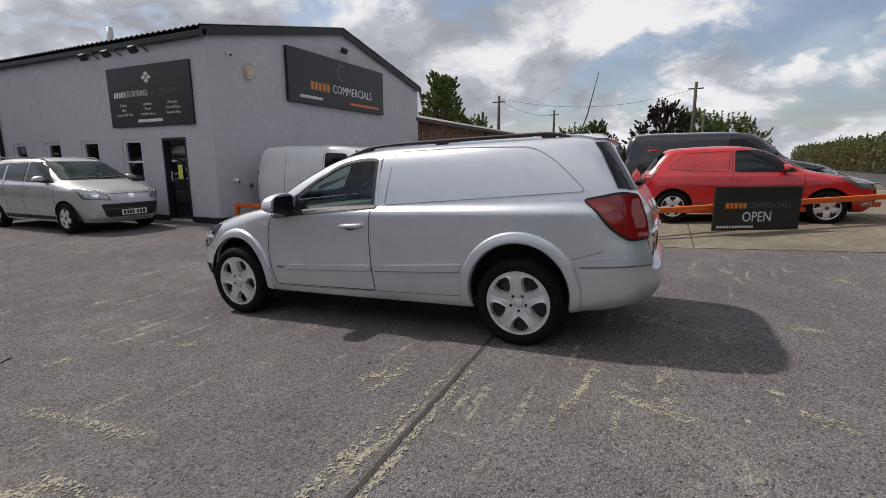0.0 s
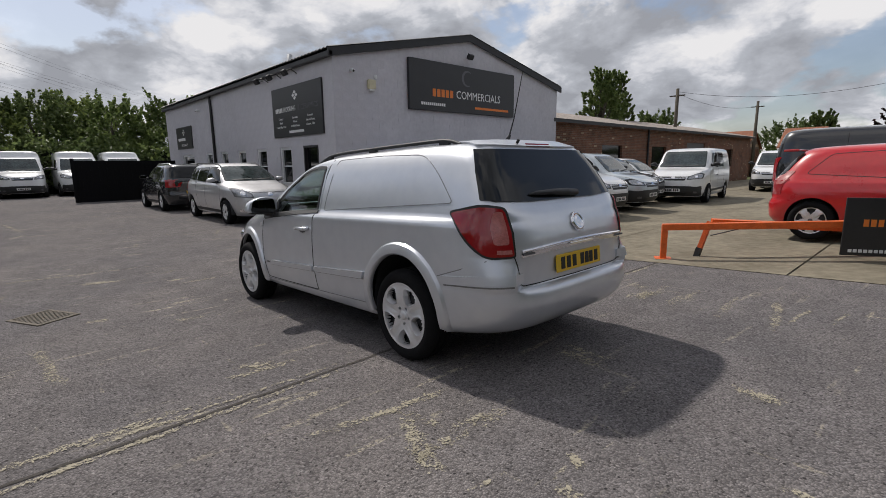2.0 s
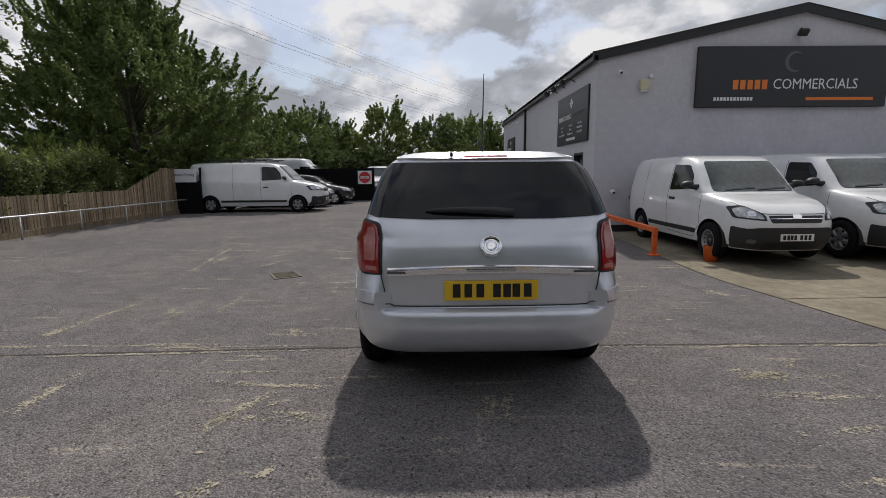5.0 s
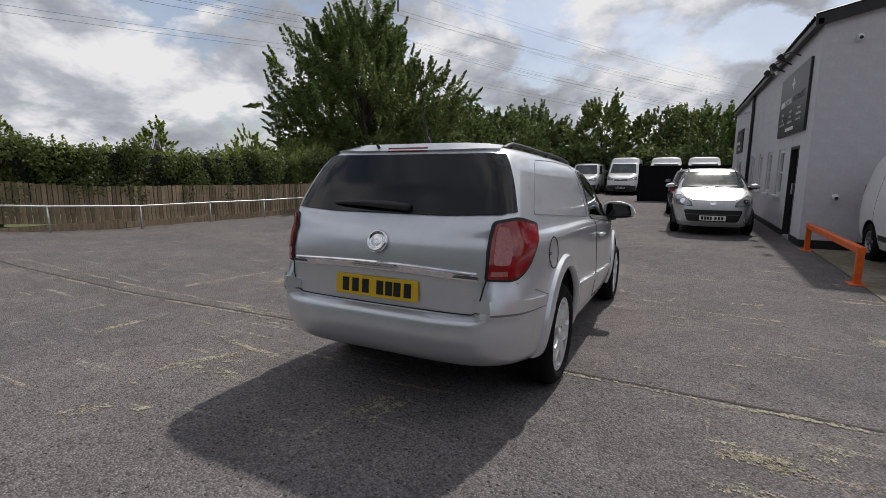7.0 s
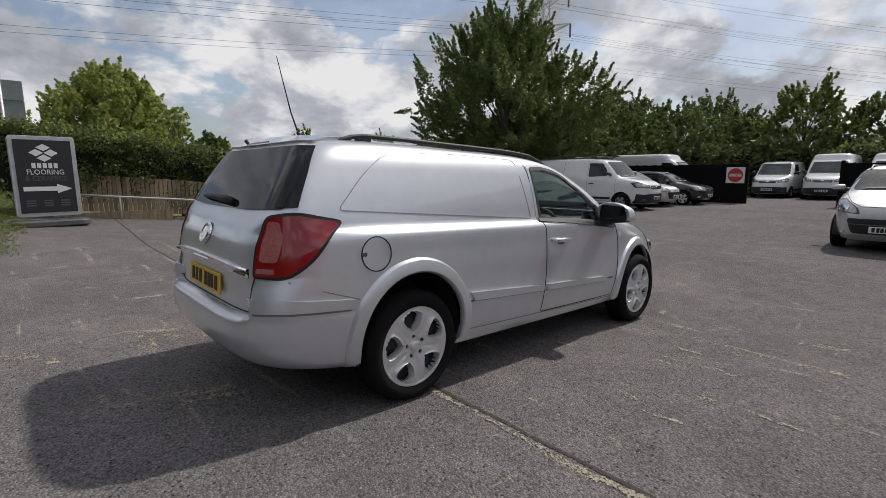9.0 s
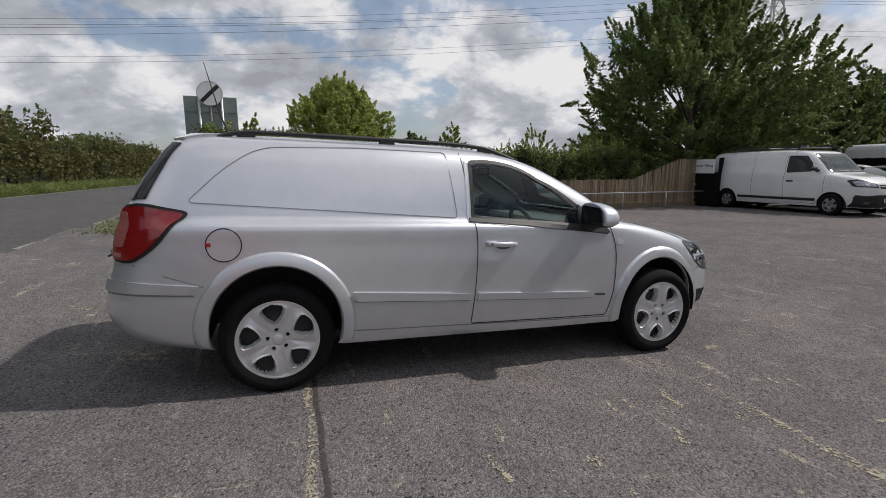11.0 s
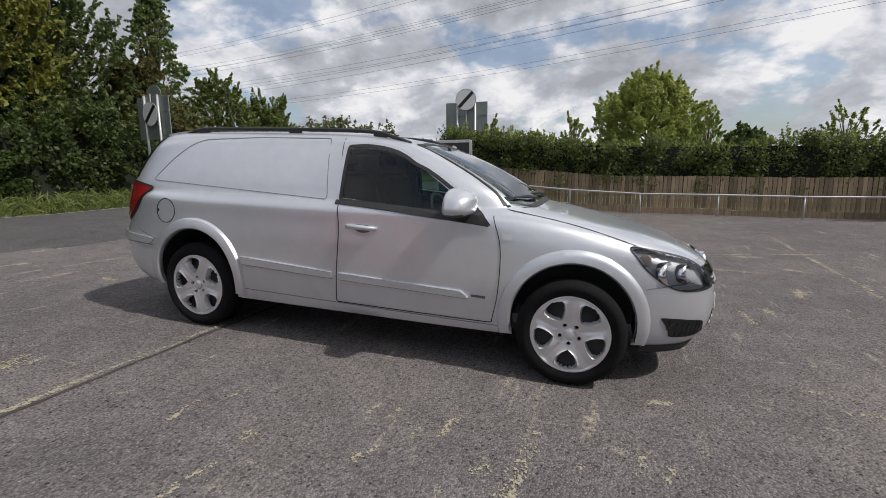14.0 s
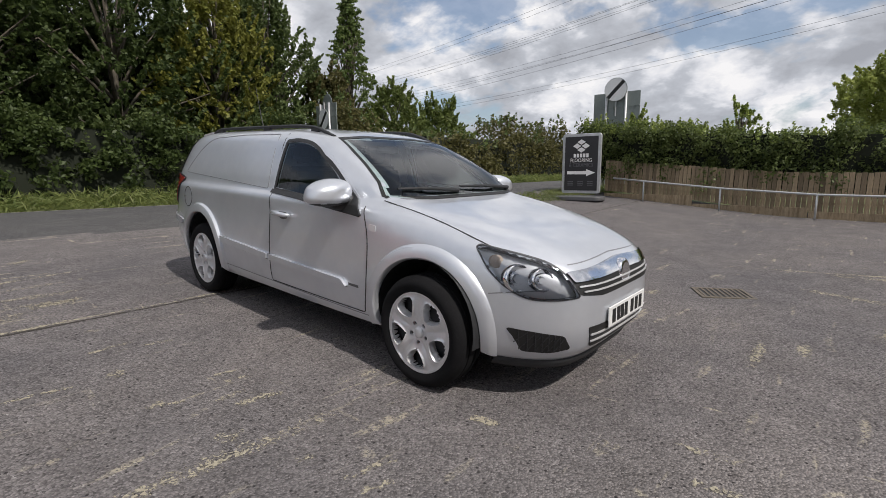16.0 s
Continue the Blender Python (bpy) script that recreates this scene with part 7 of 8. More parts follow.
# red car-derived van and the dark van behind the barrier
fiesta = hatchback(RED, wb=2.49, over_f=0.80, over_r=0.66, h=1.47, w=0.86, blind=True, wheel=(0.305, 0.195, 0.21, "alloy", ALLOY))
fv, fb, _ = vehicle("red_van", fiesta, at(-3.70, -7.30, 180, -1.2), "bright red three-door car-derived van with blanked rear windows", "van", count=120, levels=60)
part("rear_spoiler", prism(rounded([(-1.75, -0.50), (-1.52, -0.52), (-1.52, 0.52), (-1.75, 0.50)], 0.06), 1.39, 1.425, 0.012), RED, fv, "red roof spoiler")
vehicle("dark_van", panel_van(BLACKP, wb=2.9, h=1.83, hood_z=1.05), at(-3.55, -10.0, 180), "black panel van parked behind the red van", "van")
vehicle("silver_car", hatchback(SILVER2, wb=2.6, h=1.5, tall=0.04), at(-4.35, -12.5, 179), "silver hatchback behind the black van near the road", "car")
# by the side wall
pg = hatchback(SILVER2, wb=2.71, over_f=0.88, over_r=0.85, h=1.54, w=0.875, tall=0.07, wheel=(0.315, 0.195, 0.20, "alloy", ALLOY))
pcar, _, _ = vehicle("silver_estate_car", pg, at(9.97, -2.15, 180), "light silver estate car with roof rails parked by the side wall", "car", count=110, levels=54)
roof_rails(pcar, -1.75, 0.35, 0.52, 1.51, GREYPLASTIC)
mini, _, _ = vehicle("dark_suv", hatchback(BLACKP, wb=2.6, over_f=0.78, over_r=0.74, h=1.55, w=0.895, tall=0.08, wheel=(0.33, 0.215, 0.21, "alloy", ALLOY)), at(15.3, -1.95, 0), "black compact off-road car with pale roof rails", "car")
roof_rails(mini, -1.5, 0.3, 0.52, 1.53, GALV)
# car park end
tr = panel_van(WHITE, wb=3.38, over_f=0.95, over_r=0.92, h=1.95, w=0.95, hood_z=1.12, wheel=(0.32, 0.205, 0.20, "alloy", STEEL))
tvan, _, _ = vehicle("long_van", tr, at(14.73, 7.41, -90), "long white panel van with black roof bars in the car park", "van")
for xx in (-1.7, -0.5, 0.5):
    part("roof_bar", boxes((xx - 0.03, -0.75, 1.97, xx + 0.03, 0.75, 2.02), bevel=0.01), PLASTIC, tvan, "black roof bar")
part("roof_bar_rail", boxes((-2.0, -0.72, 2.02, 0.75, -0.68, 2.06), (-2.0, 0.68, 2.02, 0.75, 0.72, 2.06), bevel=0.01), PLASTIC, tvan)
vehicle("silver_car", hatchback(SILVER2, wb=2.64, h=1.50, w=0.9), at(17.19, 7.17, -90), "silver hatchback parked beside the long van", "car")
vehicle("black_car", hatchback(BLACKP, wb=2.6, h=1.45, w=0.88), at(19.33, 6.57, -90), "black car parked beside the dark fence", "car")
spr = panel_van(WHITE, wb=3.6, over_f=1.0, over_r=1.1, h=2.38, w=0.99, hood_z=1.22, wheel=(0.34, 0.215, 0.20, "steel", STEEL))
spr2 = panel_van(WHITE, wb=3.3, over_f=1.0, over_r=1.0, h=2.02, w=0.96, hood_z=1.15)
FARROW = "vans behind the gates"
for x, y, yaw, s, lab in ((29.84, 1.92, 180, spr, "tall white van facing the open gates"), (30.03, 4.34, 180, spr2, "white van facing the open gates"), (30.21, -0.5, 180, spr, "tall white van behind the black gate"), (30.21, -2.64, 180, spr, "tall white van behind the black gate"), (23.52, 8.52, -90, spr, "tall white van behind the black fence")):
    vehicle("tall_van", s, at(x, y, yaw), lab, "van", FARROW, count=44, levels=22)

# ---- fence, rail, gates ----
fence = thing("board_fence", pose(0, 0, 0), "weathered vertical board fence along the yard", "fence", kind="")
FENCE = curve((-2.34, 10.92), (2.69, 10.58), (7.34, 10.38), (11.43, 10.30), (13.57, 10.22))
slat_me = mesh_of(boxes((-0.043, -0.010, 0.0, 0.043, 0.010, 1.0), bevel=0.003), "slat", FENCEWOOD)
rng = random.Random(5)
x = -2.29
while x < 13.47:
    y = float(FENCE(x))
    h = 0.86 + (0 if x < 10.68 else min(0.72, (x - 10.68) * 0.36)) + rng.uniform(-0.012, 0.012)
    ob = part("slat", slat_me, None, fence, m=pose(x, y + rng.uniform(-0.006, 0.006), gz(x, y) + 0.15, rng.uniform(-0.8, 0.8), rng.uniform(-0.6, 0.6), rng.uniform(-3, 3)) @ Matrix.Diagonal((1, 1, h, 1)))
    x += 0.097
for x in np.arange(-2.34, 13.57, 2.4):
    y, y2 = float(FENCE(x)), float(FENCE(min(x + 2.4, 13.57)))
    x2 = min(x + 2.4, 13.57)
    ang = math.degrees(math.atan2(y2 - y, x2 - x))
    ln = math.hypot(x2 - x, y2 - y)
    part("gravel_board", boxes((0.01, -0.014, -0.40, ln - 0.01, 0.014, 0.165), bevel=0.004), FENCEWOOD, fence, m=pose(x, y - 0.004, gz((x + x2) / 2, y), 0, 0, ang))
    for z in (0.32, 0.80):
        part("rail", boxes((0, 0.012, -0.03, ln, 0.06, 0.03)), FENCEWOOD, fence, m=pose(x, y, gz(x, y) + z, 0, 0, ang))
rail = thing("tube_rail", pose(0, 0, 0), "low galvanised tube rail in front of the fence", "rail")
RAIL = curve((-1.97, 10.59), (-1.09, 10.47), (2.59, 10.2), (6.41, 10.06), (13.66, 9.87))
xs = np.arange(-1.09, 13.75, 1.85)
bar = [(x, float(RAIL(x)), gz(x, float(RAIL(x))) + 0.55) for x in np.r_[-1.97, xs]]
part("top_tube", tube(bar, 0.024, 8), GALV, rail, smooth=50)
for x in xs:
    y = float(RAIL(x))
    p = part("post", tube([(x, y, gz(x, y) - 0.05), (x, y, gz(x, y) + 0.55)], 0.022, 8), GALV, rail, smooth=50)
cp = thing("parking_sign", pose(13.49, 9.94, 1.45), "white customer parking sign on a black fence", "sign")
part("board", boxes((-0.015, -0.52, -0.25, 0.015, 0.52, 0.25), bevel=0.006), UPVC, cp)
sign_words(cp, "Customer Parking", 0.15, -0.018, 0.0, 0.03, mat("navy_sign_ink", (0.02, 0.05, 0.12), 0.5), "y", 0.9)
bf = thing("black_board_fence", pose(0, 0, 0), "black stained board fence at the end of the car park", "fence")
for k, (a, b, h) in enumerate((((13.55, 10.47), (13.55, 9.36), 1.2), ((13.61, 9.36), (21.56, 10.57), 1.75), ((21.56, 10.57), (21.56, 3.73), 1.75))):
    a, b = Vector(a), Vector(b)
    n = int((b - a).length / 0.15)
    ang = math.degrees(math.atan2((b - a).y, (b - a).x))
    if k == 0:
        board_me = mesh_of(boxes((0, -0.01, -0.05, 0.165, 0.01, 1.0), bevel=0.003), "board", FENCEBLACK)
    for i in range(n):
        p = a + (b - a) * i / n
        part("board", board_me, None, bf, m=pose(p.x, p.y, gz(p.x, p.y), 0, 0, ang) @ pose(0, 0.011 * (i % 2), 0) @ Matrix.Diagonal((1, 1, h + 0.01 * (i % 3), 1)))
    part("post", boxes((-0.05, -0.05, -0.1, 0.05, 0.05, h + 0.05)), FENCEBLACK, bf, m=pose(b.x, b.y, gz(b.x, b.y)))
gate = thing("black_gate", pose(21.47, 0.43, 0), "black boarded yard gate standing open", "gate")
for i in range(26):
    part("board", board_me, None, gate, m=pose(0.011 * (i % 2), -0.15 * i, 0.0, 0, 0, -90) @ Matrix.Diagonal((1, 1, 1.75, 1)))
part("post", boxes((-0.06, -0.06, -0.1, 0.06, 0.06, 1.85)), FENCEBLACK, gate)
part("gate_rail", boxes((0.012, -3.9, 0.3, 0.06, 0.0, 0.4), (0.012, -3.9, 1.4, 0.06, 0.0, 1.5)), FENCEBLACK, gate)
ne = thing("no_entry_sign", pose(21.53, 4.2, 1.27), "square white no-entry sign with a red disc", "sign")
part("board", boxes((-0.01, -0.38, -0.36, 0.01, 0.38, 0.36), bevel=0.006), UPVC, ne)
part("disc", tube([(-0.012, 0, 0), (-0.016, 0, 0)], 0.31, 32), mat("sign_red", (0.55, 0.03, 0.035), 0.5), ne)
part("bar", boxes((-0.020, -0.24, -0.06, -0.016, 0.24, 0.06)), UPVC, ne)
sign_words(ne, "NO ENTRY", 0.1, -0.0225, 0, 0, INK, "y", 0.42)


# ---- orange height barriers ----
def barrier(name, a, b, label, legs=(0.0, 1.0), hgt=0.46, brace=True):
    a, b = Vector(a), Vector(b)
    ob = thing(name, pose(a.x, a.y, gz(*a), 0, 0, math.degrees(math.atan2((b - a).y, (b - a).x))), label, "barrier", "orange barriers")
    ln = (b - a).length
    dz = gz(*b) - gz(*a)
    bm = boxes((-0.04, -0.045, hgt - 0.045, ln + 0.04, 0.045, hgt + 0.045), bevel=0.006)
    for v in bm.verts:
        v.co.z += dz * v.co.x / ln
    part("beam", bm, ORANGE, ob, "orange painted box beam")
    for t in legs:
        z = dz * t
        leg = part("leg", boxes((ln * t - 0.04, -0.04, z - 0.02, ln * t + 0.04, 0.04, z + hgt - 0.045), bevel=0.005), ORANGE, ob)
        part("foot_plate", boxes((ln * t - 0.11, -0.10, z - 0.01, ln * t + 0.11, 0.10, z + 0.012), bevel=0.003), ORANGE, leg)
    return ob


barrier("barrier", (-1.18, -4.10), (-6.15, -6.85), "low orange steel barrier on the forecourt edge")
swing = thing("swing_barrier", pose(-1.62, -4.62, gz(-1.6, -4.6)), "folded orange steel swing barrier behind the fixed one", "barrier", "orange barriers")
bm = bmesh.new()
tube([(0.0, 0.0, 0.50), (-2.4, -1.55, 0.40), (-4.3, -2.75, 0.50)], 0.06, 4, bm)
part("beam", bm, ORANGE, swing)
part("leg", tube([(0.02, 0.0, 0.50), (0.12, 0.12, 0.0)], 0.045, 4), ORANGE, swing)
part("foot", tube([(0.10, 0.10, 0.12), (0.125, 0.125, -0.02)], 0.052, 4), PLASTIC, swing, "black rubber foot")
part("stay", tube([(0.0, 0.0, 0.30), (-0.35, -0.22, 0.42)], 0.008, 6), WIRE, swing)
barrier("barrier", (6.45, -3.66), (3.62, -3.68), "low orange steel barrier beside the unit")
# open sign board on the barrier
os_ = thing("open_sign", pose(-3.68, -5.36, gz(-3.7, -5.4) + 0.38, 0, 0, math.degrees(math.atan2(-2.75, -4.97)) + 180), "black board sign with white lettering fixed to the barrier", "sign")
part("board", boxes((-0.76, 0.05, -0.33, 0.76, 0.075, 0.40), bevel=0.006), SIGNBLACK, os_)
sign_words(os_, "OPEN", 0.24, 0.0, 0.078, -0.11, SIGNWHITE, "x", 0.50)
name_bars(os_, "x", 0.2, 0.58, 0.04, 0.13, 0.077, SIGNORANGE)
sign_words(os_, "COMMERCIALS", 0.13, -0.19, 0.078, 0.085, SIGNGREY, "x", 0.76)
name_bars(os_, "x", 0.05, 0.70, -0.29, -0.25, 0.077, SIGNWHITE, 12)
bk = thing("bucket", pose(3.0, -4.38, gz(3, -4.4)), "orange plastic bucket beside a van wheel", "bucket")
part("tub", lathe([(0.0, 0.01), (0.10, 0.0), (0.13, 0.26), (0.135, 0.27), (0.125, 0.26), (0.10, 0.02)], 24), ORANGE, bk, m=pose(0, 0, 0, 90, 0, 0), smooth=40)
part("bucket_handle", tube([(-0.13, 0, 0.25), (-0.1, 0.06, 0.2), (0.0, 0.12, 0.16), (0.1, 0.06, 0.2), (0.13, 0, 0.25)], 0.005, 6), WIRE, bk)

# ---- totem, road signs ----
tt = thing("pavement_sign", pose(-2.43, 9.52, gz(-2.43, 9.5), 0, 0, 6) @ Matrix.Diagonal((0.93, 1, 0.95, 1)), "black and white pavement sign with an arrow on a grey base", "sign")
part("base", prism(rounded([(-0.68, -0.30), (0.68, -0.30), (0.68, 0.30), (-0.68, 0.30)], 0.25, 6), 0.0, 0.12, 0.02), GREYPLASTIC, tt, "grey rubber base")
fr_o = rounded([(-0.56, 0.20), (0.56, 0.20), (0.56, 1.86), (-0.56, 1.86)], 0.08, 6)
bm = prism(fr_o, -0.04, 0.04, 0.008)
part("frame", bm, GALV, tt, "aluminium frame", m=pose(0, 0, 0, 90, 0, 0))
part("panel", boxes((-0.48, -0.048, 0.28, 0.48, -0.041, 1.78), (-0.48, 0.041, 0.28, 0.48, 0.048, 1.78)), SIGNBLACK, tt)
tiles_logo(tt, (0.0, -0.051, 1.52), 0.30, pose(0, 0, 0), SIGNWHITE)
for txt, z, w, mt in (("FLOORING", 1.12, 0.62, SIGNWHITE), ("& CERAMICS", 0.99, 0.7, SIGNGREY)):
    me = words(txt, 0.15, mt)
    k = w / (max(v.co.x for v in me.vertices) - min(v.co.x for v in me.vertices))
    for v in me.vertices:
        v.co.x *= k
    part("lettering", me, None, tt, m=pose(0, -0.050, z, 90, 0, 0))
name_bars(tt, "x", -0.22, 0.24, 1.205, 1.31, -0.051, SIGNWHITE)
bm = bmesh.new()
bm.faces.new([bm.verts.new((px, -0.051, 0.78 + pz)) for px, pz in ((-0.40, -0.045), (0.16, -0.045), (0.16, -0.10), (0.42, 0.0), (0.16, 0.10), (0.16, 0.045), (-0.40, 0.045))])
part("arrow", bm, SIGNWHITE, tt, "white arrow")
for i in range(3):
    part("small_print", boxes(*[(-0.38 + 0.29 * i, -0.051, 0.42 + 0.05 * k, -0.38 + 0.29 * i + 0.16, -0.049, 0.445 + 0.05 * k) for k in range(3)]), SIGNGREY, tt)


def road_sign(x, y, yaw, label, z_disc=3.96, r=0.40, drop=0.0):
    ob = thing("road_sign", pose(x, y, gz(x, y), 0, 0, yaw), label, "road sign", "road signs")
    for px in (-0.33, 0.33):
        part("post", tube([(px, -0.045, -0.1), (px, -0.045, z_disc - 0.05 - gz(x, y))], 0.04, 10), GALV, ob, smooth=50)
    z = z_disc - gz(x, y)
    part("backing_plate", boxes((-0.78, 0.0, z - 1.40, 0.78, 0.03, z - 0.55), (-0.78, 0.0, z - 0.545, 0.78, 0.03, z - 0.08), bevel=0.006), SIGNBACK, ob, "grey back of the direction sign")
    part("plate_rail", boxes((-0.76, -0.02, z - 0.57, 0.76, -0.001, z - 0.53), (-0.76, -0.02, z - 1.30, 0.76, -0.001, z - 1.26)), SIGNBACK, ob)
    if drop:
        part("turned_disc", tube([(0, 0.07, z - 0.06), (0, 0.085, z - 0.06)], r, 40), SIGNBACK, ob, "grey back of a second disc")
        z -= drop
    part("disc_post", tube([(0, -0.06, z + (-0.85 if not drop else -0.3)), (0, -0.06, z + (0 if not drop else 0.62))], 0.025, 8), GALV, ob)
    part("disc", tube([(0, -0.115, z), (0, -0.095, z)], r, 40), UPVC, ob, "white round speed sign")
    part("rim", lathe([(r, -0.118), (r + 0.012, -0.118), (r + 0.012, -0.09)], 40), SIGNBACK, ob, m=Matrix.Translation((0, 0, z)))
    part("stripe", boxes((-r * 0.97, -0.120, -0.06, r * 0.97, -0.116, 0.06)), INK, ob, "black diagonal stripe", m=pose(0, 0, z, 0, -45, 0))
    return ob


road_sign(-3.22, 13.75, 2, "derestriction road sign with a black stripe on grey posts", 3.82, 0.37)
road_sign(-12.0, 8.25, -8, "derestriction road sign across the road", 3.75, 0.36, 0.62)


# ---- poles, wires, pylon ----
def pole(x, y, h, label="brown wooden telegraph pole"):
    ob = thing("telegraph_pole", pose(x, y, gz(x, y)), label, "pole", "telegraph poles")
    part("shaft", tube([(0, 0, -0.3), (0, 0, h * 0.5), (0, 0, h)], [0.15, 0.13, 0.10], 10), BARK, ob, smooth=50)
    part("cross_bar", boxes((-0.5, -0.04, h - 0.5, 0.5, 0.04, h - 0.42)), BARK, ob)


for x, y, h in ((9.6, -31.4, 6.2), (-3.7, -36.0, 6.6), (8.6, -46, 6.4), (-5.2, -52, 6)):
    pole(x, y, h)


def cable(name, a, b, sag, r, label):
    a, b = Vector(a), Vector(b)
    pts = [a.lerp(b, t) - Vector((0, 0, sag * 4 * t * (1 - t))) for t in np.linspace(0, 1, 25)]
    return tagged(part(name, tube(pts, r, 5), WIRE), label, "cable", "overhead cables", "")


cable("telephone_wire", (9.6, -31.4, 6.0), (-3.7, -36.0, 6.4), 0.9, 0.012, "thin telephone wire between poles")
cable("telephone_wire", (8.6, -46, 6.0), (9.6, -31.4, 5.9), 0.5, 0.012, "thin telephone wire between poles")
PX, PY, PH = 45.4, 32.6, 26.0
pyl = thing("electricity_pylon", pose(PX, PY, 0, 0, 0, 76), "grey lattice electricity pylon behind the trees", "pylon")
bm = bmesh.new()


def half_w(z):
    return 2.6 - 2.0 * min(1, z / 17.0) if z < 17 else 0.6 - 0.03 * (z - 17)


for sx, sy in ((1, 1), (1, -1), (-1, -1), (-1, 1)):
    tube([(sx * half_w(z), sy * half_w(z), z) for z in (0, 8, 17, 26)], 0.09, 4, bm)
zs = list(np.linspace(0, 26, 18))
for z0, z1 in zip(zs, zs[1:]):
    w0, w1 = half_w(z0), half_w(z1)
    for (ax, ay), (bx, by) in (((1, 1), (1, -1)), ((1, -1), (-1, -1)), ((-1, -1), (-1, 1)), ((-1, 1), (1, 1))):
        tube([(ax * w0, ay * w0, z0), (bx * w1, by * w1, z1)], 0.04, 4, bm)
        tube([(bx * w0, by * w0, z0), (ax * w1, ay * w1, z1)], 0.04, 4, bm)
part("tower", bm, GALV, pyl)
for z, ln in ((17.2, 4.6), (20.4, 4.2), (23.4, 3.4)):
    bm = bmesh.new()
    for s in (1, -1):
        for y in (0.4, -0.4):
            tube([(s * 0.5, y, z), (s * ln, 0, z + 0.25)], 0.06, 4, bm)
            tube([(s * 0.5, y, z + 1.0), (s * ln, 0, z + 0.25)], 0.05, 4, bm)
        for t in (0.25, 0.5, 0.75):
            tube([(s * (0.5 + (ln - 0.5) * t), 0.4 * (1 - t), z + 0.25 * t), (s * (0.5 + (ln - 0.5) * t), -0.4 * (1 - t), z + 1.0 - 0.75 * t)], 0.035, 4, bm)
    part("cross_arm", bm, GALV, pyl)
    for s in (1, -1):
        part("insulator", tube([(s * ln, 0, z + 0.2), (s * ln, 0, z - 1.2)], 0.10, 8), GREYPLASTIC, pyl)
ax = Vector((math.cos(radians(76)), math.sin(radians(76)), 0))
for z, ln in ((16.2, 4.6), (19.4, 4.2), (22.4, 3.4)):
    for s in (1, -1):
        p = Vector((PX, PY, z)) + ax * s * ln
        for q in (p, p + Vector((0, 0, -0.5))):
            cable("power_line", q, q + Vector((-190, 42, 2)), 5.5, 0.012, "sagging overhead power line")
            cable("power_line", q, q + Vector((155, -109, 0)), 5.5, 0.012, "sagging overhead power line")

# drain grate near the low point of the yard
dr = thing("drain_grate", pose(2.32, 2.66, gz(2.32, 2.66) + 0.006, 0, 0, 28) @ Matrix.Diagonal((0.72, 0.85, 1, 1)), "dusty iron drain grate set in the asphalt", "drain")
RUST = mat("dusty_iron", (0.135, 0.115, 0.09), 0.85, var=0.4, scale=14)
part("frame", boxes((-0.34, -0.24, -0.02, 0.34, -0.20, 0.004), (-0.34, 0.20, -0.02, 0.34, 0.24, 0.004), (-0.34, -0.2, -0.02, -0.30, 0.2, 0.004), (0.30, -0.2, -0.02, 0.34, 0.2, 0.004)), RUST, dr)
for i in range(9):
    part("bar", boxes((-0.285 + 0.066 * i, -0.2, -0.02, -0.255 + 0.066 * i, 0.2, 0.003)), RUST, dr)
# thin black sheet between the bars in place of the unlit depth
part("pit_shade", boxes((-0.30, -0.20, -0.004, 0.30, 0.20, -0.002)), INK, dr)

# ---- plants ----
def leaves_mesh(name, centers, radii, counts, size, material, seed=1, flat=0.55, upright=0.3, sprays=None):
    """Many small folded leaf quads scattered in clumps."""
    rng = np.random.default_rng(seed)
    C = np.repeat(np.asarray(centers, float), counts, axis=0)
    Rr = np.repeat(np.asarray(radii, float), counts, axis=0)
    n = len(C)
    d = rng.normal(size=(n, 3))
    d /= np.linalg.norm(d, axis=1, keepdims=True)
    r = rng.random(n) ** 0.42
    P = C + d * (r[:, None] * Rr) if Rr.ndim == 2 else C + d * (r * Rr)[:, None]
    if sprays is not None:
        # leaves along tapering twigs that point outwards
        S = np.repeat(np.asarray(sprays, float), counts, axis=0)
        k = rng.random(n)
        P = C + S * k[:, None] + d * (r * (1.12 - k))[:, None] * (Rr if Rr.ndim == 2 else Rr[:, None])
    nrm = d * 0.6 + rng.normal(size=(n, 3)) * 0.6 + [0, 0, upright]
    nrm /= np.linalg.norm(nrm, axis=1, keepdims=True)
    t = np.cross(nrm, rng.normal(size=(n, 3)))
    t /= np.linalg.norm(t, axis=1, keepdims=True)
    b = np.cross(nrm, t)
    s = size * (0.6 + 0.8 * rng.random(n))[:, None]
    V = np.stack([P - t * s, P - b * s * flat + nrm * s * 0.15, P + t * s, P + b * s * flat + nrm * s * 0.15], 1).reshape(-1, 3)
    me = bpy.data.meshes.new(name)
    me.vertices.add(4 * n)
    me.vertices.foreach_set("co", V.astype(np.float32).ravel())
    me.loops.add(4 * n)
    me.loops.foreach_set("vertex_index", np.arange(4 * n, dtype=np.int32))
    me.polygons.add(n)
    me.polygons.foreach_set("loop_start", np.arange(0, 4 * n, 4, dtype=np.int32))
    me.update(calc_edges=True)
    me.materials.append(material)
    return me


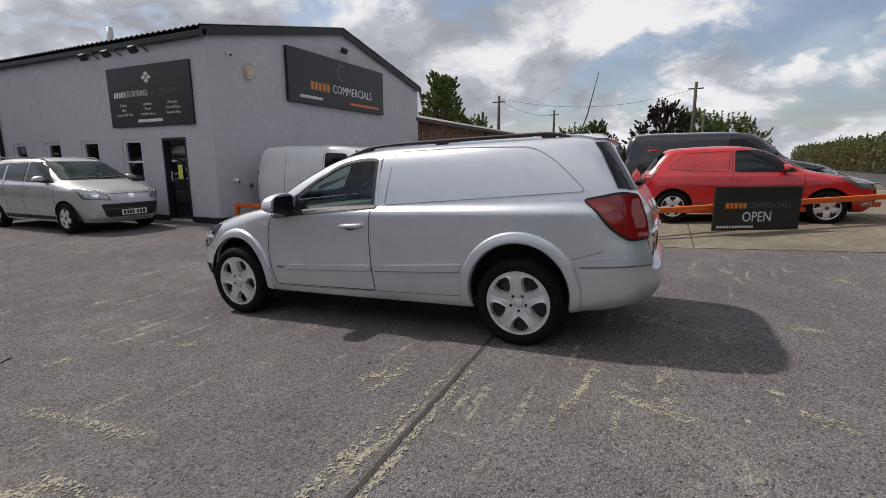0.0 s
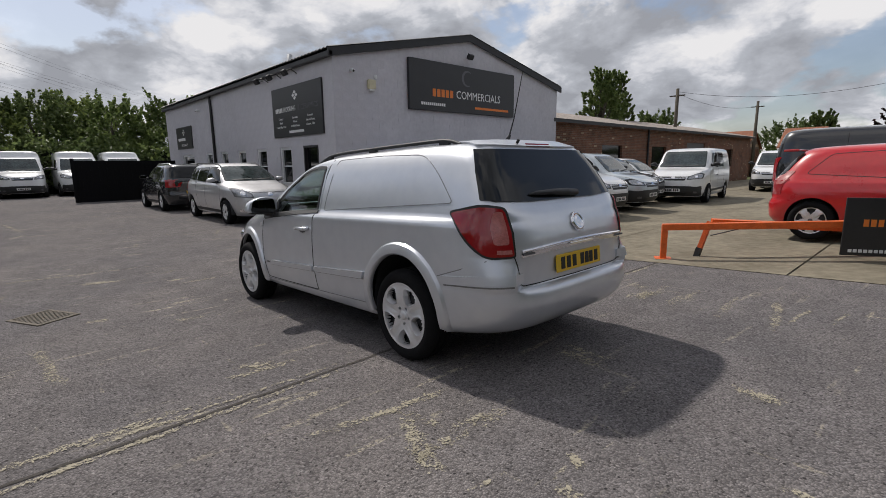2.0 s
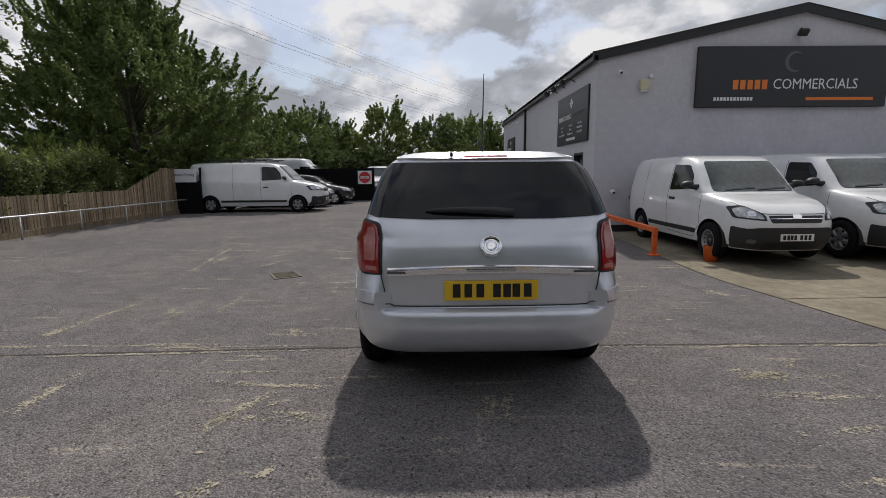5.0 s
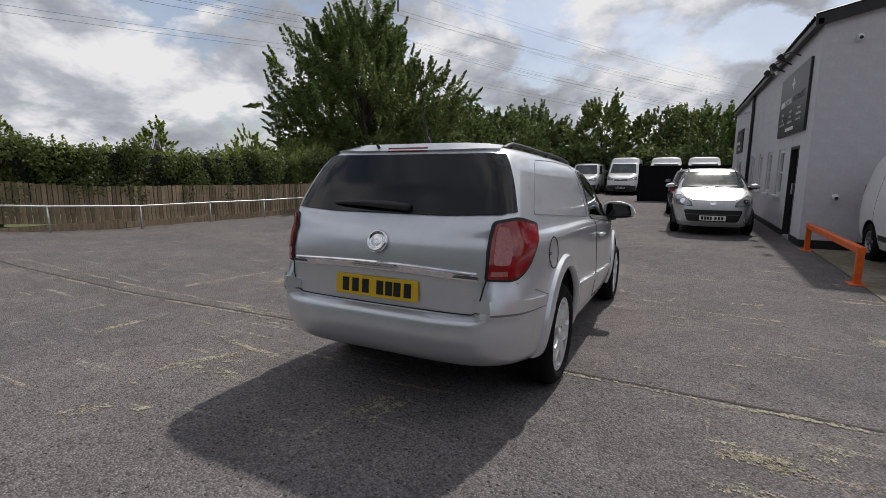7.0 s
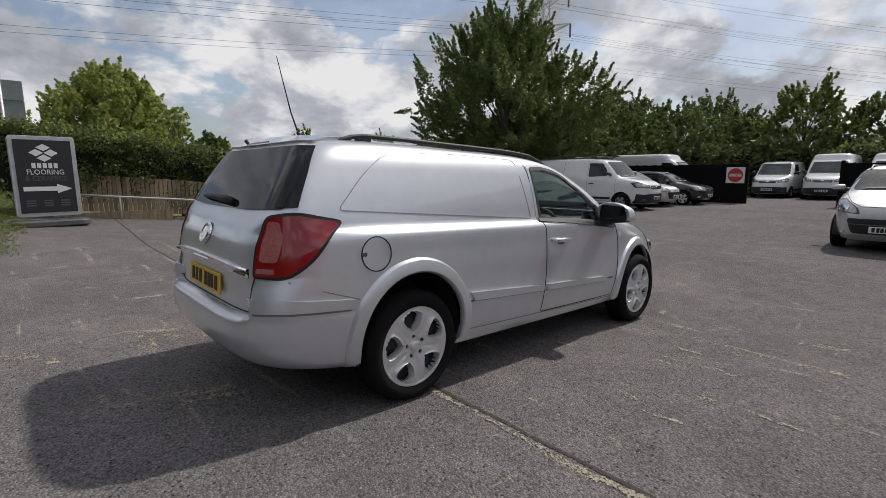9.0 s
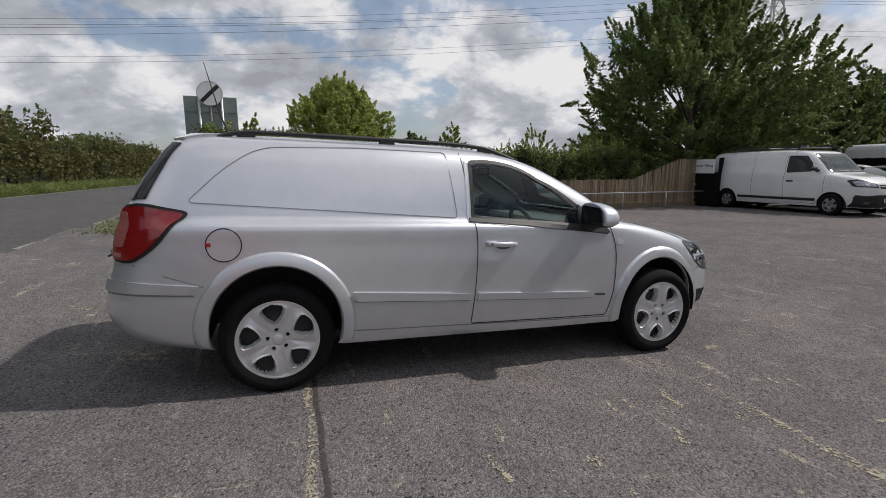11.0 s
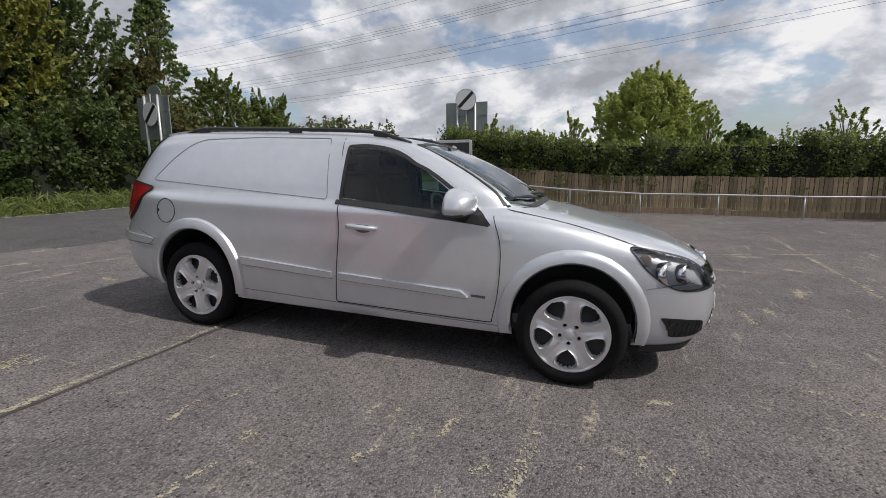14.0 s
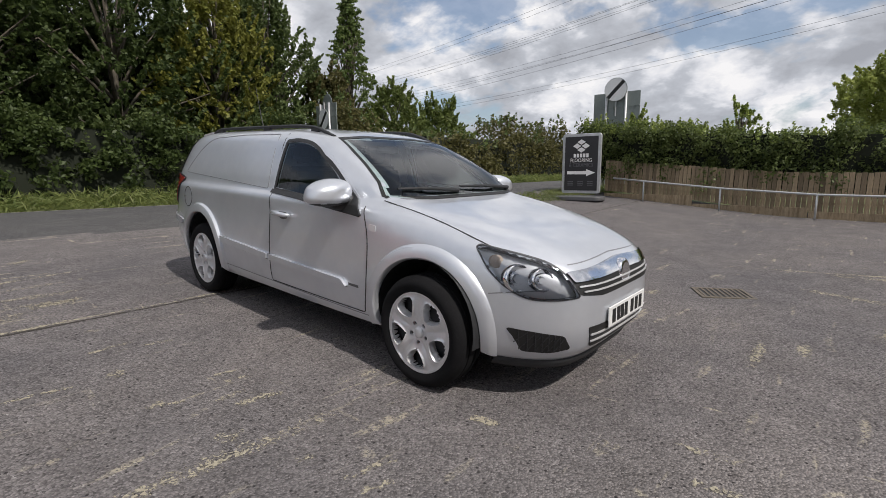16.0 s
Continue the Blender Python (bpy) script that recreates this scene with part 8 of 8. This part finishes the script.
def tree(name, x, y, height, spread_r, label, material, leaf=0.09, clumps=120, per=260, trunk_h=0.2, seed=1, shape="round", lean=0.0, trunk_r=None):
    """A tapered trunk, limbs to every clump, and clumps of leaves with gaps."""
    rng = np.random.default_rng(seed)
    z0 = gz(x, y)
    ob = thing(name, pose(x, y, z0 - 0.05), label, "tree")
    cs, rs, sp = [], [], []
    clumps, per = clumps * 5, max(10, per // 4)
    h0 = height * trunk_h
    while len(cs) < clumps:
        u = rng.random()
        a = rng.random() * 2 * math.pi
        if shape == "round":
            prof = math.sqrt(max(0.02, 1 - (2 * u - 0.85) ** 2 / 1.35))
        elif shape == "cone":
            prof = 1.02 - u
        else:
            prof = (0.62 + 0.48 * math.sin(min(1, u * 1.25) * math.pi)) * (1 if u < 0.75 else 1 - 1.9 * (u - 0.75))
        lump = 1 + 0.30 * noise.noise((2.2 * math.cos(a), 2.2 * math.sin(a), u * 3.5 + seed * 7.3)) + 0.12 * noise.noise((6 * math.cos(a), 6 * math.sin(a), u * 9 + seed))
        rr = spread_r * prof * (0.30 + 0.62 * math.sqrt(rng.random())) * lump
        c = Vector((rr * math.cos(a) + lean * u, rr * math.sin(a), h0 + (height * lump ** 0.5 - h0) * u * 0.93))
        if shape == "wild":
            rs.append(spread_r * (0.030 + 0.055 * rng.random()))
            out = Vector((math.cos(a) * (0.9 - 0.6 * u), math.sin(a) * (0.9 - 0.6 * u), 0.10 + 1.1 * u)) + Vector(rng.normal(size=3) * 0.30)
            cs.append(c)
            sp.append(out.normalized() * spread_r * (0.10 + 0.26 * rng.random()))
            continue
        out = Vector((math.cos(a) * (1.1 - u), math.sin(a) * (1.1 - u), 0.25 + 0.9 * u if shape != "cone" else -0.15)) + Vector(rng.normal(size=3) * 0.35)
        cs.append(c)
        sp.append(out.normalized() * spread_r * (0.08 + 0.20 * rng.random()))
        rs.append(spread_r * (0.05 + 0.075 * rng.random()))
    R = np.array(rs)[:, None] * [1, 1, 0.75]
    part("crown", leaves_mesh("crown", cs, R, per, leaf, material, seed, sprays=[tuple(v) for v in sp]), None, ob, "leafy crown with gaps")
    tr = trunk_r or height * 0.022
    bm = tube([(0, 0, -0.1), (0.05, 0, h0 * 0.5), (lean * 0.2, 0.05, h0), (lean * 0.5, 0, height * 0.55), (lean * 0.8, 0, height * 0.85)], [tr * 1.25, tr, tr * 0.85, tr * 0.5, tr * 0.12], 10)
    part("trunk", bm, BARK, ob, "tapered bark trunk", smooth=60)
    bm = bmesh.new()
    for c in cs[:: max(1, clumps // 45)]:
        s = min(c[2] * 0.75, height * 0.7)
        a, b = Vector((lean * 0.4 * s / height, 0, max(h0 * 0.7, s * 0.8))), Vector(c)
        tube([a, a.lerp(b, 0.5) + Vector((0, 0, 0.06 * height * 0.3)), b], [tr * 0.35, tr * 0.2, tr * 0.06], 5, bm)
    part("branchwork", bm, BARK, ob, "", smooth=60)
    return ob


def hedge(name, path, half, z_lo, z_hi, label, material, leaf=0.06, per_m=2600, seed=3, wild=0.25, top=None, category="hedge", dense=45):
    """A hedge along a path: leaf clumps over a near-black core sheet for the inner shade, with sprays above its top."""
    rng = np.random.default_rng(seed)
    ob = thing(name, pose(0, 0, 0), label, category, kind="stuff")
    pts = [Vector(p) for p in path]
    cs, rs, tops, tr, ts = [], [], [], [], []
    core = bmesh.new()
    for a, b in zip(pts, pts[1:]):
        ln = (b - a).length
        for i in range(max(1, int(ln * dense))):
            t = rng.random()
            p = a.lerp(b, t)
            side = Vector((-(b - a).y, (b - a).x)).normalized()
            hh = z_hi * (0.86 + 0.28 * noise.noise((p.x * 0.35, p.y * 0.35, seed)) * wild * 4)
            w = (rng.random() * 2 - 1) * half
            z = z_lo + (hh - z_lo) * rng.random() ** 0.8
            q = p + side * w
            cs.append((q.x, q.y, gz(q.x, q.y) + z)); rs.append((0.20 + 0.14 * rng.random()) * max(1.0, leaf / 0.07))
            if rng.random() < 0.42 and z > z_lo + (hh - z_lo) * 0.5:
                e = (0.05 + 0.5 * rng.random() ** 2) * wild * 2
                tops.append((q.x, q.y, gz(q.x, q.y) + hh - 0.12)); tr.append(0.09 + 0.05 * rng.random()); ts.append((rng.normal() * 0.08, rng.normal() * 0.08, 0.16 + e))
        # plain near-black sheet: stands in for the shade between the leaves
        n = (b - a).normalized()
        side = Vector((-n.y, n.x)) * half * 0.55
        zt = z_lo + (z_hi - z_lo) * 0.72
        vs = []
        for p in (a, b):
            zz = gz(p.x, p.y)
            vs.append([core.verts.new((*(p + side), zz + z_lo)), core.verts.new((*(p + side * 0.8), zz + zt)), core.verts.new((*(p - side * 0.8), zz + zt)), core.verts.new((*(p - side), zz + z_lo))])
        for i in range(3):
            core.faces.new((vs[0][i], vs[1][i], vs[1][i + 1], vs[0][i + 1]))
    length = sum((b - a).length for a, b in zip(pts, pts[1:]))
    per = max(8, int(per_m * length / len(cs)))
    part("foliage", leaves_mesh("foliage", cs, np.array(rs), per, leaf, material, seed), None, ob, "dense leaves")
    if tops:
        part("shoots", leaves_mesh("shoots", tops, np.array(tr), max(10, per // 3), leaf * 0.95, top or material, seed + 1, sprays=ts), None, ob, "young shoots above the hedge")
    part("dark_core", core, mat(name + "_core", (0.012, 0.016, 0.008), 0.95), ob)
    return ob


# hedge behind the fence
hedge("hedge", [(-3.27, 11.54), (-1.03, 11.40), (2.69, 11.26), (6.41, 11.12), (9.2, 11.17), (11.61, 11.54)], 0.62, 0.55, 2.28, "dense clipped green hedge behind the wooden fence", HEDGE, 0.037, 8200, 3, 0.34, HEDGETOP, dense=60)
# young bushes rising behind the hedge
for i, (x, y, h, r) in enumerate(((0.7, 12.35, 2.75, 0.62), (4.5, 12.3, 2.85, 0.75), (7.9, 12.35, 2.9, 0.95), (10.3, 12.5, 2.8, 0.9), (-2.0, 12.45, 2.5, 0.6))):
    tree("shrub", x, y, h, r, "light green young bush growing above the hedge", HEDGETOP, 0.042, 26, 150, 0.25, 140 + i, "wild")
# big tree by the gate
tree("ash_tree", 16.08, 13.17, 8.6, 4.5, "large leafy green tree beside the car park fence", TREELEAF, 0.072, 250, 540, 0.10, 5, "wild")
# woods beyond the gates
for i, (x, y, h, r) in enumerate(((33.38, 15.78, 7.2, 3.9), (31.52, 11.12, 5.9, 3.5), (35.23, 8.34, 5.3, 3.7), (34.3, 4.24, 6.6, 3.2), (36.16, 0.43, 5.7, 3.5), (35.23, -3.29, 5.7, 3.3), (37.09, -7.48, 5.9, 3.9), (28.73, 16.71, 6.2, 3.3), (24.08, 13.45, 5.5, 2.8), (23.61, 18.57, 6.1, 3.7), (40.82, 12.06, 7.2, 4.2), (41.75, -1.9, 6.4, 3.9), (20.82, 16.24, 5.9, 2.8), (26.87, 12.52, 5.3, 2.8))):
    tree("woodland_tree", x, y, h, r, "green tree in the wood behind the gates", (FARLEAF, TREELEAF, FARLEAF, LIGHTLEAF)[i % 4], 0.130, 80, 132, 0.05, 20 + i, "wild")
hedge("wood_edge", [(19.43, 13.45), (25.01, 12.52), (30.59, 11.12), (32.45, 3.69), (32.91, -3.76), (31.52, -11.2)], 1.6, 0.0, 3.4, "dark undergrowth along the edge of the wood", FARLEAF, 0.145, 1150, 5, 0.3, category="undergrowth")
# birches behind the shed
tree("birch_tree", 11.9, -25.6, 7.2, 1.45, "slender dark green tree behind the brick shed", TREELEAF, 0.10, 80, 150, 0.12, 41, "wild")
tree("birch_tree", 12.6, -28.6, 7.5, 1.5, "slender dark green tree behind the brick shed", TREELEAF, 0.10, 80, 150, 0.12, 42, "wild")
# far side of the road
hedge("roadside_hedge", [(-22, -95), (-16.8, -44), (-14.5, -18), (-13.4, -4)], 1.1, 0.0, 2.6, "overgrown green and brown roadside hedge", BROWNLEAF, 0.11, 520, 7, 0.5, FARLEAF)
hedge("roadside_hedge", [(-30, -95), (-24, -44), (-20, -20)], 1.5, 0.0, 3.4, "overgrown green and brown roadside hedge", FARLEAF, 0.15, 260, 8, 0.5)
hedge("roadside_hedge", [(-15.2, 10.5), (-15.0, 15), (-15.0, 20), (-15.2, 28), (-15.2, 36), (-14, 55)], 1.6, 0.0, 3.7, "tall tangled roadside hedge of green and brown leaves", BROWNLEAF, 0.105, 1500, 9, 0.45, FARLEAF, dense=60)
hedge("bramble_bank", [(-15.4, -10), (-15.2, -2), (-15.0, 6), (-15.2, 11)], 1.2, 0.2, 3.0, "dark bramble bank below the roadside trees", SHADELEAF, 0.070, 3900, 12, 0.45, FARLEAF, category="bramble", dense=70)
for i, (x, y, h, r, mt) in enumerate(((-17.6, -5.5, 8.5, 3.4, SHADELEAF), (-17.4, -1.2, 9.2, 3.3, SHADELEAF), (-17.2, 3.0, 9.4, 3.2, SHADELEAF), (-17.0, 6.6, 8.6, 2.3, YELLOWLEAF), (-17.8, 9.2, 9.0, 2.6, FARLEAF), (-19.8, 8.0, 11.5, 3.2, TREELEAF), (-20.5, 0.5, 11.5, 3.6, TREELEAF), (-20.5, -5.0, 11.0, 3.6, SHADELEAF), (-17.2, 12.0, 5.6, 2.0, BROWNLEAF), (-17.0, 16.5, 5.6, 2.0, LIGHTLEAF), (-17.2, 20.5, 4.9, 2.4, LIGHTLEAF))):
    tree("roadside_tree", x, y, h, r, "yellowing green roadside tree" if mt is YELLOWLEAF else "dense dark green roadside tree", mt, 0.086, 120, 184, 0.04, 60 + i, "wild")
hedge("thicket", [(-21.5, -16), (-20.5, -6), (-20, 4), (-20, 11)], 1.6, 0.0, 8.0, "dense dark thicket behind the roadside trees", SHADELEAF, 0.19, 1500, 14, 0.3, category="thicket", dense=40)
tree("larch_tree", -21.5, 17.0, 12.5, 2.6, "tall pointed dark conifer above the hedge", TREELEAF, 0.08, 120, 150, 0.1, 77, "cone")
# far field trees
hedge("distant_treeline", [(-140, 150), (-60, 135), (-25, 140), (20, 150), (90, 140)], 4.0, 0.0, 5.0, "dark line of distant trees across the field", TREELEAF, 0.55, 70, 15, 0.5, category="trees", dense=2)
tree("round_tree", 7.0, 62.0, 12.7, 6.5, "round yellow-green tree in the field", SUNLITLEAF, 0.17, 190, 330, 0.08, 81, "round")
for i, (x, y, h, r) in enumerate(((20, 72, 7.0, 3.0), (-8, 105, 6, 4))):
    tree("field_tree", x, y, h, r, "distant green field tree", FARLEAF, 0.30, 60, 110, 0.05, 90 + i, "round")
for i, (x, y, h, r, mt) in enumerate(((-1.5, -60, 7.5, 4.0, DARKLEAF), (-4.5, -62, 6.4, 4.0, FARLEAF), (6.0, -58, 6.0, 2.4, FARLEAF), (20, -52, 6.5, 4, FARLEAF), (-9, -70, 6, 5, FARLEAF), (12, -75, 6, 5, FARLEAF))):
    tree("garden_tree", x, y, h, r, "dark copper-leaved tree far off" if mt is DARKLEAF else "green garden tree far off", mt, 0.16, 60, 130, 0.1, 110 + i, "wild")
# grass verge: blades
rng = np.random.default_rng(4)
ys = rng.uniform(-30, 34, 9000)
xs = np.array([float(_rx(v)) for v in ys]) - ROAD_HALF - 0.25 - rng.random(9000) ** 1.3 * 3.4
cs = np.stack([xs, ys, ground_z(xs, ys) + 0.02], -1)
me = leaves_mesh("verge_grass", cs, np.full((9000, 3), [0.2, 0.2, 0.42]), 6, 0.15, leaf_mat("verge_blades", (0.075, 0.125, 0.028), (0.25, 0.27, 0.095)), 6, 0.10, 0.0)
tagged(part("verge_grass", me, None), "long green and straw-coloured verge grass", "grass", "", "stuff")
ys = rng.uniform(6, 30, 2600)
xs = np.array([float(_rx(v)) for v in ys]) + ROAD_HALF + 0.2 + rng.random(2600) * 1.5
cs = np.stack([xs, ys, ground_z(xs, ys) + 0.02], -1)
me = leaves_mesh("near_verge_grass", cs, np.full((2600, 3), [0.2, 0.2, 0.10]), 12, 0.052, bpy.data.materials["verge_blades"], 7, 0.12, 0.0)
tagged(part("near_verge_grass", me, None), "long green verge grass beside the hedge end", "grass", "", "stuff")


# ---- painted blocks of the unit, proud of their joints ----
block_me = mesh_of(boxes((0, 0, 0, 1, 1, 1)), "block", RENDER_GREY)
rng = random.Random(9)
rest = []


def lay_blocks(u0, u1, z0, top, holes, put, keep):
    for k in range(40):
        z = z0 + 0.2245 * k
        u = u0 - 0.22 * (k % 2)
        while u < u1:
            a, b = max(u, u0) + 0.002, min(u + 0.44, u1) - 0.002
            u += 0.44
            for h in holes:
                if h[1] - 0.03 < z + 0.21 and h[3] + 0.03 > z:
                    if h[0] - 0.03 <= a and b <= h[2] + 0.03:
                        b = a
                    elif a < h[0] - 0.03 < b:
                        b = h[0] - 0.03
                    elif a < h[2] + 0.03 < b:
                        a = h[2] + 0.03
            zt = z + 0.2205
            if b - a < 0.06 or zt > min(top(a), top(b)) - 0.02:
                continue
            d = 0.0026 + rng.uniform(-0.001, 0.001)
            if keep(a, z):
                part("block", block_me, None, unit, m=put(a, b, z, zt, d))
            else:
                rest.append(put(a, b, z, zt, d))


lay_blocks(BX0 + 0.01, BX1, 0.15, lambda x: EAVE - 0.10, openings, lambda a, b, z, zt, d: Matrix.Translation((a, BY1 + 0.0006, z)) @ Matrix.Diagonal((b - a, d, zt - z, 1)), lambda x, z: x < 13.2)
mid = (BY0 + BY1) / 2
lay_blocks(BY0 + 0.01, BY1 - 0.005, 0.15, lambda y: APEX - 0.1 - abs(y - mid) * (APEX - EAVE) / (BY1 - mid), [], lambda a, b, z, zt, d: Matrix.Translation((BX0 - 0.0006 - d, a, z)) @ Matrix.Diagonal((d, b - a, zt - z, 1)), lambda y, z: y > -5.2)
cube = [(x, y, z) for x in (0, 1) for y in (0, 1) for z in (0, 1)]
verts, faces = [], []
for m in rest:
    k = len(verts)
    verts += [tuple(m @ Vector(c)) for c in cube]
    faces += [tuple(k + i for i in f) for f in ((0, 1, 3, 2), (4, 6, 7, 5), (0, 4, 5, 1), (2, 3, 7, 6), (0, 2, 6, 4), (1, 5, 7, 3))]
me = bpy.data.meshes.new("blockwork")
me.from_pydata(verts, [], faces)
me.materials.append(RENDER_GREY)
tagged(part("blockwork", me, None, unit), "painted block courses further along the walls", "", "", "stuff")
